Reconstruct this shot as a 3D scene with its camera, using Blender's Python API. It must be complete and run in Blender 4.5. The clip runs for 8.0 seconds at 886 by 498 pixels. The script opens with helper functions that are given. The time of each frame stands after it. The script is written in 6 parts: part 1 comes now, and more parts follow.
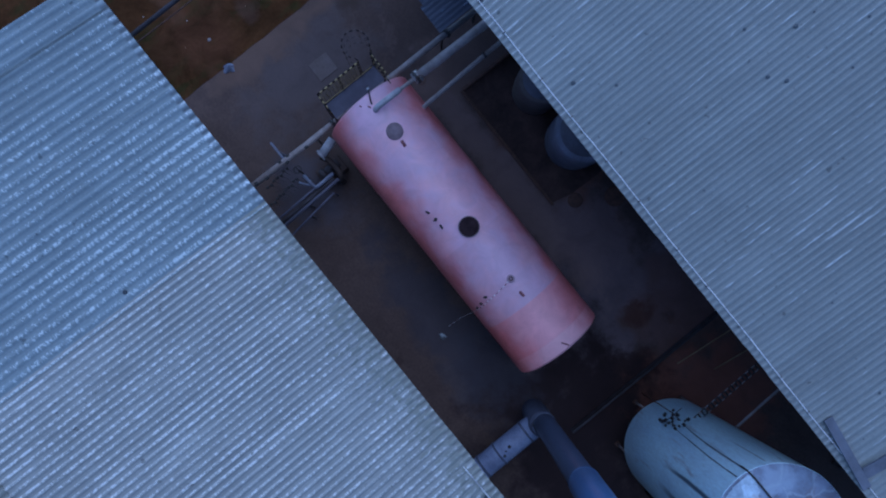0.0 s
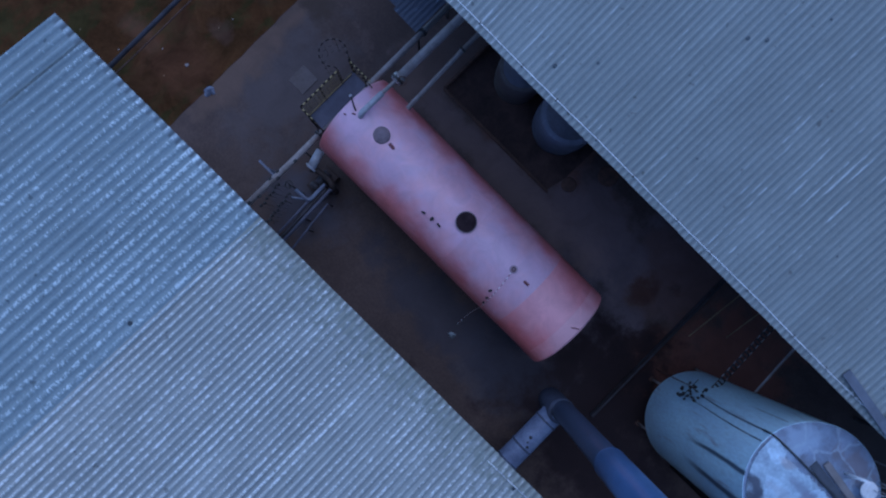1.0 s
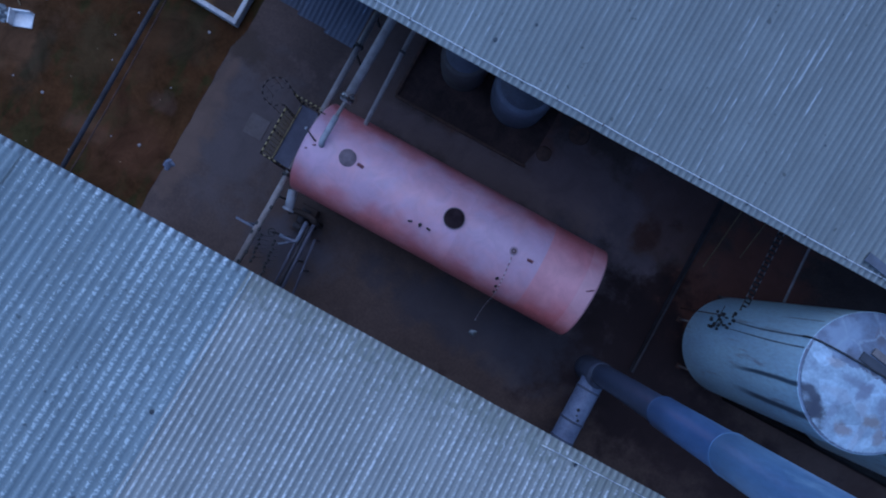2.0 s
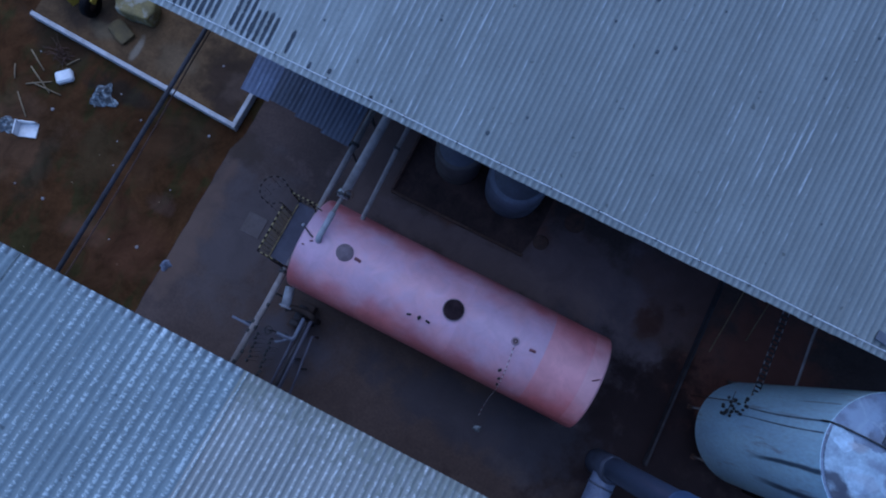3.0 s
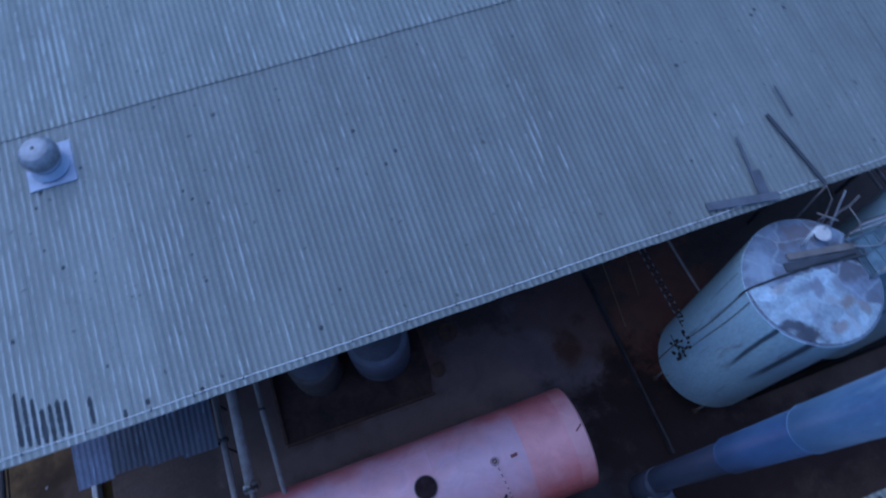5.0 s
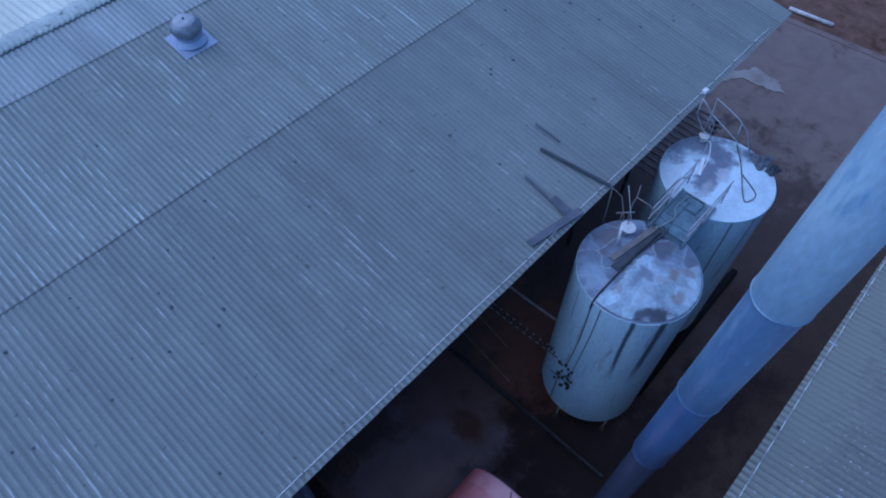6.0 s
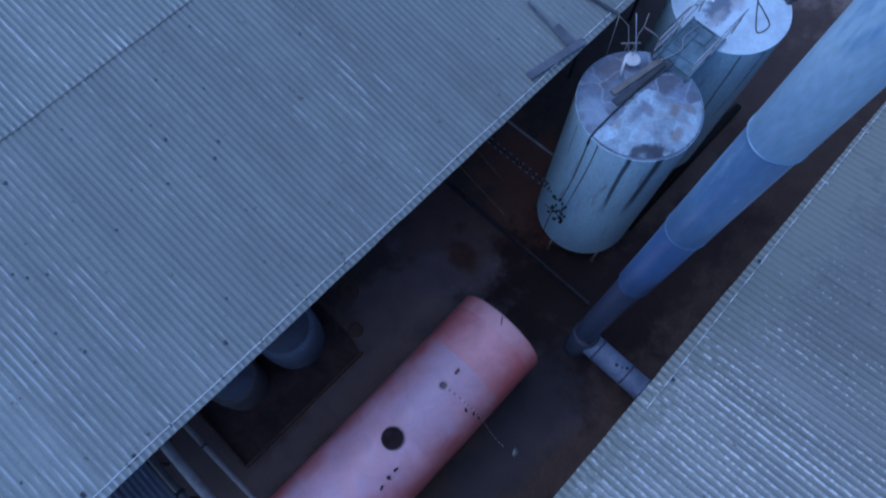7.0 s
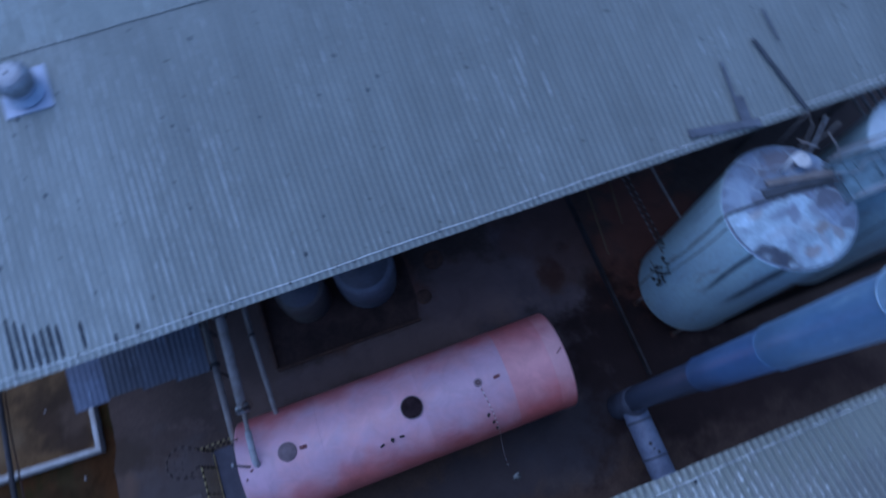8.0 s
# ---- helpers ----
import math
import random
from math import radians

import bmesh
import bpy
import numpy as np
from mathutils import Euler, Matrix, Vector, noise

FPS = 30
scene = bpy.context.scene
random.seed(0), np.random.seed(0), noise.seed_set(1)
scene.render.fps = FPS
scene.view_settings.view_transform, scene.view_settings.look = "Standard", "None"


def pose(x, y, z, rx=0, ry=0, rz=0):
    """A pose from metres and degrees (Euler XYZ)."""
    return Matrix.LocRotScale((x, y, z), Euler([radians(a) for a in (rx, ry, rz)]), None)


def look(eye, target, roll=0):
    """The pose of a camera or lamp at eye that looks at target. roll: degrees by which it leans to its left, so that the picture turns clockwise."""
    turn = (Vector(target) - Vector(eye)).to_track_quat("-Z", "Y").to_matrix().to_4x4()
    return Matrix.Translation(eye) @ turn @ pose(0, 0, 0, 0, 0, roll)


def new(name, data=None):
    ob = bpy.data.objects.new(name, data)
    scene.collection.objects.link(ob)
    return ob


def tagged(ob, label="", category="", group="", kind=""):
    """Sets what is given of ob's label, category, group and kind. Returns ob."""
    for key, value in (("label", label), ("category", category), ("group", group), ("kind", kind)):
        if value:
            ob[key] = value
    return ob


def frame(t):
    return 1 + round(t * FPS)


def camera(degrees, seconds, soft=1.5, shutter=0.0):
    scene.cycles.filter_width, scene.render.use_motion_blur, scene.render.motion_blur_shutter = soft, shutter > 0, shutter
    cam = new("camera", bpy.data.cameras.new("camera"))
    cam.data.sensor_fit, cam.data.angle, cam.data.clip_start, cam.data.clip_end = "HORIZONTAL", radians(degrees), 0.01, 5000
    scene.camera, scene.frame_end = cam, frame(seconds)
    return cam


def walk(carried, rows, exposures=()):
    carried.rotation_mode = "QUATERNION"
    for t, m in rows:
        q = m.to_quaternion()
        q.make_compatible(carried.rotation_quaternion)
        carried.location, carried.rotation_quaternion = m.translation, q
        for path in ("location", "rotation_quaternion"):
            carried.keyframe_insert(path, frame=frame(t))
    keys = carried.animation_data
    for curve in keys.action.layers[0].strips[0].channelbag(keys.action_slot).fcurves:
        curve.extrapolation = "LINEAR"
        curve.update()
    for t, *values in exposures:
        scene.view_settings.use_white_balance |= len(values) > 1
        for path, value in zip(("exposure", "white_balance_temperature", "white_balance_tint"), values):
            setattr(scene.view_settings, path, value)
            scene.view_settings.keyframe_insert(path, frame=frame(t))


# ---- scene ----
cam = camera(68.86, 8.0, soft=2.0, shutter=0.3)
PATH = [
    (0.0, pose(-0.059, -1.183, 18.838, 0.52, -1.14, 51.16)),
    (0.5, pose(-0.019, -1.255, 18.841, 0.77, -1.21, 49.83)),
    (1.0, pose(0.001, -1.283, 18.785, 0.89, -1.20, 44.86)),
    (1.2, pose(0.015, -1.302, 18.760, 0.98, -1.16, 40.69)),
    (2.3, pose(0.116, -1.294, 18.529, 2.41, -0.76, 27.54)),
    (2.5, pose(0.110, -1.293, 18.519, 5.34, -0.82, 27.61)),
    (2.7, pose(0.108, -1.308, 18.487, 5.54, -0.84, 27.23)),
    (2.8, pose(0.105, -1.309, 18.458, 6.80, -0.87, 27.12)),
    (2.9, pose(0.103, -1.309, 18.429, 9.11, -0.89, 26.96)),
    (3.0, pose(0.108, -1.312, 18.408, 9.87, -0.89, 26.79)),
    (3.5, pose(0.109, -1.320, 18.361, 9.81, -0.80, 20.77)),
    (3.7, pose(0.105, -1.326, 18.382, 9.76, -0.75, 8.78)),
    (3.8, pose(0.095, -1.335, 18.364, 9.77, -0.68, 0.54)),
    (4.0, pose(0.066, -1.352, 18.333, 9.91, -0.66, -9.62)),
    (4.2, pose(0.093, -1.369, 18.295, 9.99, -0.33, -12.62)),
    (4.3, pose(0.092, -1.365, 18.272, 10.75, -0.34, -13.23)),
    (4.4, pose(0.086, -1.361, 18.250, 14.38, -0.35, -13.62)),
    (4.5, pose(0.077, -1.367, 18.237, 18.77, -0.37, -13.50)),
    (4.6, pose(0.076, -1.360, 18.240, 22.40, -0.33, -13.44)),
    (4.7, pose(0.076, -1.354, 18.243, 23.70, -0.30, -13.59)),
    (5.8, pose(-0.001, -1.354, 18.128, 29.24, -0.16, -46.49)),
    (5.9, pose(0.000, -1.353, 18.127, 33.35, -0.14, -46.57)),
    (6.0, pose(0.001, -1.351, 18.126, 34.53, -0.12, -46.63)),
    (6.5, pose(0.028, -1.347, 18.131, 34.40, -0.34, -46.38)),
    (6.6, pose(0.028, -1.347, 18.131, 34.40, -0.34, -46.38)),
    (6.7, pose(0.019, -1.356, 18.180, 31.05, -0.65, -46.09)),
    (6.8, pose(0.026, -1.368, 18.183, 27.53, -0.50, -46.10)),
    (6.9, pose(0.041, -1.375, 18.182, 23.24, -0.42, -46.36)),
    (7.0, pose(0.047, -1.384, 18.182, 19.78, -0.44, -46.24)),
    (7.2, pose(0.050, -1.392, 18.175, 18.95, -0.44, -46.30)),
    (7.5, pose(0.056, -1.418, 18.162, 18.88, -0.39, -46.72)),
    (7.6, pose(0.066, -1.460, 18.195, 18.73, -0.39, -44.92)),
    (7.7, pose(0.086, -1.492, 18.218, 18.76, -0.38, -40.45)),
    (7.8, pose(0.109, -1.512, 18.238, 18.77, -0.34, -36.05)),
    (7.9, pose(0.129, -1.528, 18.280, 18.89, -0.19, -28.18)),
    (8.0, pose(0.147, -1.528, 18.311, 18.89, -0.22, -20.31)),
]
walk(cam, PATH, [(0.0, 0.0, 4670, 12), (8.0, 0.0, 4670, 12)])

# ---- world and light ----
world = bpy.data.worlds.new("dusk_sky")
scene.world = world
world.use_nodes = True
wn = world.node_tree
sky = wn.nodes.new("ShaderNodeTexSky")
sky.sky_type = "NISHITA"
sky.sun_disc = False
sky.sun_elevation = radians(62)
sky.sun_rotation = radians(-35)
wn.nodes["Background"].inputs["Strength"].default_value = 0.15
wn.links.new(sky.outputs["Color"], wn.nodes["Background"].inputs["Color"])

sun_data = bpy.data.lights.new("sun", "SUN")
sun_data.energy = 0.95
sun_data.angle = radians(85)
sun_data.color = (0.95, 0.95, 0.94)
sun = new("sun", sun_data)
sun.matrix_world = look((-2.69, 3.85, 8.83), (0, 0, 0))


# ---- materials ----
def mat(name, base, dark=None, scale=2.0, fine=30.0, amount=0.5, rough=0.7, metal=0.0, bump=0.15,
        random_tint=0.0, stretch=(1, 1, 1), speck=None, speck_at=0.68, speck_scale=14.0, speck_stretch=(1, 1, 1), coat=0.0):
    """A worn surface: two colours mixed by broad noise, fine grain, relief, and specks of a third colour."""
    m = bpy.data.materials.new(name)
    m.use_nodes = True
    nt = m.node_tree
    n, l = nt.nodes, nt.links
    bsdf = n["Principled BSDF"]
    coord = n.new("ShaderNodeTexCoord")
    mapping = n.new("ShaderNodeMapping")
    mapping.inputs["Scale"].default_value = stretch
    info = n.new("ShaderNodeObjectInfo")
    shift = n.new("ShaderNodeVectorMath")
    shift.operation = "MULTIPLY_ADD"
    l.new(info.outputs["Random"], shift.inputs[0])
    shift.inputs[1].default_value = (37, 53, 29)
    l.new(coord.outputs["Object"], shift.inputs[2])
    l.new(shift.outputs[0], mapping.inputs["Vector"])
    broad = n.new("ShaderNodeTexNoise")
    broad.inputs["Scale"].default_value = scale
    broad.inputs["Detail"].default_value = 6
    broad.inputs["Roughness"].default_value = 0.62
    l.new(mapping.outputs[0], broad.inputs["Vector"])
    ramp = n.new("ShaderNodeValToRGB")
    ramp.color_ramp.elements[0].position = 0.5 - 0.22 * amount - 0.03
    ramp.color_ramp.elements[1].position = 0.5 + 0.22 * amount + 0.03
    dark = dark or tuple(v * 0.55 for v in base)
    ramp.color_ramp.elements[0].color = (*dark, 1)
    ramp.color_ramp.elements[1].color = (*base, 1)
    l.new(broad.outputs["Fac"], ramp.inputs[0])
    grain = n.new("ShaderNodeTexNoise")
    grain.inputs["Scale"].default_value = fine
    grain.inputs["Detail"].default_value = 4
    l.new(mapping.outputs[0], grain.inputs["Vector"])
    span = n.new("ShaderNodeMapRange")
    span.inputs["To Min"].default_value = 1 - 0.35 * amount
    span.inputs["To Max"].default_value = 1 + 0.35 * amount
    l.new(grain.outputs["Fac"], span.inputs["Value"])
    mul = n.new("ShaderNodeVectorMath")
    mul.operation = "SCALE"
    l.new(ramp.outputs["Color"], mul.inputs[0])
    l.new(span.outputs[0], mul.inputs["Scale"])
    colour = mul.outputs[0]
    if random_tint:
        tint = n.new("ShaderNodeMapRange")
        tint.inputs["To Min"].default_value = 1 - random_tint
        tint.inputs["To Max"].default_value = 1 + random_tint
        l.new(info.outputs["Random"], tint.inputs["Value"])
        again = n.new("ShaderNodeVectorMath")
        again.operation = "SCALE"
        l.new(colour, again.inputs[0])
        l.new(tint.outputs[0], again.inputs["Scale"])
        colour = again.outputs[0]
    if speck:
        smap = n.new("ShaderNodeMapping")
        smap.inputs["Scale"].default_value = speck_stretch
        l.new(shift.outputs[0], smap.inputs["Vector"])
        dots = n.new("ShaderNodeTexNoise")
        dots.inputs["Scale"].default_value = speck_scale
        dots.inputs["Detail"].default_value = 5
        dots.inputs["Roughness"].default_value = 0.65
        l.new(smap.outputs[0], dots.inputs["Vector"])
        edge = n.new("ShaderNodeMapRange")
        edge.inputs["From Min"].default_value = speck_at - 0.05
        edge.inputs["From Max"].default_value = speck_at + 0.05
        l.new(dots.outputs["Fac"], edge.inputs["Value"])
        mix = n.new("ShaderNodeMix")
        mix.data_type = "RGBA"
        l.new(edge.outputs[0], mix.inputs[0])
        l.new(colour, mix.inputs[6])
        mix.inputs[7].default_value = (*speck, 1)
        colour = mix.outputs[2]
    l.new(colour, bsdf.inputs["Base Color"])
    bsdf.inputs["Roughness"].default_value = rough
    bsdf.inputs["Metallic"].default_value = metal
    bsdf.inputs["Coat Weight"].default_value = coat
    bsdf.inputs["Coat Roughness"].default_value = 0.3
    relief = n.new("ShaderNodeBump")
    relief.inputs["Strength"].default_value = bump
    relief.inputs["Distance"].default_value = 0.01
    l.new(grain.outputs["Fac"], relief.inputs["Height"])
    l.new(relief.outputs[0], bsdf.inputs["Normal"])
    return m


def node(nt, kind):
    return nt.nodes.new(kind)


def math_node(nt, operation, a, b=None, c=None):
    n = node(nt, "ShaderNodeMath")
    n.operation = operation
    for k, v in enumerate((a, b, c)):
        if v is None:
            continue
        if isinstance(v, (int, float)):
            n.inputs[k].default_value = v
        else:
            nt.links.new(v, n.inputs[k])
    return n.outputs[0]


def ramp_node(nt, value, lo, hi, to_lo=0.0, to_hi=1.0, smooth=True):
    n = node(nt, "ShaderNodeMapRange")
    if smooth:
        n.interpolation_type = "SMOOTHSTEP"
    for key, v in (("From Min", lo), ("From Max", hi), ("To Min", to_lo), ("To Max", to_hi)):
        n.inputs[key].default_value = v
    nt.links.new(value, n.inputs["Value"])
    return n.outputs[0]


def noise_node(nt, vector, scale, detail=4, rough=0.6):
    n = node(nt, "ShaderNodeTexNoise")
    for key, v in (("Scale", scale), ("Detail", detail), ("Roughness", rough)):
        n.inputs[key].default_value = v
    nt.links.new(vector, n.inputs["Vector"])
    return n.outputs["Fac"]


def mix_node(nt, fac, a, b, blend="MIX"):
    n = node(nt, "ShaderNodeMix")
    n.data_type, n.blend_type = "RGBA", blend
    for k, v in ((0, fac), (6, a), (7, b)):
        if isinstance(v, (int, float)):
            n.inputs[k].default_value = v
        elif isinstance(v, tuple):
            n.inputs[k].default_value = (*v, 1)
        else:
            nt.links.new(v, n.inputs[k])
    return n.outputs[2]


def scale_node(nt, colour, factor):
    n = node(nt, "ShaderNodeVectorMath")
    n.operation = "SCALE"
    nt.links.new(colour, n.inputs[0])
    nt.links.new(factor, n.inputs["Scale"])
    return n.outputs[0]


def vector_node(nt, x, y, z):
    n = node(nt, "ShaderNodeCombineXYZ")
    for k, v in enumerate((x, y, z)):
        if isinstance(v, (int, float)):
            n.inputs[k].default_value = v
        else:
            nt.links.new(v, n.inputs[k])
    return n.outputs[0]


def roof_mat(name, base, pitch, crest, valley, fleck, fleck_at, run, moss=None, drift=None, odd=None, uneven=0.07, thin=0.45, crusted=1.0):
    """Weathered corrugated sheet: pale worn crests broken into flecks, valleys darkened for dirt and shade, a crusted
    lower edge.
    drift = (from x, to x, gain, more flecks, share of the ribs that still shows): weathering that changes along the
    roof; odd: colour of a few sheets."""
    m = mat(name, base, tuple(v * 0.9 for v in base), 1.1, 22, 0.5, 0.75, 0, 0.2, 0.035)
    nt = m.node_tree
    n, l = nt.nodes, nt.links
    bsdf = n["Principled BSDF"]
    colour = bsdf.inputs["Base Color"].links[0].from_socket
    split = node(nt, "ShaderNodeSeparateXYZ")
    l.new(n["Texture Coordinate"].outputs["Object"], split.inputs[0])
    x, y = split.outputs["X"], split.outputs["Y"]
    random_ = n["Object Info"].outputs["Random"]
    spot = node(nt, "ShaderNodeNewGeometry").outputs["Position"]
    lane_at = math_node(nt, "DIVIDE", x, pitch)
    lane = math_node(nt, "ROUND", lane_at)
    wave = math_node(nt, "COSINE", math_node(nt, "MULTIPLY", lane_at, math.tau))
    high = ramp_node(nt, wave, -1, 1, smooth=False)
    if odd:
        colour = mix_node(nt, ramp_node(nt, random_, 0.76, 0.8), colour, odd)
    # broad fading down the slope and a tone of its own for every wave
    wide = node(nt, "ShaderNodeMapping")
    wide.inputs["Scale"].default_value = (0.7, 0.18, 1)
    l.new(spot, wide.inputs["Vector"])
    colour = scale_node(nt, colour, ramp_node(nt, noise_node(nt, wide.outputs[0], 1.0, 4), 0.3, 0.7, 1 - uneven, 1 + uneven, False))
    seed = math_node(nt, "MULTIPLY_ADD", random_, 61.0, math_node(nt, "MULTIPLY", lane, 5.37))
    tone = noise_node(nt, vector_node(nt, seed, math_node(nt, "MULTIPLY", y, 0.25), 3.0), 1.0, 2)
    colour = scale_node(nt, colour, ramp_node(nt, tone, 0.3, 0.7, 0.95, 1.05, False))
    # wear and dirt, with crest light and valley shade put into the colour
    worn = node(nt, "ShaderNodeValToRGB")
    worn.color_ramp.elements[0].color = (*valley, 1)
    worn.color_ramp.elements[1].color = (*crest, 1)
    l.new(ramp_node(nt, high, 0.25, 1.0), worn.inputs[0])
    more, along, ribbed = 0.0, None, 1.0
    if drift:
        place = node(nt, "ShaderNodeSeparateXYZ")
        l.new(spot, place.inputs[0])
        along = ramp_node(nt, place.outputs["X"], drift[0], drift[1])
        colour = scale_node(nt, colour, ramp_node(nt, along, 0, 1, 1.0, drift[2], False))
        more = math_node(nt, "MULTIPLY", along, drift[3])
        ribbed = ramp_node(nt, along, 0, 1, 1.0, drift[4], False)
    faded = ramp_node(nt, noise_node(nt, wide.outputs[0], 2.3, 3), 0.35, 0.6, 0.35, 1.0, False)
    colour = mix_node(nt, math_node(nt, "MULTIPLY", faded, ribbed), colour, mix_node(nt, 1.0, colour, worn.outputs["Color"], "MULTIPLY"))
    # flecks of bare pale cement, each wave its own run
    runs = noise_node(nt, vector_node(nt, seed, math_node(nt, "MULTIPLY", y, run), math_node(nt, "MULTIPLY", lane_at, 2.2)), 1.0, 6, 0.72)
    drawn = node(nt, "ShaderNodeMapping")
    drawn.inputs["Scale"].default_value = (1.6, 0.16, 1)
    l.new(spot, drawn.inputs["Vector"])
    patch = noise_node(nt, drawn.outputs[0], 1.0, 4)
    amount = math_node(nt, "ADD", math_node(nt, "MULTIPLY_ADD", patch, 0.45, math_node(nt, "ADD", runs, -0.225)), more)
    flecks = math_node(nt, "MULTIPLY", ramp_node(nt, amount, fleck_at - 0.02, fleck_at + 0.06), ramp_node(nt, high, thin, 0.97))
    colour = mix_node(nt, flecks, colour, fleck)
    dots = noise_node(nt, spot, 6.5, 3, 0.5)
    colour = scale_node(nt, colour, ramp_node(nt, dots, 0.69, 0.74, 1.0, 0.55))
    if moss:
        low = ramp_node(nt, y, 1.3, 0.0, 0.0, 0.24, False)
        tuft = noise_node(nt, vector_node(nt, seed, math_node(nt, "MULTIPLY", y, 5.0), lane_at), 1.0, 7, 0.7)
        both = math_node(nt, "ADD", low, tuft)
        if drift:
            reach = ramp_node(nt, y, 2.2, 0.6, 0.0, 0.13, False)
            both = math_node(nt, "MULTIPLY_ADD", reach, along, both)
        colour = mix_node(nt, ramp_node(nt, both, 0.62, 0.74), colour, moss)
    # crust on the lower edge: pale lips on the crests, darker between
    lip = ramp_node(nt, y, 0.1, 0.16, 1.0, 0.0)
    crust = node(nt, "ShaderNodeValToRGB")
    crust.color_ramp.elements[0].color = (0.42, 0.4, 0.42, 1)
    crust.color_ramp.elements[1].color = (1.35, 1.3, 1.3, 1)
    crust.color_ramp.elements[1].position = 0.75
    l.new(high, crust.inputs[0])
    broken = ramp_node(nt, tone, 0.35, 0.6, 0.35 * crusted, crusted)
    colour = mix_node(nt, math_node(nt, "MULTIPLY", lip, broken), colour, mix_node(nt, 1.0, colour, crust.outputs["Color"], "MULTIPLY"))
    l.new(colour, bsdf.inputs["Base Color"])
    return m


P_W, P_N = 0.177, 0.13
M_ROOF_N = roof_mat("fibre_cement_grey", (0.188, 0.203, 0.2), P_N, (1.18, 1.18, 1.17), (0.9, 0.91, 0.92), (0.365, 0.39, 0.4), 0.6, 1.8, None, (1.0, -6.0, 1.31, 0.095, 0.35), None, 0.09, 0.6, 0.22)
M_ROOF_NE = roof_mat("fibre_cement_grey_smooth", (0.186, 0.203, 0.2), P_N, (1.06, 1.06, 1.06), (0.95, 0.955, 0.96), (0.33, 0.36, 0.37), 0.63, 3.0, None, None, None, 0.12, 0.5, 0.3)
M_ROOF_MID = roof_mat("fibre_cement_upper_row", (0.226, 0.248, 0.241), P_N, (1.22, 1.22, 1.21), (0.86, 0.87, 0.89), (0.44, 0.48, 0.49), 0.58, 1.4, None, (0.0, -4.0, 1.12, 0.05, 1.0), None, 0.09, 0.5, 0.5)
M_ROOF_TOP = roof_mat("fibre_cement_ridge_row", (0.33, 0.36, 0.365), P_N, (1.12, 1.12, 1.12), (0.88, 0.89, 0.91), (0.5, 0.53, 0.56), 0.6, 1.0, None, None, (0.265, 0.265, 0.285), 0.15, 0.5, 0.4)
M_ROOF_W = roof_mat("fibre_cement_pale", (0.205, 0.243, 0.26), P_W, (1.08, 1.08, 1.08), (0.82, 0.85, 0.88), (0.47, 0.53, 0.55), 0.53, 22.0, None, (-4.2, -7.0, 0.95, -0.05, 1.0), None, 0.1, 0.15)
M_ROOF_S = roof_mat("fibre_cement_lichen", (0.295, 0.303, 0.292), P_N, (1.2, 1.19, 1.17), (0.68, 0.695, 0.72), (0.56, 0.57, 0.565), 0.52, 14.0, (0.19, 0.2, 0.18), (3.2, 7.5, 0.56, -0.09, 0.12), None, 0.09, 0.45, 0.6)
# far slopes: a much paler sheet than the near ones
M_ROOF_FAR = roof_mat("pale_far_slope_sheet", (0.68, 0.69, 0.6), P_W, (1.03, 1.03, 1.03), (0.95, 0.95, 0.95), (0.7, 0.7, 0.7), 0.75, 1.6, None, None, None, 0.1)


def stain_and_tone(m, spots, size=1.0):
    """Lays ragged soft-edged stains and patches of tone on a material: (x, y, half width, half depth, colour,
    strength).
    """
    nt = m.node_tree
    n, l = nt.nodes, nt.links
    bsdf = n["Principled BSDF"]
    coord = n["Texture Coordinate"]
    warp = n.new("ShaderNodeTexNoise")
    warp.inputs["Scale"].default_value = 0.85 / size
    warp.inputs["Detail"].default_value = 8
    warp.inputs["Roughness"].default_value = 0.66
    l.new(coord.outputs["Object"], warp.inputs["Vector"])
    for x, y, w, d, colour, strength in spots:
        old = bsdf.inputs["Base Color"].links[0].from_socket
        place = n.new("ShaderNodeMapping")
        place.inputs["Location"].default_value = (-x / w - 1.3, -y / d - 1.3, 0)
        place.inputs["Scale"].default_value = (1 / w, 1 / d, 0)
        l.new(coord.outputs["Object"], place.inputs["Vector"])
        pushed = n.new("ShaderNodeVectorMath")
        pushed.operation = "MULTIPLY_ADD"
        l.new(warp.outputs["Color"], pushed.inputs[0])
        pushed.inputs[1].default_value = (2.6, 2.6, 0)
        l.new(place.outputs[0], pushed.inputs[2])
        length = n.new("ShaderNodeVectorMath")
        length.operation = "LENGTH"
        l.new(pushed.outputs[0], length.inputs[0])
        fade = n.new("ShaderNodeMapRange")
        fade.interpolation_type = "SMOOTHSTEP"
        fade.inputs["From Min"].default_value = 0.45
        fade.inputs["From Max"].default_value = 1.15
        fade.inputs["To Min"].default_value = strength
        fade.inputs["To Max"].default_value = 0.0
        l.new(length.outputs["Value"], fade.inputs["Value"])
        mix = n.new("ShaderNodeMix")
        mix.data_type = "RGBA"
        l.new(fade.outputs[0], mix.inputs[0])
        l.new(old, mix.inputs[6])
        mix.inputs[7].default_value = (*colour, 1)
        l.new(mix.outputs[2], bsdf.inputs["Base Color"])
    return m


def matt(m, level=0.12):
    """Dry ground has next to no sheen."""
    m.node_tree.nodes["Principled BSDF"].inputs["Specular IOR Level"].default_value = level
    return m


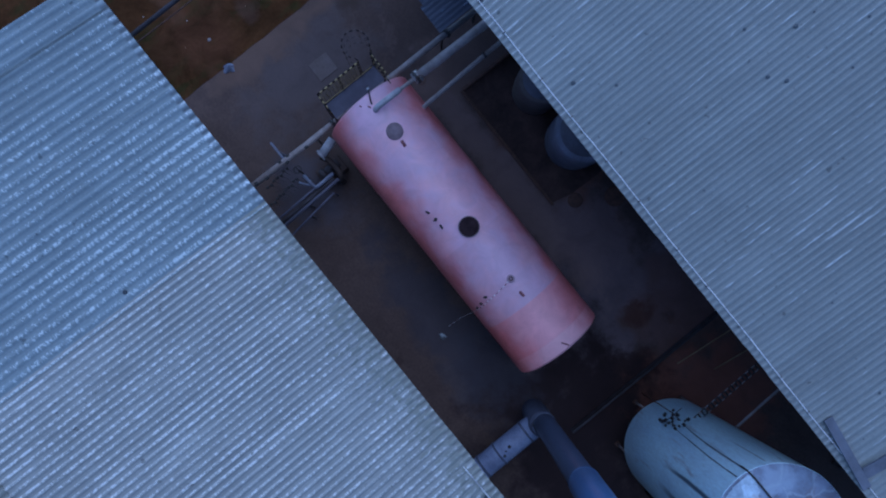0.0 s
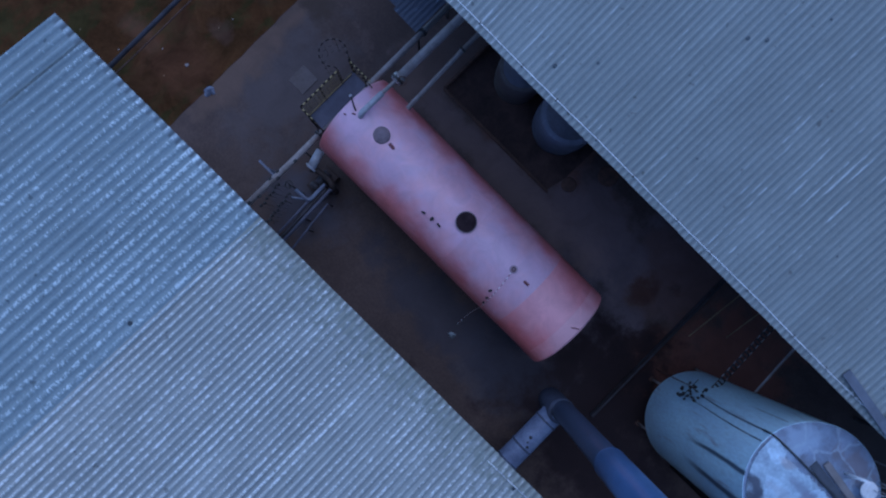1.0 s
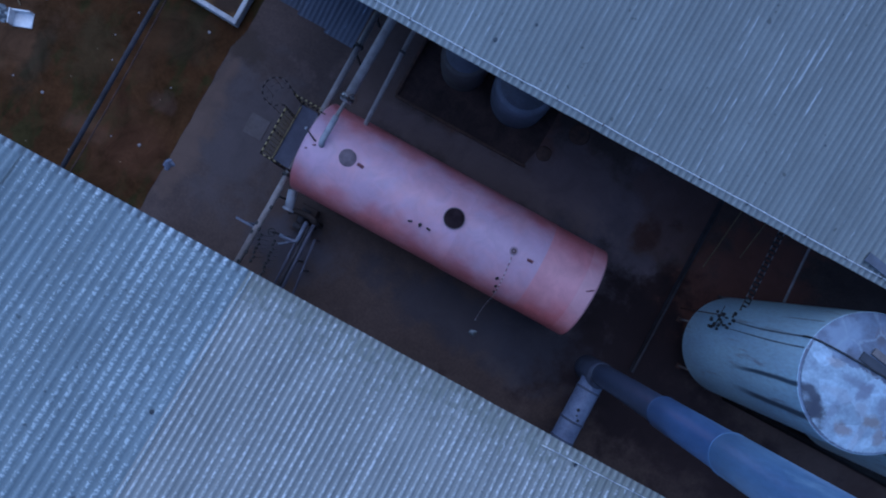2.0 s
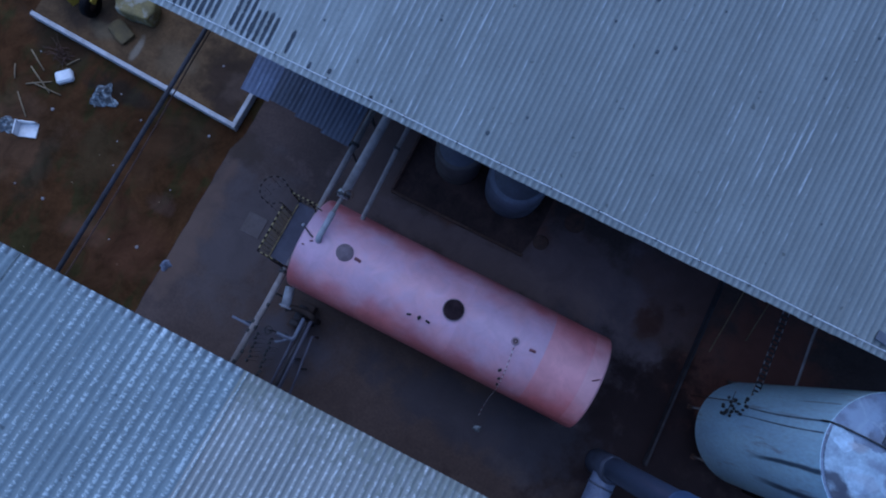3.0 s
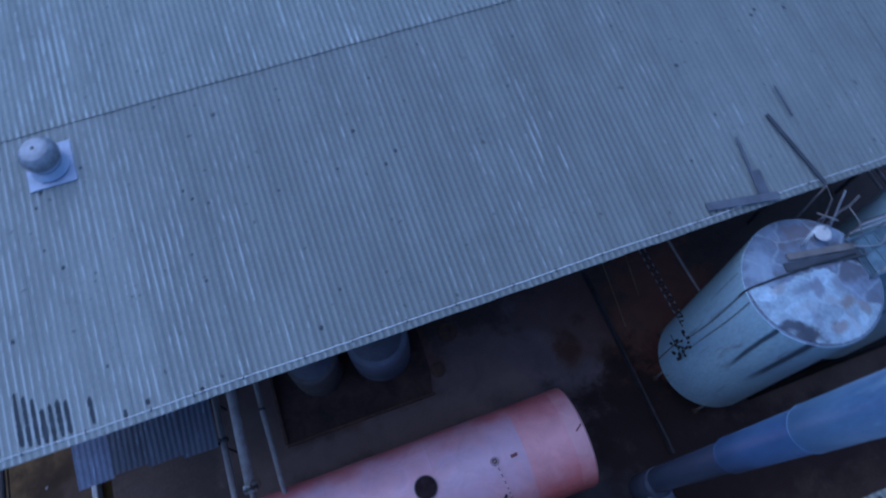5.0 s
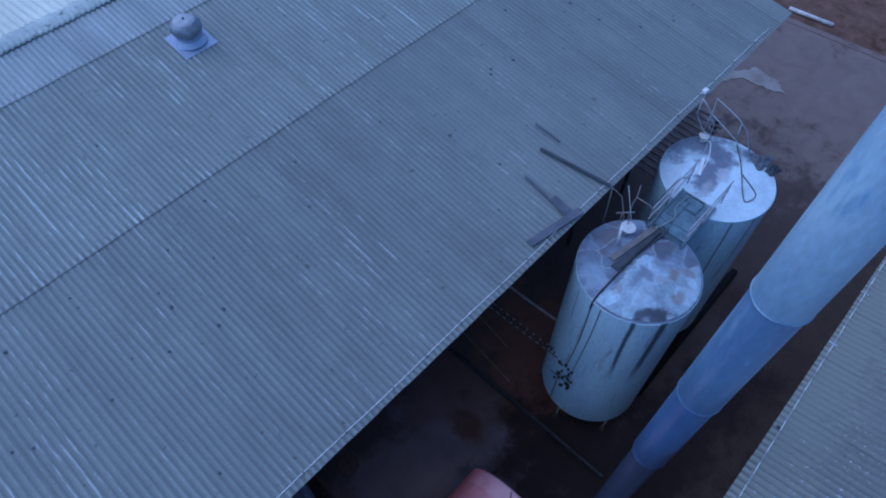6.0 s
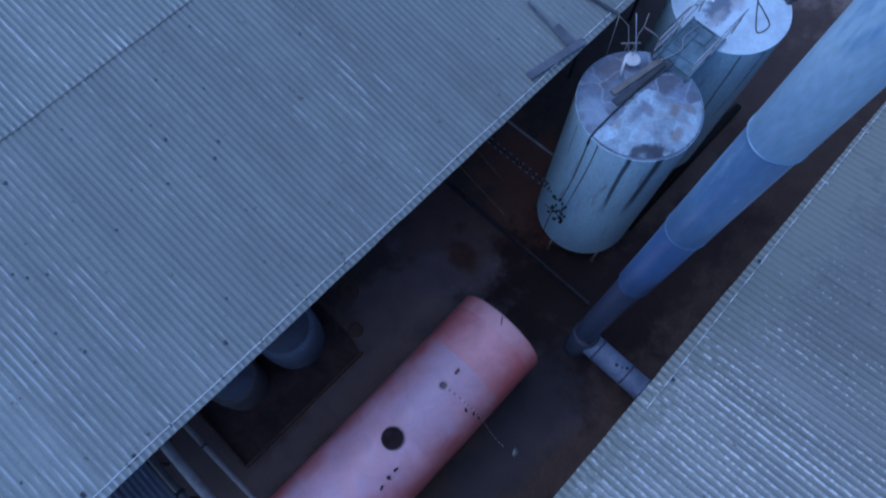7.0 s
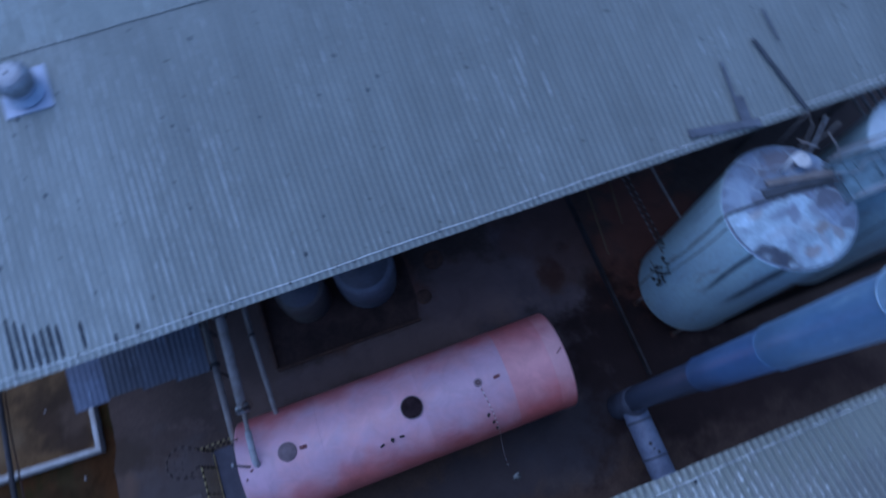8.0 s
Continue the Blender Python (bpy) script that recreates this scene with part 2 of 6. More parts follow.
M_SOIL = matt(mat("red_brown_soil", (0.068, 0.0305, 0.0125), (0.033, 0.0172, 0.0075), 0.45, 9, 0.9, 0.9, 0, 0.5,
                  speck=(0.034, 0.026, 0.0095), speck_at=0.56, speck_scale=1.3, speck_stretch=(1, 0.45, 1)), 0.05)
stain_and_tone(M_SOIL, [(-9.3, -2.4, 1.5, 1.3, (0.07, 0.031, 0.017), 0.55), (-11.4, -0.4, 0.9, 1.3, (0.05, 0.036, 0.017), 0.6), (-14.0, -0.9, 1.8, 1.3, (0.085, 0.047, 0.026), 0.7),
               (-12.7, -1.5, 0.4, 1.1, (0.03, 0.024, 0.014), 0.7), (-9.0, -0.8, 0.5, 0.35, (0.085, 0.05, 0.036), 0.5), (-10.5, -2.5, 0.7, 0.4, (0.08, 0.042, 0.026), 0.5),
               (-11.9, 1.6, 1.3, 0.4, (0.024, 0.018, 0.013), 0.8), (-9.2, 1.2, 0.9, 0.9, (0.032, 0.022, 0.012), 0.7), (-14.5, 2.2, 1.6, 0.8, (0.03, 0.02, 0.012), 0.7),
               (-10.0, 0.3, 0.4, 1.4, (0.048, 0.026, 0.013), 0.6), (33.0, 5.0, 7.0, 12.0, (0.17, 0.105, 0.085), 0.75)])
M_SLAB = matt(mat("stained_concrete", (0.09, 0.063, 0.055), (0.064, 0.043, 0.037), 0.45, 14, 0.9, 0.8, 0, 0.25,
                  speck=(0.055, 0.035, 0.03), speck_at=0.69, speck_scale=1.1), 0.25)
stain_and_tone(M_SLAB, [(4.4, 1.6, 1.8, 2.6, (0.135, 0.105, 0.118), 0.75),
               (3.5, -2.7, 0.9, 0.7, (0.06, 0.056, 0.068), 0.6),
               (-6.3, -0.4, 1.5, 2.6, (0.083, 0.067, 0.07), 0.75),
               (-3.6, -2.7, 1.4, 1.2, (0.07, 0.064, 0.08), 0.75),
               (-7.75, -1.5, 0.5, 2.8, (0.115, 0.075, 0.058), 0.8),
               (5.4, 3.6, 1.5, 1.6, (0.13, 0.078, 0.07), 0.8),
               (5.0, 2.6, 0.5, 0.6, (0.07, 0.03, 0.02), 0.8),
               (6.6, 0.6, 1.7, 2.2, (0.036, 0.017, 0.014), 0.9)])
stain_and_tone(M_SLAB, [(1.3, 3.3, 0.5, 0.5, (0.055, 0.026, 0.018), 0.8),
               (8.6, 2.2, 2.2, 2.8, (0.17, 0.07, 0.05), 0.8),
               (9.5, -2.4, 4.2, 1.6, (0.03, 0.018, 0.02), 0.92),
               (15.0, 1.0, 4.5, 4.0, (0.085, 0.06, 0.052), 0.8),
               # brown and grey raised here to offset the shade under the north eave
               (-0.5, 3.6, 2.6, 1.2, (0.14, 0.062, 0.042), 0.8),
               (2.6, 2.8, 2.0, 1.6, (0.165, 0.115, 0.115), 0.75)])
# paler tone lights up the shaded slab between tank and north eave
stain_and_tone(M_SLAB, [(-0.5, 1.9, 4.8, 0.8, (0.18, 0.125, 0.118), 0.8),
               (-3.8, 3.2, 1.2, 2.2, (0.15, 0.1, 0.085), 0.7),
               # south strip and round the stack's foot: darker, bluer tone
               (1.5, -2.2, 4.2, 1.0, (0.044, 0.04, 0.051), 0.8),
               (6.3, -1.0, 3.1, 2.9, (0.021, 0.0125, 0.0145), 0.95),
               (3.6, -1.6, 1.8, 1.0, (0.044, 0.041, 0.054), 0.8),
               (14.3, -0.4, 1.0, 0.25, (0.02, 0.013, 0.012), 0.9)])
stain_and_tone(M_SLAB, [(-7.6, 1.6, 0.8, 0.6, (0.045, 0.03, 0.022), 0.8),
               (26.0, 0.0, 7.5, 14.0, (0.2, 0.155, 0.145), 0.9),
               (14.6, -1.2, 1.6, 0.7, (0.06, 0.036, 0.03), 0.8),
               (17.5, 1.0, 3.5, 6.0, (0.085, 0.06, 0.055), 0.7)])


def mottle(m, scale, low, high):
    """Uneven dirt over everything: fine clouds that darken and lighten the colour."""
    nt = m.node_tree
    n, l = nt.nodes, nt.links
    bsdf = n["Principled BSDF"]
    old = bsdf.inputs["Base Color"].links[0].from_socket
    cloud = n.new("ShaderNodeTexNoise")
    cloud.inputs["Scale"].default_value = scale
    cloud.inputs["Detail"].default_value = 9
    cloud.inputs["Roughness"].default_value = 0.68
    cloud.inputs["Distortion"].default_value = 0.8
    l.new(n["Texture Coordinate"].outputs["Object"], cloud.inputs["Vector"])
    span = n.new("ShaderNodeMapRange")
    span.inputs["From Min"].default_value = 0.35
    span.inputs["From Max"].default_value = 0.65
    span.inputs["To Min"].default_value = low
    span.inputs["To Max"].default_value = high
    l.new(cloud.outputs["Fac"], span.inputs["Value"])
    out = n.new("ShaderNodeVectorMath")
    out.operation = "SCALE"
    l.new(old, out.inputs[0])
    l.new(span.outputs[0], out.inputs["Scale"])
    l.new(out.outputs[0], bsdf.inputs["Base Color"])
    return m


mottle(M_SOIL, 1.1, 0.68, 1.35)
mottle(M_SLAB, 1.0, 0.88, 1.1)
M_SLAB_PALE = mat("pale_concrete", (0.16, 0.15, 0.155), (0.11, 0.10, 0.10), 0.8, 14, 0.7, 0.85, 0, 0.25)
M_MUD = mat("damp_brown_earth", (0.066, 0.036, 0.03), (0.032, 0.017, 0.014), 0.7, 12, 0.8, 0.9, 0, 0.4)
M_FLOOR = matt(mat("brown_yard_floor", (0.115, 0.07, 0.034), (0.07, 0.043, 0.022), 0.7, 12, 0.8, 0.8, 0, 0.2), 0.15)
stain_and_tone(M_FLOOR, [(-9.0, 3.6, 1.2, 1.1, (0.034, 0.021, 0.013), 0.92), (-8.75, 2.6, 0.6, 0.5, (0.034, 0.02, 0.013), 0.9), (-8.9, 2.65, 0.5, 0.35, (0.045, 0.028, 0.019), 0.85), (-9.45, 3.4, 0.3, 0.5, (0.05, 0.03, 0.019), 0.8), (-8.8, 3.3, 0.5, 0.6, (0.09, 0.06, 0.045), 0.6),
                # narrow pale streak first: a puddle's reflection painted into the floor
                (-12.1, 2.95, 0.14, 0.6, (0.22, 0.185, 0.14), 0.8), (-13.9, 3.2, 0.8, 0.6, (0.04, 0.026, 0.018), 0.8), (-13.3, 3.0, 0.5, 0.3, (0.13, 0.1, 0.06), 0.7), (-10.9, 3.1, 0.8, 0.7, (0.12, 0.085, 0.05), 0.6)])
M_KERB = mat("worn_white_kerb_paint", (0.5, 0.49, 0.51), (0.34, 0.32, 0.32), 3, 30, 0.6, 0.7, 0, 0.1, speck=(0.2, 0.15, 0.12), speck_at=0.68, speck_scale=4)
mottle(M_FLOOR, 1.5, 0.75, 1.3)
mottle(M_MUD, 1.8, 0.55, 1.4)
M_WALL = mat("grey_render", (0.2, 0.19, 0.18), (0.12, 0.11, 0.1), 0.8, 20, 0.7, 0.9, 0, 0.2)


def dusty(m, colour, half, strength, other=None):
    """A pale film along the tank's back, dust and the sky's sheen put into colour, with a wandering edge."""
    nt = m.node_tree
    n, l = nt.nodes, nt.links
    bsdf = n["Principled BSDF"]
    old = bsdf.inputs["Base Color"].links[0].from_socket
    coord = n["Texture Coordinate"]
    split = n.new("ShaderNodeSeparateXYZ")
    l.new(coord.outputs["Object"], split.inputs[0])
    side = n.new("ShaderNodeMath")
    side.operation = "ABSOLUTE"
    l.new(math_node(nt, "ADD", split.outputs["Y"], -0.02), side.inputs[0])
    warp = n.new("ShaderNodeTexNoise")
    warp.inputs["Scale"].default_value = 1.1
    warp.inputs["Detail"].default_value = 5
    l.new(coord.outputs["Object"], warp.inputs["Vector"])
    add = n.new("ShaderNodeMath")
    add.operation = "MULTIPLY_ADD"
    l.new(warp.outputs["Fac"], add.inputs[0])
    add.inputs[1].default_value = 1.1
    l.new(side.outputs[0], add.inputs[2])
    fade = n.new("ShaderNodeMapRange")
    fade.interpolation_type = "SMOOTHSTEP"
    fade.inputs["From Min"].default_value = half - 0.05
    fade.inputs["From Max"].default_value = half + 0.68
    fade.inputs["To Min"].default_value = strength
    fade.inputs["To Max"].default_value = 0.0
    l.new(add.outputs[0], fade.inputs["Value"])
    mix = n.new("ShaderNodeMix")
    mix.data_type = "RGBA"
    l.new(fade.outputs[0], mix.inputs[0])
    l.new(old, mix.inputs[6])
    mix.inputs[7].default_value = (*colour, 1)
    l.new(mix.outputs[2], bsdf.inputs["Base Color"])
    if other:
        cloud = n.new("ShaderNodeTexNoise")
        cloud.inputs["Scale"].default_value = 0.9
        cloud.inputs["Detail"].default_value = 6
        cloud.inputs["Roughness"].default_value = 0.6
        l.new(coord.outputs["Object"], cloud.inputs["Vector"])
        two = n.new("ShaderNodeValToRGB")
        two.color_ramp.elements[0].position = 0.4
        two.color_ramp.elements[1].position = 0.6
        two.color_ramp.elements[0].color = (*colour, 1)
        two.color_ramp.elements[1].color = (*other, 1)
        l.new(cloud.outputs["Fac"], two.inputs[0])
        l.new(two.outputs["Color"], mix.inputs[7])
    return m


def patched(m, scale, seam, low, high, width=0.05):
    """Overlapping patches with paler seams between them."""
    nt = m.node_tree
    bsdf = nt.nodes["Principled BSDF"]
    colour = bsdf.inputs["Base Color"].links[0].from_socket
    at = nt.nodes["Texture Coordinate"].outputs["Object"]
    bend = node(nt, "ShaderNodeTexNoise")
    bend.inputs["Scale"].default_value = 2.5
    bend.inputs["Detail"].default_value = 5
    nt.links.new(at, bend.inputs["Vector"])
    push = node(nt, "ShaderNodeVectorMath")
    push.operation = "MULTIPLY_ADD"
    nt.links.new(bend.outputs["Color"], push.inputs[0])
    push.inputs[1].default_value = (0.35, 0.35, 0)
    nt.links.new(at, push.inputs[2])
    cells = node(nt, "ShaderNodeTexVoronoi")
    cells.voronoi_dimensions = "2D"
    cells.inputs["Scale"].default_value = scale
    nt.links.new(push.outputs[0], cells.inputs["Vector"])
    sep = node(nt, "ShaderNodeSeparateColor")
    nt.links.new(cells.outputs["Color"], sep.inputs[0])
    colour = scale_node(nt, colour, ramp_node(nt, sep.outputs[0], 0, 1, low, high, False))
    edges = node(nt, "ShaderNodeTexVoronoi")
    edges.voronoi_dimensions, edges.feature = "2D", "DISTANCE_TO_EDGE"
    edges.inputs["Scale"].default_value = scale
    nt.links.new(push.outputs[0], edges.inputs["Vector"])
    ragged = math_node(nt, "MULTIPLY_ADD", noise_node(nt, at, 9.0, 5), 0.16, edges.outputs["Distance"])
    colour = mix_node(nt, ramp_node(nt, ragged, width + 0.06, width + 0.14, 0.75, 0.0), colour, seam)
    nt.links.new(colour, bsdf.inputs["Base Color"])
    return m


# primer with pale backs: dust, plus sky sheen held in the colour
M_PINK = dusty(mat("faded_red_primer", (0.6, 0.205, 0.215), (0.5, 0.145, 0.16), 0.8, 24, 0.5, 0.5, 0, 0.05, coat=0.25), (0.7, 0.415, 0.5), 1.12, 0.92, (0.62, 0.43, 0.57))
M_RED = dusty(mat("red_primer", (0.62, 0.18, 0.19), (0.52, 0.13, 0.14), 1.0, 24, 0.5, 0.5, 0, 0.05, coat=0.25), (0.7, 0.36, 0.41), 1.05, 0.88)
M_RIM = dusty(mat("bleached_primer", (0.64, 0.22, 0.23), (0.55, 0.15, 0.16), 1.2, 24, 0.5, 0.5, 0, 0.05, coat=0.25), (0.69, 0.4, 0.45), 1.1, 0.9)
for primer in (M_PINK, M_RED, M_RIM):
    mottle(primer, 1.7, 0.9, 1.09)
    # every course has faded a little differently
    tree = primer.node_tree
    shell = tree.nodes["Principled BSDF"].inputs["Base Color"]
    tree.links.new(scale_node(tree, shell.links[0].from_socket, ramp_node(tree, tree.nodes["Object Info"].outputs["Random"], 0, 1, 0.95, 1.06, False)), shell)
M_GREYPINK = mat("dusty_flange", (0.24, 0.185, 0.215), (0.18, 0.14, 0.165), 3, 12, 0.3, 0.8, 0, 0.0)
M_NOZZLE = mat("dusty_lilac_nozzle", (0.4, 0.29, 0.36), (0.3, 0.21, 0.26), 6, 20, 0.5, 0.7, 0, 0.05)
M_BLACK = mat("black_rubber", (0.012, 0.01, 0.011), (0.006, 0.005, 0.006), 6, 40, 0.5, 0.75, 0, 0.1)
M_BLACK.node_tree.nodes["Principled BSDF"].inputs["Specular IOR Level"].default_value = 0.12
M_TAR = mat("black_tar", (0.03, 0.03, 0.033), (0.012, 0.012, 0.014), 8, 40, 0.6, 0.6, 0, 0.2)
M_STEEL = mat("dark_steel", (0.09, 0.085, 0.09), (0.045, 0.04, 0.042), 5, 40, 0.6, 0.55, 0.4, 0.15)
M_RUST = mat("rusted_steel", (0.12, 0.06, 0.04), (0.05, 0.03, 0.025), 6, 40, 0.8, 0.85, 0, 0.3)
M_DARKRUST = mat("black_brown_rust", (0.045, 0.03, 0.026), (0.02, 0.014, 0.013), 6, 40, 0.8, 0.85, 0, 0.3)
M_PIPE = mat("grey_pipe_paint", (0.32, 0.29, 0.29), (0.2, 0.17, 0.165), 4, 40, 0.6, 0.6, 0, 0.1)
M_PIPE_BLUE = mat("blue_grey_pipe_paint", (0.17, 0.19, 0.26), (0.1, 0.105, 0.15), 4, 40, 0.6, 0.6, 0, 0.1)
M_STUB = mat("pale_pipe_paint", (0.42, 0.43, 0.49), (0.3, 0.3, 0.34), 4, 30, 0.5, 0.6, 0, 0.1)
M_VANE = mat("weathered_vane_metal", (0.26, 0.29, 0.34), (0.15, 0.165, 0.21), 5, 40, 0.6, 0.5, 0.4, 0.1)
M_SLAB_FAINT = mat("dusty_scrap", (0.32, 0.29, 0.29), (0.2, 0.17, 0.16), 1.5, 14, 0.7, 0.85, 0, 0.2)
M_STRIP = mat("dusty_brown_edging", (0.2, 0.14, 0.125), (0.15, 0.105, 0.095), 1.5, 14, 0.7, 0.85, 0, 0.2)
M_WALL_HOSE = mat("soft_black_run", (0.13, 0.165, 0.21), (0.055, 0.07, 0.095), 4, 40, 0.8, 0.6, 0, 0.05)
M_PLANK = mat("grey_weathered_plank", (0.2, 0.18, 0.18), (0.13, 0.115, 0.11), 3, 40, 0.6, 0.85, 0, 0.2)
M_COVER = mat("brown_black_rubber", (0.036, 0.022, 0.027), (0.02, 0.012, 0.015), 6, 40, 0.5, 0.85, 0, 0.1)
matt(M_COVER, 0.15)
M_IRON = mat("dark_iron_pipe", (0.055, 0.05, 0.062), (0.022, 0.019, 0.022), 3, 30, 0.7, 0.8, 0, 0.15)
M_PLATE = mat("dull_blue_grey_plate", (0.1, 0.1, 0.14), (0.06, 0.058, 0.085), 2, 30, 0.6, 0.75, 0, 0.1)
M_LUG = mat("red_brown_lug", (0.26, 0.1, 0.12), (0.17, 0.07, 0.08), 8, 40, 0.6, 0.8, 0, 0.1)
M_SLAB_COVER = matt(mat("concrete_cover", (0.12, 0.1, 0.1), (0.1, 0.08, 0.075), 2, 14, 0.7, 0.85, 0, 0.2), 0.2)
M_GALV = mat("galvanised_steel", (0.5, 0.5, 0.52), (0.36, 0.36, 0.38), 8, 60, 0.6, 0.42, 0.6, 0.08)
M_YELLOW = mat("yellow_paint", (0.55, 0.40, 0.05), (0.36, 0.24, 0.03), 4, 30, 0.6, 0.55, 0, 0.1,
               speck=(0.12, 0.08, 0.04), speck_at=0.66, speck_scale=3)
M_TOE = mat("worn_cream_yellow", (0.46, 0.37, 0.16), (0.24, 0.19, 0.09), 9, 40, 0.8, 0.6, 0, 0.1)
M_TARP = mat("dirty_yellow_tarpaulin", (0.23, 0.18, 0.06), (0.13, 0.105, 0.045), 2.5, 20, 0.8, 0.7, 0, 0.2, speck=(0.3, 0.28, 0.22), speck_at=0.55, speck_scale=2.0)
M_SACK = mat("muddy_yellow_sack", (0.13, 0.095, 0.035), (0.075, 0.055, 0.028), 3, 30, 0.8, 0.85, 0, 0.2)
M_WHITE = mat("white_paint", (0.68, 0.68, 0.70), (0.48, 0.47, 0.47), 3, 30, 0.5, 0.6, 0, 0.1,
              speck=(0.25, 0.2, 0.18), speck_at=0.72, speck_scale=5)
def streaked(m, radius, runs, colour=(0.03, 0.045, 0.075)):
    """Tar that has run down a round wall with soft edges: (bearing, half width, top, length, drift in degrees, strength)."""
    nt = m.node_tree
    bsdf = nt.nodes["Principled BSDF"]
    at = nt.nodes["Texture Coordinate"].outputs["Object"]
    split = node(nt, "ShaderNodeSeparateXYZ")
    nt.links.new(at, split.inputs[0])
    z = split.outputs["Z"]
    bearing = math_node(nt, "ARCTAN2", math_node(nt, "MULTIPLY", split.outputs["Y"], -1.0), math_node(nt, "MULTIPLY", split.outputs["X"], -1.0))
    squeeze = node(nt, "ShaderNodeMapping")
    squeeze.inputs["Scale"].default_value = (1, 1, 0.35)
    nt.links.new(at, squeeze.inputs["Vector"])
    waver = math_node(nt, "ADD", noise_node(nt, squeeze.outputs[0], 2.2, 5), -0.5)
    colour_now = bsdf.inputs["Base Color"].links[0].from_socket
    for a, half, top, length, lean, strength in runs:
        down = ramp_node(nt, z, top, top - length, 0.0, 1.0, False)
        centre = math_node(nt, "MULTIPLY_ADD", math_node(nt, "MULTIPLY", down, down), radians(lean), radians(a - 180))
        off = math_node(nt, "ABSOLUTE", math_node(nt, "MULTIPLY_ADD", waver, 0.1, math_node(nt, "MULTIPLY", math_node(nt, "SUBTRACT", bearing, centre), radius)))
        core = ramp_node(nt, off, half * 0.35, half * 1.25, strength, 0.0)
        foot = math_node(nt, "MULTIPLY", ramp_node(nt, down, 0.55, 1.0, 1.0, 0.0), ramp_node(nt, z, top, top + 0.03, 1.0, 0.0))
        colour_now = mix_node(nt, math_node(nt, "MULTIPLY", core, foot), colour_now, colour)
    nt.links.new(colour_now, bsdf.inputs["Base Color"])
    return m


def ringed(m, x, y, radius, width, colour, strength):
    """A smudged ring of soot."""
    nt = m.node_tree
    bsdf = nt.nodes["Principled BSDF"]
    at = nt.nodes["Texture Coordinate"].outputs["Object"]
    split = node(nt, "ShaderNodeSeparateXYZ")
    nt.links.new(at, split.inputs[0])
    away = node(nt, "ShaderNodeVectorMath")
    away.operation = "LENGTH"
    nt.links.new(vector_node(nt, math_node(nt, "ADD", split.outputs["X"], -x), math_node(nt, "ADD", split.outputs["Y"], -y), 0.0), away.inputs[0])
    rough = math_node(nt, "MULTIPLY_ADD", noise_node(nt, at, 5.0, 5), 0.2, -0.1)
    off = math_node(nt, "ABSOLUTE", math_node(nt, "ADD", math_node(nt, "ADD", away.outputs["Value"], -radius), rough))
    old = bsdf.inputs["Base Color"].links[0].from_socket
    nt.links.new(mix_node(nt, ramp_node(nt, off, width * 0.3, width, strength, 0.0), old, colour), bsdf.inputs["Base Color"])
    return m


def tank_paint(name):
    return mat(name, (0.6, 0.79, 0.87), (0.42, 0.57, 0.71), 0.9, 18, 0.75, 0.42, 0.0, 0.06,
               stretch=(1, 1, 0.3), speck=(0.34, 0.4, 0.47), speck_at=0.64, speck_scale=2.0, speck_stretch=(2, 2, 0.3), coat=0.3)


M_TANK = streaked(tank_paint("pale_tank_paint_with_tar_runs"), 1.35, [(209, 0.055, 6.4, 3.1, 3, 0.9), (236, 0.09, 6.4, 3.2, -3, 0.9), (150, 0.02, 6.2, 1.6, 2, 0.6)])
M_TANK_PLAIN = streaked(tank_paint("pale_tank_paint"), 1.35, [(225, 0.03, 6.3, 3.6, 3, 0.75), (250, 0.035, 6.3, 2.2, -2, 0.7), (275, 0.035, 6.3, 2.6, 2, 0.7)])
M_TOP = mat("patched_white_membrane", (0.48, 0.6, 0.7), (0.23, 0.28, 0.36), 3.2, 14, 0.9, 0.55, 0, 0.4)
stain_and_tone(M_TOP, [(-0.07, -1.0, 0.2, 0.14, (0.22, 0.18, 0.18), 0.75), (0.05, -0.5, 0.14, 0.2, (0.3, 0.32, 0.37), 0.8), (-0.45, -0.45, 0.5, 0.12, (0.34, 0.38, 0.45), 0.7), (0.25, -0.95, 0.1, 0.4, (0.34, 0.37, 0.43), 0.7), (-0.8, -0.95, 0.42, 0.3, (0.05, 0.052, 0.07), 0.95), (-0.2, -0.1, 0.35, 0.12, (0.2, 0.23, 0.3), 0.8), (0.45, -0.3, 0.22, 0.3, (0.2, 0.22, 0.28), 0.8), (-0.4, -0.75, 0.12, 0.35, (0.24, 0.27, 0.34), 0.7),
              (0.6, -0.7, 0.15, 0.3, (0.27, 0.23, 0.24), 0.7), (-0.75, 0.05, 0.2, 0.12, (0.3, 0.28, 0.3), 0.7)], 0.3)
M_TOP_DARK = mat("weathered_lilac_top", (0.21, 0.26, 0.36), (0.14, 0.155, 0.21), 2.4, 14, 0.6, 0.6, 0, 0.15)
stain_and_tone(M_TOP_DARK, [(0.85, 0.15, 0.6, 0.5, (0.085, 0.085, 0.11), 0.85), (0.1, 0.25, 0.9, 0.25, (0.105, 0.11, 0.145), 0.7), (-0.85, 0.55, 0.3, 0.5, (0.3, 0.37, 0.48), 0.7), (0.3, 0.95, 0.6, 0.3, (0.14, 0.12, 0.14), 0.7)], 0.3)
patched(M_TOP_DARK, 1.6, (0.3, 0.36, 0.44), 0.8, 1.3, 0.01)
patched(M_TOP, 2.6, (0.4, 0.44, 0.5), 0.7, 1.15, -0.06)
stain_and_tone(M_TOP, [(0.3, -0.62, 0.2, 0.13, (0.2, 0.17, 0.16), 0.8), (-0.05, -0.2, 0.16, 0.2, (0.17, 0.18, 0.24), 0.8)], 0.3)
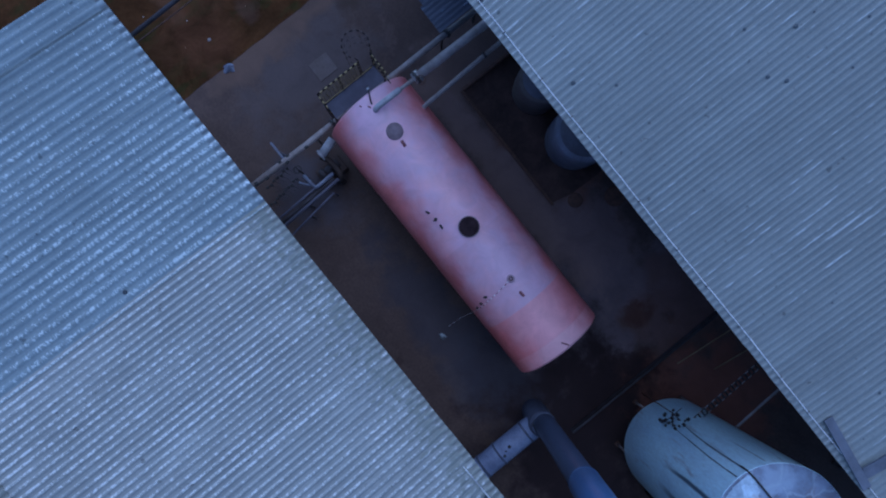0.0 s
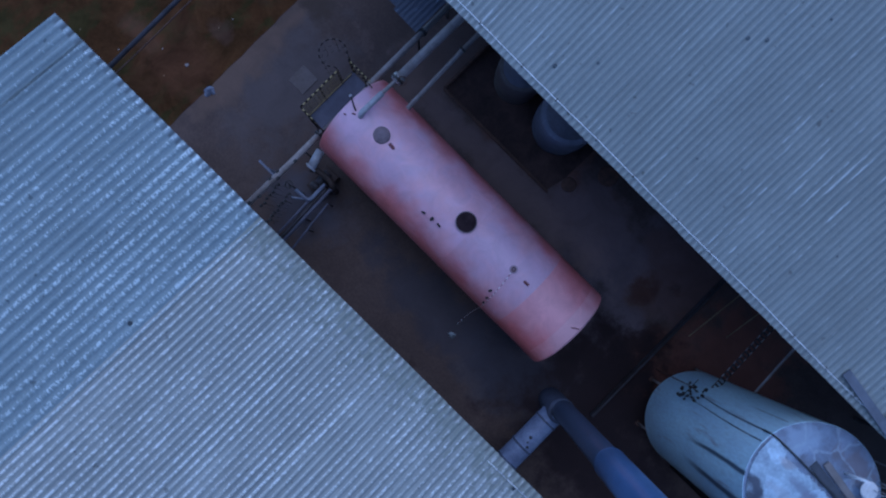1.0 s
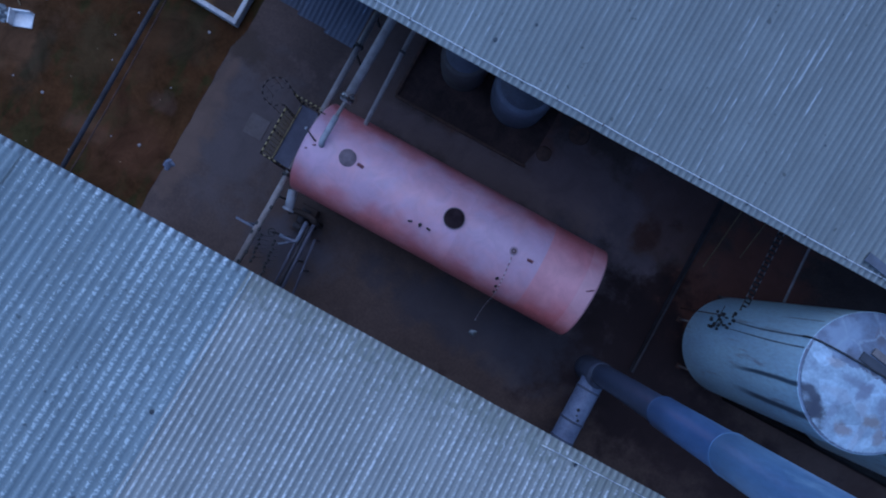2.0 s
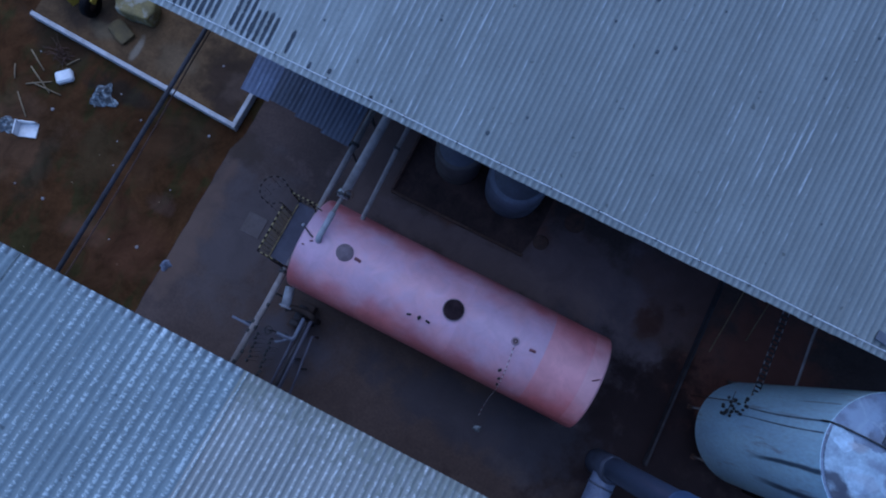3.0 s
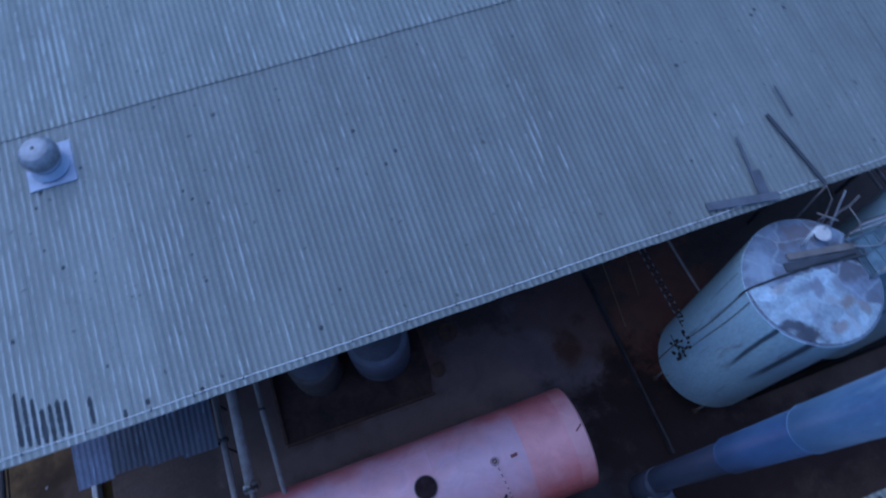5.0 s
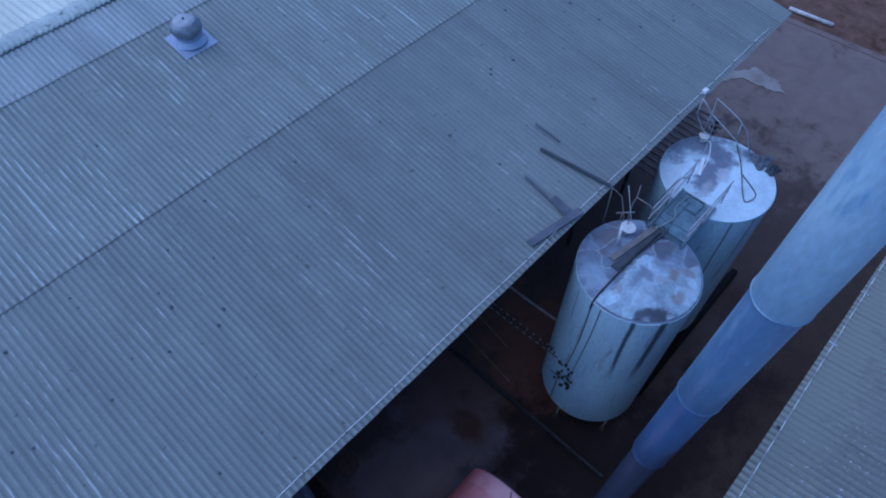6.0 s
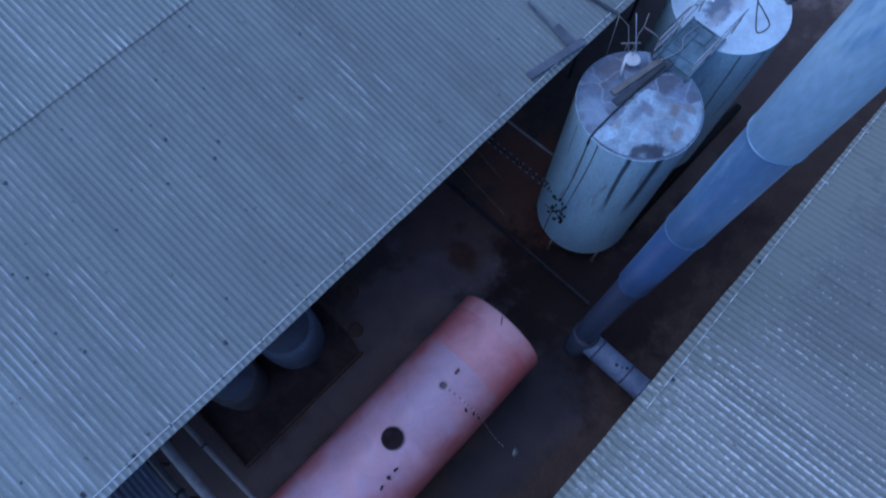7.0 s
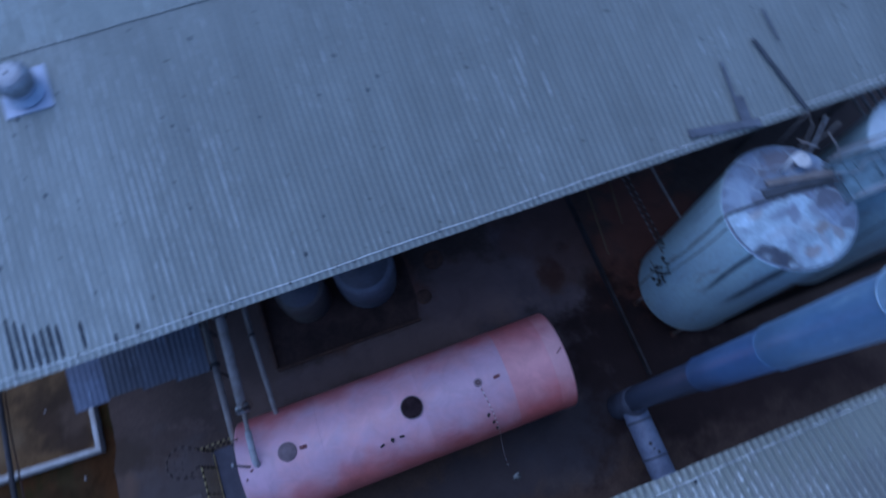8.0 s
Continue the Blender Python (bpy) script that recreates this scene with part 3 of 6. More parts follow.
ringed(M_TOP, -0.99, -0.93, 0.29, 0.15, (0.045, 0.05, 0.075), 0.92)
M_TOP_WHITE = mat("bright_white_top", (0.62, 0.73, 0.82), (0.46, 0.54, 0.63), 1.4, 14, 0.5, 0.5, 0, 0.12)
stain_and_tone(M_TOP_WHITE, [(0.7, 0.65, 0.6, 0.7, (0.125, 0.14, 0.2), 0.9), (0.45, 0.2, 0.55, 0.4, (0.13, 0.145, 0.205), 0.9), (-0.3, 0.12, 0.6, 0.3, (0.125, 0.14, 0.2), 0.9), (0.45, 1.15, 0.9, 0.35, (0.17, 0.2, 0.27), 0.9),
                    (1.15, -0.3, 0.25, 0.6, (0.11, 0.12, 0.16), 0.9), (-0.6, 0.0, 0.4, 0.12, (0.4, 0.4, 0.45), 0.7), (0.1, -0.1, 0.3, 0.2, (0.42, 0.42, 0.48), 0.7)], 0.3)
# stack paint in four tones; lower lengths darkened for shade between the sheds
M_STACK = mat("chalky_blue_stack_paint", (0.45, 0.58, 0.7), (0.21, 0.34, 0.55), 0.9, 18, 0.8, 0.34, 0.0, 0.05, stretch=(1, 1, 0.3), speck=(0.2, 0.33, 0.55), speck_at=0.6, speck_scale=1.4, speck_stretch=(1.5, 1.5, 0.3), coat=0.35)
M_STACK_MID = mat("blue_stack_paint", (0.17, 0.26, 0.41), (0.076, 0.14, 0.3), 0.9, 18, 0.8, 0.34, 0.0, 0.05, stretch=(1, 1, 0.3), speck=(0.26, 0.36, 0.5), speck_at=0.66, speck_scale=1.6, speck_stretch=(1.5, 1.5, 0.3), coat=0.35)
M_STACK_LOW = mat("shaded_navy_stack_paint", (0.066, 0.084, 0.14), (0.033, 0.044, 0.085), 0.9, 18, 0.8, 0.42, 0.0, 0.06, stretch=(1, 1, 0.3), coat=0.15)
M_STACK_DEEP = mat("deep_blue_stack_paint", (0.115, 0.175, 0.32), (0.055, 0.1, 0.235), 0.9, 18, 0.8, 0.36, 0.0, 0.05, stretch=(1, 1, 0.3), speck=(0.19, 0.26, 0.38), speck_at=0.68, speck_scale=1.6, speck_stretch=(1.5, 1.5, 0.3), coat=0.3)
M_CHIPPED = mat("chipped_flange_paint", (0.3, 0.4, 0.53), (0.06, 0.11, 0.24), 2.2, 30, 0.5, 0.5, 0.0, 0.2)
M_DUCT = mat("blue_duct_sheet", (0.24, 0.28, 0.42), (0.1, 0.12, 0.21), 2.0, 20, 0.8, 0.5, 0.1, 0.1)
M_DUCT_DARK = mat("sooty_duct_sheet", (0.1, 0.115, 0.175), (0.055, 0.062, 0.1), 2.5, 20, 0.7, 0.6, 0.1, 0.1)
M_BLUE = mat("blue_sheet_metal", (0.36, 0.41, 0.55), (0.29, 0.34, 0.47), 3, 30, 0.5, 0.45, 0.2, 0.08)
M_ZINC = mat("blue_grey_metal_sheet", (0.135, 0.158, 0.245), (0.075, 0.088, 0.145), 1.6, 20, 0.8, 0.5, 0.1, 0.1, 0.08, speck=(0.27, 0.33, 0.46), speck_at=0.66, speck_scale=6, speck_stretch=(3, 0.3, 1))
M_ZINC_DARK = mat("dark_metal_sheet", (0.085, 0.095, 0.14), (0.035, 0.04, 0.066), 1.2, 20, 0.9, 0.5, 0.1, 0.1, 0.2, stretch=(1.6, 0.5, 1), speck=(0.22, 0.28, 0.4), speck_at=0.66, speck_scale=6, speck_stretch=(3, 0.3, 1))
M_MOSS = mat("black_moss", (0.06, 0.07, 0.085), (0.035, 0.04, 0.05), 5, 50, 0.6, 0.95, 0, 0.4)
M_PLASTIC = mat("white_plastic", (0.8, 0.8, 0.82), (0.66, 0.66, 0.68), 4, 30, 0.4, 0.45, 0, 0.05)
M_DRUM_BROWN = mat("brown_grey_tank", (0.15, 0.128, 0.125), (0.095, 0.078, 0.075), 2, 20, 0.7, 0.7, 0, 0.1)
M_DRUM_LID = mat("dusty_dark_lid", (0.13, 0.13, 0.165), (0.085, 0.08, 0.1), 2, 20, 0.7, 0.7, 0, 0.1)
M_DRUM_BLUE = mat("blue_grey_tank", (0.2, 0.205, 0.265), (0.12, 0.122, 0.16), 2, 20, 0.7, 0.6, 0, 0.1)
M_STICK = mat("dry_wood", (0.29, 0.215, 0.12), (0.17, 0.12, 0.07), 4, 40, 0.7, 0.85, 0, 0.3, stretch=(1, 1, 0.2))
M_OLIVE = mat("dirty_yellow_mesh", (0.17, 0.125, 0.045), (0.09, 0.065, 0.03), 6, 60, 0.8, 0.8, 0, 0.3)
M_BAG = mat("thin_grey_plastic", (0.13, 0.145, 0.165), (0.05, 0.05, 0.055), 4, 20, 0.7, 0.4, 0, 0.3, speck=(0.34, 0.38, 0.42), speck_at=0.56, speck_scale=6)
M_WALKWAY = mat("blue_grey_grating", (0.17, 0.245, 0.3), (0.085, 0.125, 0.16), 4, 40, 0.7, 0.6, 0.2, 0.2)
M_SPECK = mat("grey_moss", (0.095, 0.11, 0.125), (0.06, 0.07, 0.08), 5, 50, 0.6, 0.95, 0, 0.4)
M_BOARD = mat("dark_wet_board", (0.12, 0.13, 0.165), (0.07, 0.075, 0.095), 3, 30, 0.7, 0.75, 0, 0.15)
M_DARK_BOARD = mat("black_wet_board", (0.06, 0.065, 0.085), (0.035, 0.04, 0.05), 3, 30, 0.7, 0.7, 0, 0.15)
M_DEBRIS = mat("blue_grey_board", (0.15, 0.17, 0.22), (0.08, 0.09, 0.12), 3, 30, 0.7, 0.75, 0, 0.15)


# ---- mesh helpers ----
class Shape:
    """Collects faces of one mesh; each face keeps its material slot and whether it is smooth."""

    def __init__(self):
        self.v, self.f, self.slot, self.smooth = [], [], [], []
        self.keep = False

    def face(self, ids, slot=0, smooth=False):
        self.f.append(ids)
        self.slot.append(slot)
        self.smooth.append(smooth)

    def box(self, lo, hi, slot=0, m=None, edge=0.0):
        b = bmesh.new()
        bmesh.ops.create_cube(b, size=1.0)
        size = [hi[i] - lo[i] for i in range(3)]
        mid = [(hi[i] + lo[i]) / 2 for i in range(3)]
        for p in b.verts:
            p.co = Vector([p.co[i] * size[i] + mid[i] for i in range(3)])
        if edge:
            bmesh.ops.bevel(b, geom=b.edges[:], offset=edge, segments=1, affect="EDGES")
        base = len(self.v)
        b.verts.index_update()
        for p in b.verts:
            self.v.append(m @ p.co if m else p.co.copy())
        for q in b.faces:
            self.face([base + p.index for p in q.verts], slot)
        b.free()
        return self

    def lathe(self, profile, origin=(0, 0, 0), axis="z", seg=32, slot=0, ribs=0, rib=0.0, start=0.0, sweep=360.0):
        """Turns a profile of (radius, height) round an axis."""
        base, o = len(self.v), Vector(origin)
        full = sweep > 359
        count = seg if full else seg + 1
        for r, h in profile:
            for i in range(count):
                a = radians(start) + radians(sweep) * i / seg
                q = r * (1 + rib * math.cos(ribs * a)) if ribs else r
                c, s = q * math.cos(a), q * math.sin(a)
                self.v.append(o + (Vector((c, s, h)) if axis == "z" else Vector((h, c, s)) if axis == "x" else Vector((s, h, c))))
        for k in range(len(profile) - 1):
            for i in range(seg):
                j = (i + 1) % count
                a, b = base + k * count, base + (k + 1) * count
                self.face([a + i, a + j, b + j, b + i], slot, True)
        return self

    def tube(self, path, r, seg=10, slot=0, caps=True, stripes=None, closed=False):
        """A round bar along points; stripes = (length, slot_a, slot_b)."""
        pts = [Vector(p) for p in path]
        if stripes:
            fine = [pts[0]]
            for a, b in zip(pts, pts[1:]):
                k = max(1, round((b - a).length / stripes[0]))
                fine += [a.lerp(b, (i + 1) / k) for i in range(k)]
            pts = fine
        base, count = len(self.v), len(pts)
        side = None
        for i, p in enumerate(pts):
            if closed:
                d = pts[(i + 1) % count] - pts[i - 1]
            else:
                d = pts[min(i + 1, count - 1)] - pts[max(i - 1, 0)]
            d.normalize()
            if side is None:
                side = d.orthogonal().normalized()
            side = (side - d * side.dot(d)).normalized()
            up = d.cross(side)
            for k in range(seg):
                a = 2 * math.pi * k / seg
                self.v.append(p + (side * math.cos(a) + up * math.sin(a)) * r)
        for i in range(count if closed else count - 1):
            sl = slot if not stripes else stripes[1 + i % 2]
            a, b = base + i * seg, base + ((i + 1) % count) * seg
            for k in range(seg):
                j = (k + 1) % seg
                self.face([a + k, a + j, b + j, b + k], sl, True)
        if caps and not closed:
            self.face([base + k for k in range(seg)][::-1], slot if not stripes else stripes[1])
            self.face([base + (count - 1) * seg + k for k in range(seg)], slot if not stripes else stripes[1])
        return self

    def mesh(self, name, materials):
        me = bpy.data.meshes.new(name)
        me.from_pydata([tuple(p) for p in self.v], [], self.f)
        for m in materials:
            me.materials.append(m)
        me.polygons.foreach_set("material_index", self.slot)
        me.polygons.foreach_set("use_smooth", self.smooth)
        if not self.keep:
            b = bmesh.new()
            b.from_mesh(me)
            bmesh.ops.recalc_face_normals(b, faces=b.faces[:])
            b.to_mesh(me)
            b.free()
        me.update()
        return me


def thing(name, at, label, category, group="", kind=""):
    ob = new(name)
    ob.empty_display_size = 0.2
    ob.location = at
    return tagged(ob, label, category, group, kind)


def part(name, shape, material, parent, label="", at=None):
    """Links a shape as one mesh under a thing or a part; its points are given from the parent's origin."""
    mats = material if isinstance(material, (list, tuple)) else [material]
    ob = new(name, shape.mesh(name, mats))
    ob.parent = parent
    if at:
        ob.location = at
    return tagged(ob, label)


def solo(name, shape, material, label, category, at=(0, 0, 0), group="", kind=""):
    mats = material if isinstance(material, (list, tuple)) else [material]
    ob = new(name, shape.mesh(name, mats))
    ob.location = at
    return tagged(ob, label, category, group, kind)


def arc(a, corner, b, k=6):
    """A rounded turn from a to b by the corner."""
    a, c, b = Vector(a), Vector(corner), Vector(b)
    return [a * (1 - t) ** 2 + c * 2 * t * (1 - t) + b * t * t for t in [i / k for i in range(k + 1)]]


def hang(a, b, drop, k=12):
    a, b = Vector(a), Vector(b)
    return [a.lerp(b, i / k) - Vector((0, 0, drop * 4 * (i / k) * (1 - i / k))) for i in range(k + 1)]


def sheet_patch(outline, z, thick=0.02, rough=0.0, cut=14, seed=1):
    """A flat irregular slab from a rough outline."""
    rng = random.Random(seed)
    pts = []
    for a, b in zip(outline, outline[1:] + outline[:1]):
        for i in range(cut):
            t = i / cut
            pts.append((a[0] + (b[0] - a[0]) * t + rng.uniform(-rough, rough), a[1] + (b[1] - a[1]) * t + rng.uniform(-rough, rough)))
    s = Shape()
    n = len(pts)
    s.v = [Vector((x, y, z)) for x, y in pts] + [Vector((x, y, z - thick)) for x, y in pts]
    s.face(list(range(n)))
    for i in range(n):
        j = (i + 1) % n
        s.face([i, j, n + j, n + i])
    return s


# ---- ground ----
EAVE_N, ROOF_N, EAVE_S, ROOF_S, SLOPE = 2.24, 7.16, -2.855, 7.38, 0.15
g = Shape()
g.v = [Vector(p) for p in ((-600, -600, 0), (600, -600, 0), (600, 600, 0), (-600, 600, 0))]
g.face([0, 1, 2, 3])
solo("ground", g, M_SOIL, "red-brown bare soil with dark damp stains", "ground", kind="structure")
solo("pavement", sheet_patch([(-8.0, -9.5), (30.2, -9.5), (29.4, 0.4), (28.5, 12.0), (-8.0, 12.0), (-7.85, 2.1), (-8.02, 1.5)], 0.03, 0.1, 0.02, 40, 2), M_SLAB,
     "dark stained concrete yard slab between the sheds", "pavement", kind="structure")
solo("yard_floor", sheet_patch([(-15.5, 2.5), (-8.35, 2.2), (-8.35, 9.0), (-15.5, 9.0)], 0.06, 0.1, 0.01, 12, 6), M_FLOOR,
     "smooth brown floor inside the white kerb", "floor", kind="structure")

kerb = thing("kerb", (-8.2, 2.13, 0), "white-painted low concrete kerb in an L shape", "kerb", kind="structure")
part("kerb_length", Shape().box((-7.2, -0.07, 0), (0.07, 0.07, 0.3), edge=0.02, m=Matrix.Rotation(radians(-2.7), 4, "Z")), M_KERB, kerb)
part("kerb_return", Shape().box((-0.07, 0.07, 0), (0.07, 2.6, 0.3), edge=0.02), M_KERB, kerb)


# ---- sheds: roofs of corrugated sheets, walls ----
PITCH, PITCH_N, WAVES = 0.177, 0.13, 5


def corrugated(name, length, waves=WAVES, pitch=PITCH, amp=0.025, thick=0.006, step=8):
    s = Shape()
    s.keep = True
    n = int(waves * step)

    def row(y, dz):
        first = len(s.v)
        for i in range(n + 1):
            x = i * pitch / step
            s.v.append(Vector((x, y, amp * math.cos(2 * math.pi * x / pitch) + dz)))
        return first

    a, b = row(0, 0), row(length, 0)
    c, d = row(0, -thick), row(length, -thick)
    e, f, g_, h = row(0, 0), row(0, -thick), row(length, 0), row(length, -thick)
    for i in range(n):
        s.face([a + i, a + i + 1, b + i + 1, b + i], 0, True)
        s.face([c + i, d + i, d + i + 1, c + i + 1], 0, True)
        s.face([e + i, f + i, f + i + 1, e + i + 1])
        s.face([g_ + i, g_ + i + 1, h + i + 1, h + i])
    return s


TILT = math.atan(SLOPE)


def roof_rows(parent, x0, columns, rows, eave, height, facing, material_of, amp=0.025, pitch=PITCH, waves=WAVES):
    """Rows of lapped sheets rising from an eave; facing 1 rises to the north, -1 to the south."""
    rng = random.Random(5)
    turn = Matrix.Identity(4) if facing > 0 else Matrix.Rotation(math.pi, 4, "Z")
    made = {}
    for k, (start, end) in enumerate(rows):
        for c in range(columns):
            x = x0 + c * pitch * waves
            m = material_of(x, k)
            key = (k, m.name)
            if key not in made:
                made[key] = corrugated("sheet", (end - start) / math.cos(TILT) + 0.12, waves + 0.5, pitch, amp).mesh("sheet", [m])
            ob = new("sheet", made[key])
            ob.parent = parent
            lift = 0.007 * (c % 2) + 0.02 * k + rng.uniform(0, 0.002)
            out = rng.uniform(-0.005, 0.005)
            left = x if facing > 0 else x + pitch * (waves + 0.5)
            ob.matrix_local = (Matrix.Translation((left, eave + facing * (start + out), height + SLOPE * start + lift)) @ turn
                               @ Matrix.Rotation(TILT, 4, "X"))


roof_n = thing("roof_north", (0, 0, 0), "weathered grey corrugated fibre-cement shed roof", "roof", kind="structure")
N_ROWS = [(0, 5.85), (5.85, 9.95), (9.95, 11.5)]
N_SHEET = (M_ROOF_N, M_ROOF_MID, M_ROOF_TOP)
roof_rows(roof_n, -8.2, 7, N_ROWS, EAVE_N, ROOF_N, 1, lambda x, k: N_SHEET[k], 0.0085, PITCH_N)
roof_rows(roof_n, -8.2 + 7 * PITCH_N * WAVES, 17, N_ROWS, EAVE_N, ROOF_N, 1, lambda x, k: N_SHEET[k], 0.0135, PITCH_N)
roof_rows(roof_n, -8.2 + 24 * PITCH_N * WAVES, 16, N_ROWS, EAVE_N, ROOF_N, 1, lambda x, k: N_SHEET[k] if k else M_ROOF_NE, 0.008, PITCH_N)
roof_s = thing("roof_south", (0, 0, 0), "corrugated fibre-cement shed roof with pale bluish and lichened grey bays", "roof", kind="structure")
roof_rows(roof_s, -7.06 - 3.5 * PITCH, 1, [(0, 6.0), (6.0, 11.5)], EAVE_S, ROOF_S, -1, lambda x, k: M_ROOF_W, waves=3.5)
roof_rows(roof_s, -7.06, 5, [(0, 6.0), (6.0, 11.5)], EAVE_S, ROOF_S, -1, lambda x, k: M_ROOF_W)
S_GREY = -7.06 + 5 * PITCH * WAVES
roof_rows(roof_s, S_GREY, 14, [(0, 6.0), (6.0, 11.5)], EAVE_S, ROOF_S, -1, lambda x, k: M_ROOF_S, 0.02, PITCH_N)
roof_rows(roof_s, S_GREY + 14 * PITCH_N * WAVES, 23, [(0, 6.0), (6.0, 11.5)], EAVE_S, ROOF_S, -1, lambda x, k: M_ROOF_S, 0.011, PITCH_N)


def back_slope(name, x0, x1, y, z, facing, label):
    s = corrugated("sheet", 12.0, (x1 - x0) / PITCH, step=6)
    ob = solo(name, s, M_ROOF_FAR, label, "roof", kind="structure")
    turn = Matrix.Identity(4) if facing > 0 else Matrix.Rotation(math.pi, 4, "Z")
    ob.matrix_world = Matrix.Translation((x0 if facing > 0 else x1, y, z)) @ turn @ Matrix.Rotation(-TILT, 4, "X")


back_slope("roof_north_back", -8.2, 17.5, EAVE_N + 11.5, ROOF_N + SLOPE * 11.5 + 0.07, 1, "pale corrugated far slope of the shed roof")
back_slope("roof_south_back", -7.68, 21.3, EAVE_S - 11.5, ROOF_S + SLOPE * 11.5 + 0.05, -1, "pale corrugated far slope of the shed roof")


def ridge_capping(name, x0, x1, y, z, pitch, material, amp=0.02):
    """Ridge tiles of about a metre, their wings scalloped to sit on the waves."""
    cap = thing(name, (0, 0, 0), "mottled fibre-cement ridge capping with scalloped wings", "roof", kind="structure")
    span = pitch * 7
    s = Shape()
    rows = [(-0.29, -0.048, 1.0), (-0.22, -0.02, 0.7), (-0.1, 0.02, 0.2), (0.0, 0.045, 0.0), (0.1, 0.02, 0.2), (0.22, -0.02, 0.7), (0.29, -0.048, 1.0)]
    n = 56
    for dz in (0.0, -0.012):
        for v, h, w in rows:
            for i in range(n + 1):
                x = (span + 0.05) * i / n
                s.v.append(Vector((x, v, h + dz + amp * w * math.cos(math.tau * x / pitch))))
    w, half = n + 1, len(rows) * (n + 1)
    for k in range(len(rows) - 1):
        for i in range(n):
            a = k * w + i
            s.face([a, a + 1, a + w + 1, a + w], 0, True)
            s.face([half + a, half + a + w, half + a + w + 1, half + a + 1], 0, True)
    for i in range(n):
        s.face([i, half + i, half + i + 1, i + 1])
        a = (len(rows) - 1) * w + i
        s.face([a, a + 1, half + a + 1, half + a])
    mesh = s.mesh("ridge_tile", [material])
    x, k = x0, 0
    while x < x1:
        ob = new("ridge_tile", mesh)
        ob.parent = cap
        ob.location = (x, y, z + 0.007 * (k % 2))
        x, k = x + span, k + 1


M_RIDGE = mat("lichened_ridge", (0.56, 0.59, 0.56), (0.36, 0.4, 0.39), 1.6, 24, 0.8, 0.8, 0, 0.2, 0.06, speck=(0.14, 0.17, 0.15), speck_at=0.62, speck_scale=6)
ridge_capping("ridge_north", -8.2, 17.3, EAVE_N + 11.53, ROOF_N + SLOPE * 11.5 + 0.1, PITCH_N, M_RIDGE)
ridge_capping("ridge_south", -7.68, 21.0, EAVE_S - 11.53, ROOF_S + SLOPE * 11.5 + 0.1, PITCH_N, M_RIDGE)


def wall(name, lo, hi, label):
    solo(name, Shape().box(lo, hi), M_WALL, label, "wall", kind="structure")


def gable(name, x, y0, ridge_y, y1, eave_z, ridge_z, label):
    """An end wall that follows the two roof slopes."""
    s = Shape()
    profile = [(y0, 0), (y0, eave_z(y0)), (ridge_y, ridge_z), (y1, eave_z(y1)), (y1, 0)]
    for dx in (0, 0.2):
        s.v += [Vector((x + dx, y, z)) for y, z in profile]
    s.face([0, 1, 2, 3, 4])
    s.face([5, 6, 7, 8, 9])
    for k in range(5):
        s.face([k, (k + 1) % 5, 5 + (k + 1) % 5, 5 + k])
    solo(name, s, M_WALL, label, "wall", kind="structure")


RIDGE_NY, RIDGE_NZ, RIDGE_SY, RIDGE_SZ = EAVE_N + 11.5, ROOF_N + SLOPE * 11.5 - 0.1, EAVE_S - 11.5, ROOF_S + SLOPE * 11.5 - 0.1
wall("wall_north", (-8.0, 6.0, 0), (17.3, 6.2, 7.62), "dark rendered shed wall under the eave")
wall("wall_north_back", (-8.0, 25.0, 0), (17.3, 25.2, 7.05), "dark rendered back wall of the shed")
for name, x in (("wall_north_end_west", -8.0), ("wall_north_end_east", 17.1)):
    gable(name, x, 6.2, RIDGE_NY, 25.0, lambda y: RIDGE_NZ - SLOPE * abs(y - RIDGE_NY), RIDGE_NZ, "dark rendered shed end wall")
wall("wall_south", (-7.5, -4.2, 0), (21.0, -4.0, 7.48), "dark rendered shed wall under the eave")
wall("wall_south_back", (-7.5, -25.8, 0), (21.0, -25.6, 7.25), "dark rendered back wall of the shed")
for name, x in (("wall_south_end_west", -7.5), ("wall_south_end_east", 20.8)):
    gable(name, x, -4.2, RIDGE_SY, -25.6, lambda y: RIDGE_SZ - SLOPE * abs(y - RIDGE_SY), RIDGE_SZ, "dark rendered shed end wall")
# purlins along the eaves
solo("purlin", Shape().box((-8.1, -0.05, -0.06), (17.4, 0.05, 0.06)), M_STEEL, "dark steel purlin along the eave", "beam",
     (0, EAVE_N + 0.35, ROOF_N - 0.06), kind="structure")
solo("purlin", Shape().box((-7.6, -0.05, -0.06), (21.2, 0.05, 0.06)), M_STEEL, "dark steel purlin along the eave", "beam",
     (0, EAVE_S - 0.35, ROOF_S - 0.06), kind="structure")
# wires lying along the eaves
wire, rng = Shape(), random.Random(14)
wire.tube([(x, 0.008 * math.sin(x * 1.7) + rng.uniform(-0.004, 0.004), rng.uniform(-0.003, 0.003)) for x in np.arange(-7.6, 16.9, 0.21)], 0.0075, 5)
eave_wire = solo("eave_wire", wire, M_PLASTIC, "thin white wire lying along the roof edge", "wire", (0, EAVE_N + 0.135, ROOF_N + 0.059))
x = -7.2
while x < 16.5:
    part("tie", Shape().tube([(x, -0.03, -0.02), (x + 0.01, 0.0, 0.012), (x, 0.03, -0.015)], 0.009, 5), M_STEEL, eave_wire)
    x += rng.uniform(0.6, 1.3)
wire, rng = Shape(), random.Random(6)
wire.tube([(q, 0.028 * (q - 3.2) * (1 - 0.02 * q) + rng.uniform(-0.004, 0.004), 0) for q in np.arange(3.2, 17.0, 0.24)], 0.0065, 5, stripes=(0.24, 0, 1))
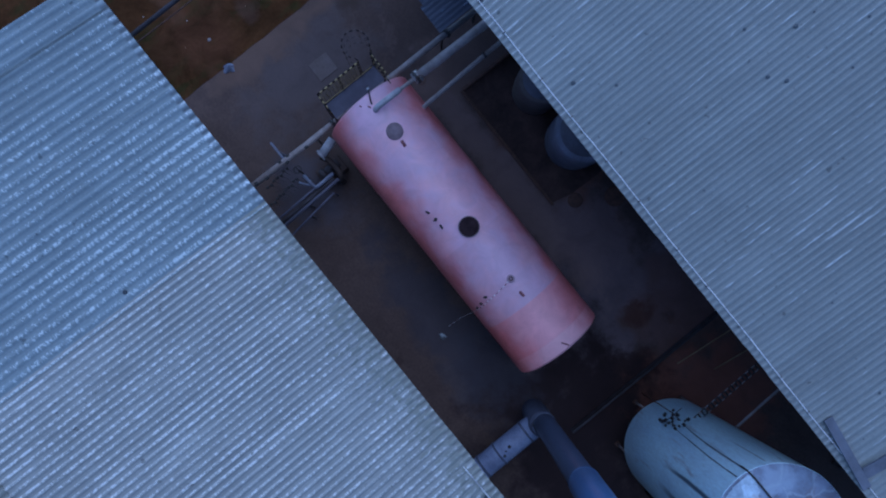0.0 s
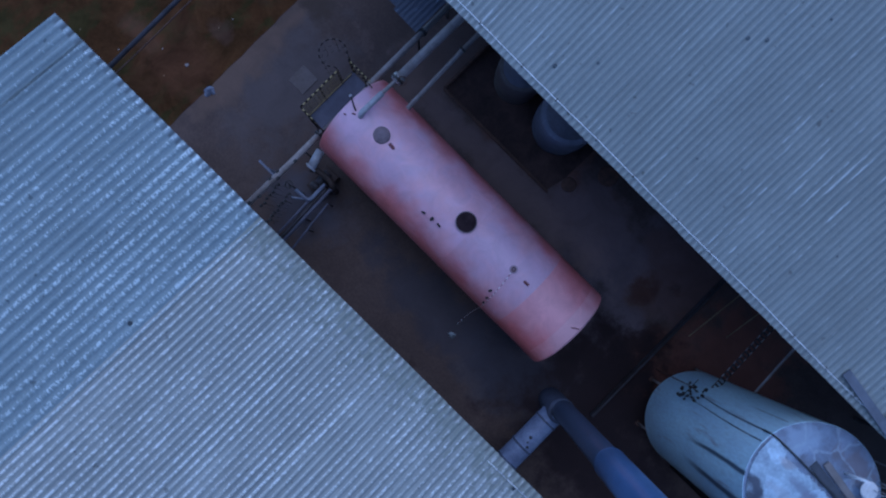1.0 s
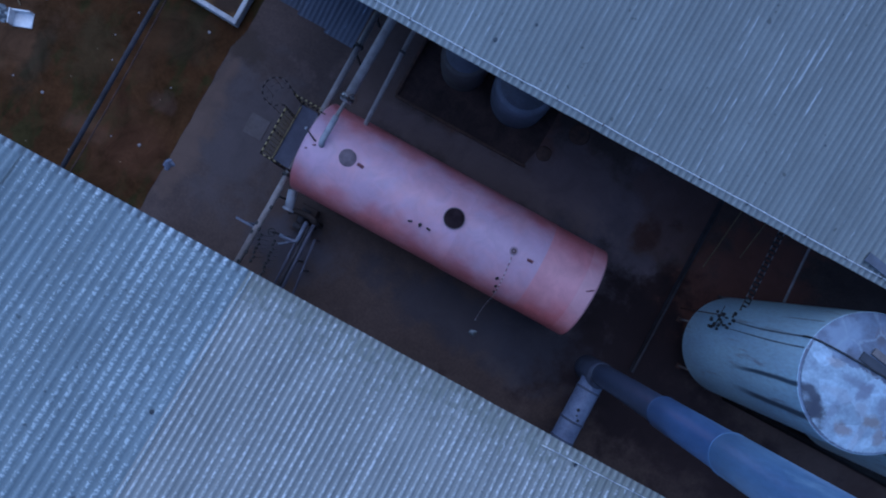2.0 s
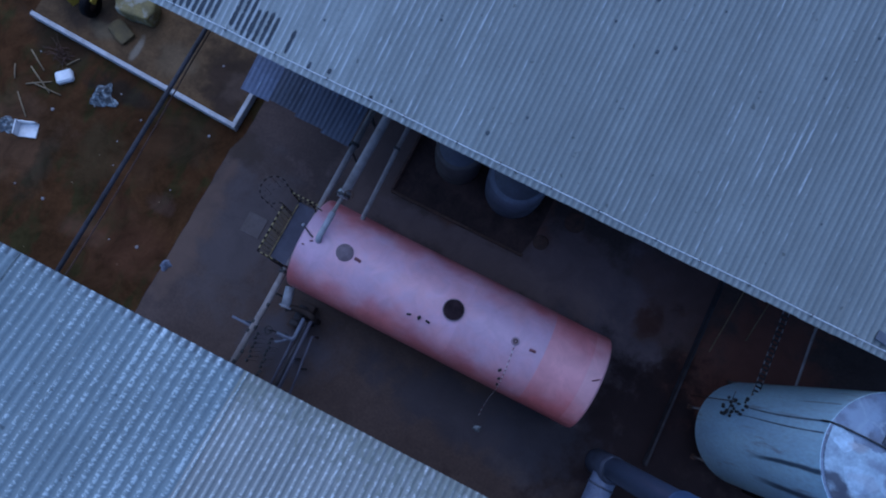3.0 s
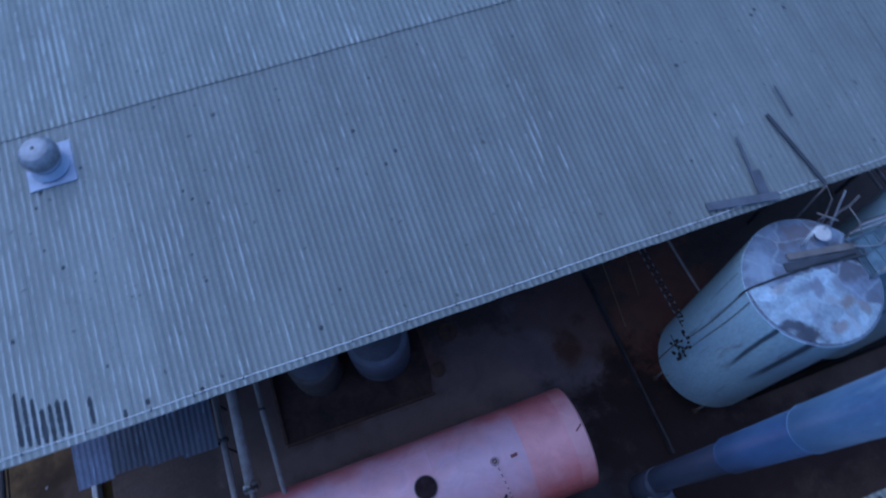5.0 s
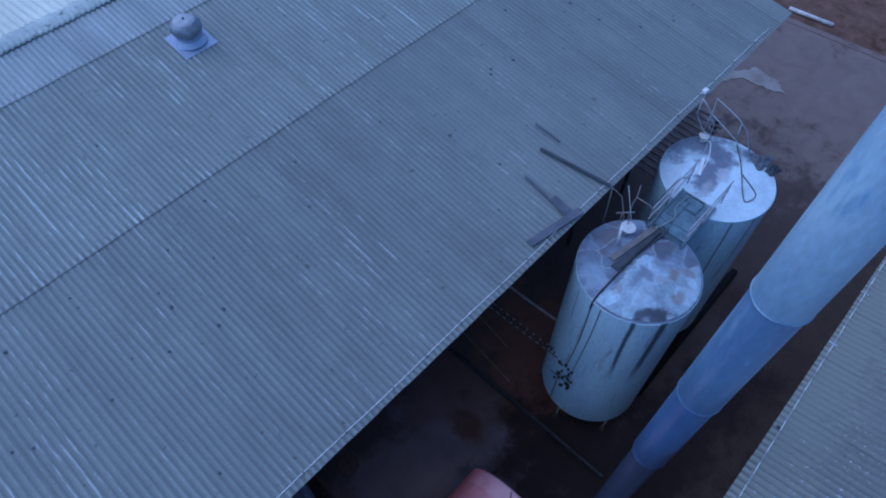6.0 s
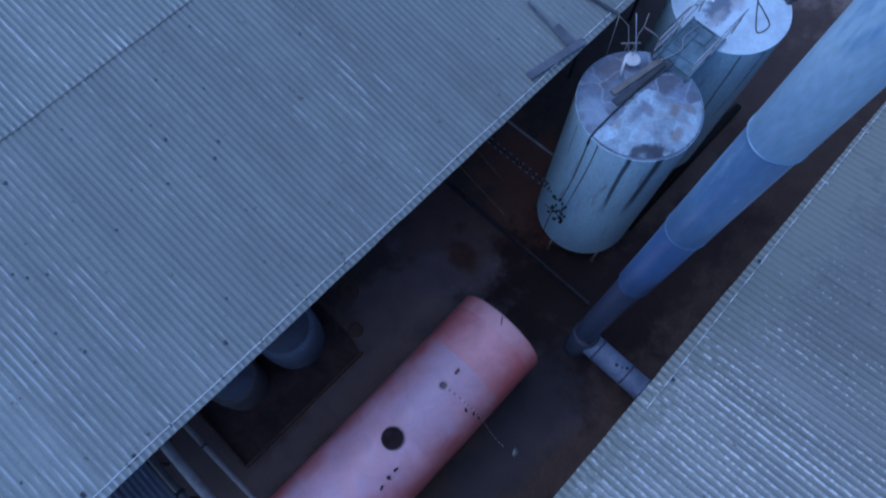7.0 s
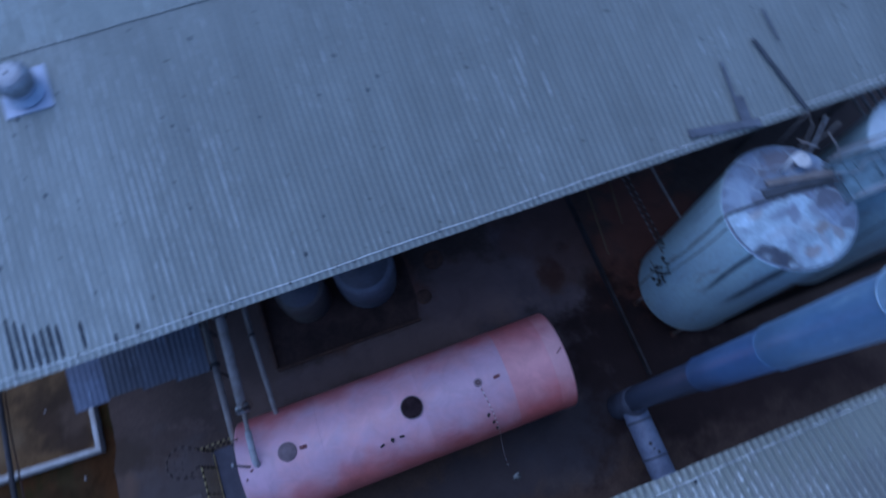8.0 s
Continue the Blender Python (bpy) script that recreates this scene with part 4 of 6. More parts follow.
solo("eave_wire", wire, [M_PLASTIC, M_STUB], "thin pale wire lying along the roof edge", "wire", (0, EAVE_S - 0.21, ROOF_S + 0.078))


# ---- the pink horizontal tank ----
R_TANK, AXIS = 1.25, 1.6
tank = thing("storage_tank", (0, 0, 0), "faded pink-red horizontal steel storage tank on saddles", "tank")
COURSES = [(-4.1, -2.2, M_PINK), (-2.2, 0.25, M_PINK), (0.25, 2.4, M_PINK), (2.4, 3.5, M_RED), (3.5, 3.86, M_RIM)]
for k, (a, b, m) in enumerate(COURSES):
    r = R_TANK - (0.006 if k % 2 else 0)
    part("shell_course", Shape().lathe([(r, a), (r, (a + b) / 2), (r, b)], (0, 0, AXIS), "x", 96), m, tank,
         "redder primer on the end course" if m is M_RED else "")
    if k:
        part("weld_seam", Shape().lathe([(R_TANK - 0.01, a - 0.012), (R_TANK + 0.004, a), (R_TANK - 0.01, a + 0.012)], (0, 0, AXIS), "x", 96), m, tank)
for name, x, d, m in (("end_cap", 3.86, 1, M_RIM), ("end_cap", -4.1, -1, M_PINK)):
    prof = [(R_TANK, x), (R_TANK - 0.012, x + d * 0.03), (R_TANK - 0.05, x + d * 0.055)]
    prof += [(R_TANK * q, x + d * (0.055 + 0.12 * (1 - q * q))) for q in (0.9, 0.7, 0.45, 0.2, 0.001)]
    part(name, Shape().lathe(prof, (0, 0, AXIS), "x", 96), m, tank)


def on_tank(x, y, up=0.0):
    return Vector((x, y, AXIS + math.sqrt(max(0.0, (R_TANK + up) ** 2 - y * y))))


neck = part("manhole_neck", Shape().lathe([(0.27, -0.03), (0.27, 0.05), (0.26, 0.055), (0.24, 0.05), (0.24, -0.03)], (0, 0, AXIS + R_TANK), "z", 40), M_GREYPINK, tank)
part("manhole_cover", Shape().lathe([(0.247, 0.0), (0.245, 0.062), (0.23, 0.07), (0.1, 0.072), (0.001, 0.072)], (0, 0, AXIS + R_TANK), "z", 40), M_COVER, neck,
     "matt brown-black round manhole cover")
vent = part("blind_flange", Shape().lathe([(0.215, -0.03), (0.215, 0.03), (0.205, 0.037), (0.15, 0.037), (0.14, 0.05), (0.07, 0.055), (0.001, 0.055)],
                                          (-2.99, 0.05, AXIS + R_TANK), "z", 36), M_GREYPINK, tank, "dusty grey-pink bolted flange")
for k in range(12):
    a = k * math.pi / 6
    part("bolt", Shape().lathe([(0.014, 0.04), (0.014, 0.06), (0.001, 0.06)], (-2.99 + 0.18 * math.cos(a), 0.05 + 0.18 * math.sin(a), AXIS + R_TANK), "z", 6), M_GREYPINK, vent)
small = part("gauge_nozzle", Shape().lathe([(0.1, -0.03), (0.1, 0.05), (0.085, 0.06), (0.055, 0.06), (0.055, 0.03), (0.001, 0.03)], (1.65, 0, AXIS + R_TANK), "z", 24), M_NOZZLE, tank)
part("gauge_rim", Shape().lathe([(0.055, 0.055), (0.05, 0.075), (0.03, 0.06)], (1.65, 0, AXIS + R_TANK), "z", 20), M_RUST, small)


def lug(x, y, length, across, turn, m=M_TAR, up=0.05):
    p = on_tank(x, y)
    tip = Matrix.Translation(p) @ Matrix.Rotation(math.asin(-y / R_TANK), 4, "X") @ Matrix.Rotation(radians(turn), 4, "Z")
    s = Shape().box((-length / 2, -across / 2, -0.02), (length / 2, across / 2, up), m=tip, edge=0.008)
    s.lathe([(across * 0.42, up), (across * 0.3, up + 0.03), (0.001, up + 0.03)], tip @ Vector((0, 0, 0)), "z", 8)
    part("lug", s, m, tank, "small dark welded lug")


for x, y, ln, ac, tn in ((-0.92, -0.56, 0.11, 0.035, 20), (-0.66, -0.53, 0.035, 0.11, 0), (-0.43, -0.52, 0.12, 0.04, -8),
                         (1.64, -0.76, 0.09, 0.05, 60), (1.72, -0.94, 0.07, 0.04, 40), (1.76, -1.08, 0.05, 0.04, 0)):
    lug(x, y, ln, ac, tn)
for x, y, ln, ac, tn in ((2.12, -0.02, 0.16, 0.07, 5), (-2.62, 0.03, 0.17, 0.08, -5), (-3.85, -0.06, 0.09, 0.03, 30), (-4.0, -0.22, 0.06, 0.03, 30), (3.76, 0.04, 0.2, 0.03, 35)):
    lug(x, y, ln, ac, tn, M_LUG, 0.045)
hook = part("lifting_hook", Shape().tube(arc((-4.3, 0.22, 2.78), (-4.2, 0.2, 3.02), (-4.05, 0.12, 2.98)) + [Vector((-3.92, 0.05, 2.93)), Vector((-3.86, 0.03, 2.82))], 0.02, 8), M_TAR, tank, "dark bent hook over the end")
part("collar", Shape().lathe([(0.02, -0.03), (0.04, -0.02), (0.04, 0.02), (0.02, 0.03)], (-4.2, 0.19, 2.96), "x", 12), M_STUB, hook)
tape = [on_tank(1.65, -0.06, 0.015)] + [on_tank(1.66 + 0.02 * k, -0.15 * k, 0.015) for k in range(1, 9)]
cord = Shape().tube(tape, 0.009, 6, stripes=(0.07, 0, 1))
cord.tube(hang(tape[-1], (1.9, -2.05, 0.06), 0.35), 0.006, 6, stripes=(0.09, 0, 1))
solo("gauge_cord", cord, [M_PLASTIC, M_LUG], "thin white cord hanging over the tank's side to the ground", "cord")
for x in (-2.8, 2.5):
    sad = Shape()
    n = 16
    top = [(1.05 * math.sin(radians(-55 + 110 * i / n)), AXIS - math.sqrt((R_TANK + 0.01) ** 2 - (1.05 * math.sin(radians(-55 + 110 * i / n))) ** 2)) for i in range(n + 1)]
    for dx in (-0.15, 0.15):
        for y, z in top:
            sad.v.append(Vector((x + dx, y, z)))
        for y, z in top:
            sad.v.append(Vector((x + dx, y, 0.03)))
    w = n + 1
    for i in range(n):
        for o in (0, 2 * w):
            sad.face([o + i, o + i + 1, o + w + i + 1, o + w + i])
        sad.face([i, i + 1, 2 * w + i + 1, 2 * w + i])
    for i in (0, n):
        sad.face([i, w + i, 3 * w + i, 2 * w + i])
    part("saddle", sad, M_SLAB_PALE, tank, "grey concrete saddle")

# ---- access platform at the tank's end ----
STRIPE = (0.1, 0, 1)
deck_z, X0, X1, Y0, Y1 = 2.2, -4.77, -4.32, -0.88, 0.74
plat = thing("access_platform", (0, 0, 0), "steel access platform with black and yellow striped rails", "platform")
part("deck", Shape().box((X0, Y0, deck_z - 0.05), (X1, Y1, deck_z - 0.02), edge=0.004), M_PLATE, plat, "plain dark steel deck")
part("toe_board", Shape().box((X0 - 0.012, Y0, deck_z - 0.06), (X0, 0.68, deck_z + 0.03), edge=0.003), M_TOE, plat, "worn yellow toe board")
for x, y in ((X0, Y0), (X1, Y0), (X0, Y1), (X1, Y1)):
    part("leg", Shape().box((x - 0.03, y - 0.03, 0.03), (x + 0.03, y + 0.03, deck_z - 0.05), edge=0.004), M_STEEL, plat)
for x, y in ((X0, Y0), (X1 + 0.03, Y0), (X0, Y1), (X1 + 0.03, Y1), (X0, 0.34), (X0, -0.24)):
    part("rail_post", Shape().tube([(x, y, deck_z - 0.02), (x, y, deck_z + 1.05)], 0.013, 8, stripes=(0.16, 0, 1)), [M_BLACK, M_OLIVE], plat)
for k in range(9):
    z = deck_z + 0.1 + k * 0.11
    part("mesh_wire", Shape().tube([(X0, Y0 + 0.02, z), (X0, 0.33, z)], 0.006, 5), M_OLIVE, plat)
for k in range(11):
    y = Y0 + 0.1 + k * 0.1
    part("mesh_wire", Shape().tube([(X0, y, deck_z + 0.06), (X0, y, deck_z + 1.03)], 0.006, 5), M_OLIVE, plat)
part("guard_rail", Shape().tube([(X0, Y0, deck_z + 1.05), (X0, 0.34, deck_z + 1.05)], 0.02, 8, stripes=(0.075, 0, 1)), [M_BLACK, M_TOE], plat)
for y in (Y0, Y1):
    for h in (0.5, 1.05):
        part("guard_rail", Shape().tube([(X0, y, deck_z + h), (X1 + (0.3 if y > 0 else 0.03), y, deck_z + h)], 0.015, 8, stripes=(0.065, 0, 1)), [M_BLACK, M_OLIVE if h < 1 else M_TOE], plat)
lad = thing("caged_ladder", (0, 0, 0), "dark ladder with a thin hooped safety cage", "ladder")
for y in (0.4, 0.8):
    part("stile", Shape().tube([(X0 - 0.06, y, 0.03), (X0 - 0.06, y, deck_z + 1.0)], 0.015, 8, stripes=STRIPE), [M_BLACK, M_OLIVE], lad)
for k in range(10):
    part("rung", Shape().tube([(X0 - 0.06, 0.4, 0.25 + 0.21 * k), (X0 - 0.06, 0.8, 0.25 + 0.21 * k)], 0.011, 6), M_STEEL, lad)
for z in (2.3, 2.75, 3.2):
    ring = [(X0 - 0.06 - 0.34 - 0.34 * math.cos(radians(a)), 0.6 + 0.34 * math.sin(radians(a)), z) for a in range(-140, 141, 14)]
    part("cage_hoop", Shape().tube([(X0 - 0.06, 0.4, z)] + ring + [(X0 - 0.06, 0.8, z)], 0.014 if z > 3 else 0.004, 6, stripes=(0.075, 0, 1)), [M_BLACK, M_SLAB_COVER], lad)
for a in (-100, -50, 0, 50, 100):
    p = (X0 - 0.4 - 0.345 * math.cos(radians(a)), 0.6 + 0.345 * math.sin(radians(a)))
    part("cage_strap", Shape().tube([(*p, 2.25), (*p, 3.25)], 0.004, 6), M_RUST, lad)


# ---- pipes across the yard ----
def pipe(name, path, r, material, label, flanges=(), group="pipes across the yard", clamps=()):
    ob = thing(name, (0, 0, 0), label, "pipe", group)
    part("pipe_run", Shape().tube(path, r, 16), material, ob)
    for p, d in flanges:
        axis = "xyz"[d]
        collar = part("flange", Shape().lathe([(r, -0.03), (r * 1.55, -0.028), (r * 1.55, 0.028), (r, 0.03)], p, axis, 20), M_STEEL, ob)
        if axis == "y" and r > 0.07:
            for k in range(8):
                a = math.tau * (k + 0.5) / 8
                hub = (p[0] + r * 1.3 * math.cos(a), p[1], p[2] + r * 1.3 * math.sin(a))
                part("bolt", Shape().lathe([(0.001, -0.055), (0.016, -0.055), (0.016, 0.055), (0.001, 0.055)], hub, "y", 6), M_TAR, collar)
    for y, side in clamps:
        x, z = path[-2][0] + side * r * 0.75, path[-2][2] + r * (0.75 if side else 1.0)
        part("clamp", Shape().box((x - 0.035, y - 0.05, z - 0.05), (x + 0.035, y + 0.05, z + 0.03), edge=0.012), M_TAR, ob)
    return ob


pipe("pipe", [(-4.42, 6.0, 1.55), (-4.42, 2.0, 1.55), (-4.42, -2.0, 1.55), (-4.46, -4.0, 1.55)], 0.085, M_PIPE, "long grey pipe passing the tank's end",
     [((-4.42, 2.9, 1.55), 1), ((-4.42, -1.0, 1.55), 1)], clamps=((-1.95, 1), (-2.48, -1), (-2.75, -1), (-3.28, 1), (-3.59, 0), (-2.6, 1)))
p2 = pipe("pipe", [(-3.6, 6.0, 3.02), (-3.64, 3.0, 3.02), (-3.66, 1.25, 3.02)], 0.115, M_PIPE, "thick grey pipe leading on to the tank's top",
          [((-3.66, 1.27, 3.02), 1), ((-3.62, 3.6, 3.02), 1)])
part("reduced_pipe", Shape().tube([(-3.66, 1.25, 3.02), (-3.68, 0.75, 3.02)], 0.05, 12), M_PIPE, p2)
part("end_pipe", Shape().tube([(-3.68, 0.78, 3.02), (-3.69, 0.2, 3.02)] + arc((-3.69, 0.2, 3.02), (-3.7, 0.02, 3.02), (-3.7, 0.02, 2.8)), 0.075, 14), M_STUB, p2)
part("valve_body", Shape().lathe([(0.03, -0.16), (0.1, -0.14), (0.11, 0.0), (0.1, 0.14), (0.03, 0.16)], (-3.66, 1.3, 3.03), "x", 16), M_GALV, p2)
part("hand_wheel", Shape().tube([(-3.5 + 0.11 * math.cos(a), 1.3 + 0.11 * math.sin(a), 3.22) for a in np.linspace(0, 2 * math.pi, 19)[:-1]], 0.012, 6, closed=True)
     .tube([(-3.5, 1.3, 3.0), (-3.5, 1.3, 3.22)], 0.014, 6).tube([(-3.61, 1.3, 3.22), (-3.39, 1.3, 3.22)], 0.01, 6), M_RUST, p2)
pipe("pipe", [(-3.2, 6.0, 2.35), (-3.17, 3.0, 2.35), (-3.12, 1.5, 2.35)] + arc((-3.12, 1.42, 2.35), (-3.12, 1.2, 2.35), (-3.12, 1.0, 2.2)), 0.06, M_PIPE,
     "slim grey pipe entering the tank's flank", [((-3.18, 3.1, 2.35), 1)])
pipe("pipe", [(-4.68, 6.0, 2.0), (-4.62, 3.1, 2.0)] + arc((-4.62, 3.05, 2.0), (-4.62, 2.9, 2.0), (-4.55, 2.85, 1.9)) + [(-4.53, 2.84, 0.03)], 0.03, M_STEEL,
     "thin dark pipe bending down by the shed")
for y in (5.2, -1.6):
    stand = thing("pipe_stand", (-4.42, y, 0), "dark steel trestle under the pipe", "pipe stand", "pipe stands")
    for dx in (-0.12, 0.12):
        part("leg", Shape().box((dx * 0.4 - 0.02, -0.02, 0.03), (dx * 0.4 + 0.02, 0.02, 1.46)), M_STEEL, stand)
    part("crossbar", Shape().box((-0.09, -0.03, 1.42), (0.09, 0.03, 1.465)), M_STEEL, stand)
stand = thing("pipe_stand", (-3.6, 5.0, 0), "dark steel trestle under the pipe", "pipe stand", "pipe stands")
for dx in (-0.14, 0.14):
    part("leg", Shape().box((dx * 0.5 - 0.025, -0.025, 0.03), (dx * 0.5 + 0.025, 0.025, 2.9)), M_STEEL, stand)
part("crossbar", Shape().box((-0.12, -0.03, 2.86), (0.12, 0.03, 2.905)), M_STEEL, stand)

# pump and valves between the tank and the south shed
pump = thing("transfer_pump", (-3.7, -2.2, 0.03), "small grey transfer pump with valves and pipes", "pump")
part("suction_pipe", Shape().tube([(-0.5, 0.92, 1.05), (-0.37, 0.38, 0.98)], 0.125, 18), M_STUB, pump, "short pale pipe stub")
part("suction_flange", Shape().lathe([(0.12, -0.03), (0.17, -0.028), (0.17, 0.028), (0.12, 0.03)], (-0.38, 0.4, 0.98), "y", 24), M_STUB, pump)
part("rusty_pipe", Shape().tube([(-0.36, 0.36, 0.95)] + arc((-0.2, 0.46, 0.92), (0.05, 0.52, 0.92), (0.3, 0.5, 0.92)) + arc((0.34, 0.48, 0.92), (0.42, 0.44, 0.9), (0.42, 0.4, 0.6)) + [Vector((0.42, 0.4, 0))], 0.085, 12), M_DARKRUST, pump, "dark rusty pipe")
part("casing", Shape().lathe([(0.04, -0.1), (0.15, -0.08), (0.17, 0), (0.15, 0.08), (0.04, 0.1)], (0.0, 0.1, 0.62), "y", 20), M_IRON, pump)
part("motor", Shape().lathe([(0.05, 0.1), (0.12, 0.12), (0.13, 0.3), (0.13, 0.5), (0.1, 0.54), (0.001, 0.54)], (0.0, 0.1, 0.62), "y", 20, ribs=16, rib=0.03), M_IRON, pump)
part("plinth", Shape().box((-0.25, -0.05, 0), (0.25, 0.75, 0.42), edge=0.02), M_SLAB, pump)
part("discharge_pipe", Shape().tube([(-0.24, -0.32, 1.0), (0.1, -0.3, 1.0)] + arc((0.14, -0.29, 1.0), (0.24, -0.28, 1.0), (0.24, -0.18, 1.0)) + [Vector((0.22, 0.33, 0.97))], 0.055, 12), M_PIPE_BLUE, pump, "pale blue-grey bent pipe")
part("hand_wheel", Shape().tube([(-0.42 + 0.1 * math.cos(a), -0.34 + 0.1 * math.sin(a), 1.2) for a in np.linspace(0, 2 * math.pi, 17)[:-1]], 0.016, 6, closed=True)
     .tube([(-0.42, -0.34, 0.0), (-0.42, -0.34, 1.2)], 0.02, 6).tube([(-0.52, -0.34, 1.2), (-0.32, -0.34, 1.2)], 0.013, 6), M_TAR, pump)
part("stem_pipe", Shape().tube([(-0.2, -0.32, 1.0), (-0.2, -0.32, 0)], 0.04, 10), M_STEEL, pump)
part("branch_pipe", Shape().tube(arc((-0.18, -0.55, 0.95), (0.05, -0.42, 0.98), (0.1, -0.3, 1.0)) + [Vector((0.1, -0.3, 1.0))], 0.035, 10), M_PIPE_BLUE, pump)
for k, (a, b, r) in enumerate((((-3.5, -1.86, 1.0), (-3.42, -4.0, 1.0), 0.035), ((-3.27, -1.85, 1.0), (-3.18, -4.0, 1.0), 0.05), ((-3.06, -2.18, 0.95), (-2.84, -4.0, 0.95), 0.03), ((-3.38, -1.95, 0.93), (-3.3, -4.0, 0.93), 0.06))):
    pipe("pipe", [Vector(a) - Vector((0, 0, 0.8)), a, b], r, M_PLATE if k < 3 else M_IRON, "slim blue-grey pipe running under the south shed eave", group="pipes by the pump")
    solo("pipe_prop", Shape().box((-0.02, -0.02, 0.03), (0.02, 0.02, a[2] - r)), M_STEEL, "thin dark steel prop under a pipe", "prop", ((a[0] + b[0]) / 2, (a[1] + b[1]) / 2, 0), "pipe props")
bar = Shape().box((-0.28, -0.03, 1.0), (0.28, 0.03, 1.06), edge=0.006)
bar.box((-0.03, -0.025, 0.03), (0.03, 0.025, 1.0))
ob = solo("marker_bar", bar, M_PIPE_BLUE, "pale blue-grey T-shaped steel marker bar", "bar", (-4.92, -2.66, 0))
# two rows of small black valve stems beside the pump
for (ax, ay), (bx, by), count in (((-0.68, -0.56), (-0.58, -1.3), 7), ((-0.28, -0.53), (-0.15, -1.5), 10)):
    for k in range(count):
        x, y = ax + (bx - ax) * k / (count - 1) + 0.025 * math.sin(k * 4.1), ay + (by - ay) * k / (count - 1)
        v = part("valve_stem", Shape().tube([(x, y, 0), (x, y, 1.0)], 0.004, 5), M_STEEL, pump)
        part("valve_cap", Shape().lathe([(0.025, -0.03), (0.043, -0.02), (0.043, 0.02), (0.025, 0.04), (0.001, 0.04)], (x, y, 1.0), "z", 8), M_TAR, v)

# flat cover on the slab
solo("manhole_slab", Shape().box((-0.3, -0.32, 0), (0.3, 0.32, 0.02), edge=0.01), M_SLAB_COVER, "faint square concrete cover on the yard slab", "cover", (-6.26, -0.18, 0.03))

# ---- two small tanks under the north eave, with a low bund ----
for x, y, r, h, m, lb in ((-1.83, 4.16, 0.68, 1.5, M_DRUM_BROWN, "brown-grey round plastic tank"), (-0.02, 4.12, 0.84, 1.7, M_DRUM_BLUE, "blue-grey round plastic tank")):
    t = thing("round_tank", (x, y, 0.03), lb + " standing on the slab under the eave", "tank", "small tanks under the eave")
    part("body", Shape().lathe([(r * 0.93, 0), (r * 0.98, 0.08), (r, h * 0.5), (r * 0.985, h - 0.06), (r * 0.93, h), (r * 0.82, h + 0.02)], (0, 0, 0), "z", 48), m, t)
    part("lid", Shape().lathe([(r * 0.83, h), (r * 0.82, h + 0.035), (r * 0.5, h + 0.06), (r * 0.48, h + 0.1), (r * 0.2, h + 0.11), (0.001, h + 0.11)], (0, 0, 0), "z", 40), M_DRUM_LID, t, "darker lid")
    for z in (h * 0.35, h * 0.7):
        part("band", Shape().lathe([(r, z - 0.03), (r * 1.015, z), (r, z + 0.03)], (0, 0, 0), "z", 48), m, t)
bund = thing("bund_kerb", (0, 0, 0), "low black-stained kerb round the small tanks", "kerb", kind="structure")
part("kerb_length", Shape().box((-3.2, 2.48, 0.03), (1.05, 2.56, 0.14), edge=0.015), M_RUST, bund)
part("kerb_length", Shape().box((-3.25, 2.58, 0.03), (-3.15, 5.9, 0.14), edge=0.015), M_RUST, bund)
solo("bund_floor", sheet_patch([(-3.15, 2.56), (1.0, 2.56), (1.15, 3.2), (1.2, 5.9), (-3.15, 5.9)], 0.045, 0.02, 0.01, 8, 9), M_MUD, "rust-brown damp floor inside the bund", "floor", kind="structure")
for x, y, r in ((1.35, 3.12, 0.22), (2.0, 4.1, 0.3)):
    solo("drain_cover", Shape().lathe([(r, 0), (r, 0.025), (r * 0.9, 0.035), (0.001, 0.035)], (0, 0, 0), "z", 24), M_RUST, "round rusty drain cover in the slab", "drain cover", (x, y, 0.035), "drain covers")

# ---- low lean-to of metal sheets under the north eave ----
lean = thing("lean_to", (-7.3, 2.55, 2.95), "blue-grey corrugated metal lean-to with a ragged edge", "lean-to")
for k in range(4):
    # first sheet pale, the other three darker
    ob = new("sheet", corrugated("sheet", 3.3, 6.2, 0.13, 0.004, 0.003, 8).mesh("sheet", [M_ZINC if k == 0 else M_ZINC_DARK]))
    ob.parent = lean
    ob.matrix_local = Matrix.Translation((0.78 * k, (0.0, 0.07, -0.02, -0.1)[k], 0.012 * (k % 2))) @ Matrix.Rotation(radians(6), 4, "X") @ Matrix.Rotation(radians((1.0, -0.8, 0.6, -1.5)[k]), 4, "Z")
for x in (0.15, 2.7):
    part("post", Shape().box((x - 0.03, 1.5, -2.92), (x + 0.03, 1.56, 0.12)), M_STEEL, lean)
part("rail", Shape().box((0.1, 1.5, 0.11), (2.75, 1.56, 0.145)), M_STEEL, lean)

# ---- overhead pipe across the west opening ----
over = thing("overhead_pipe", (0, 0, 0), "dark grey pipe spanning between the two sheds", "pipe")
part("pipe_run", Shape().tube([(-7.72, 6.05, 5.0), (-7.7, 1.0, 4.98), (-7.68, -4.0, 5.0)], 0.052, 12), M_IRON, over)
part("cable", Shape().tube([(-7.64, 6.05, 4.95)] + hang((-7.64, 2.0, 4.9), (-7.54, -4.0, 4.95), 0.12), 0.016, 6), M_RUST, over, "brown cable slung below the pipe")

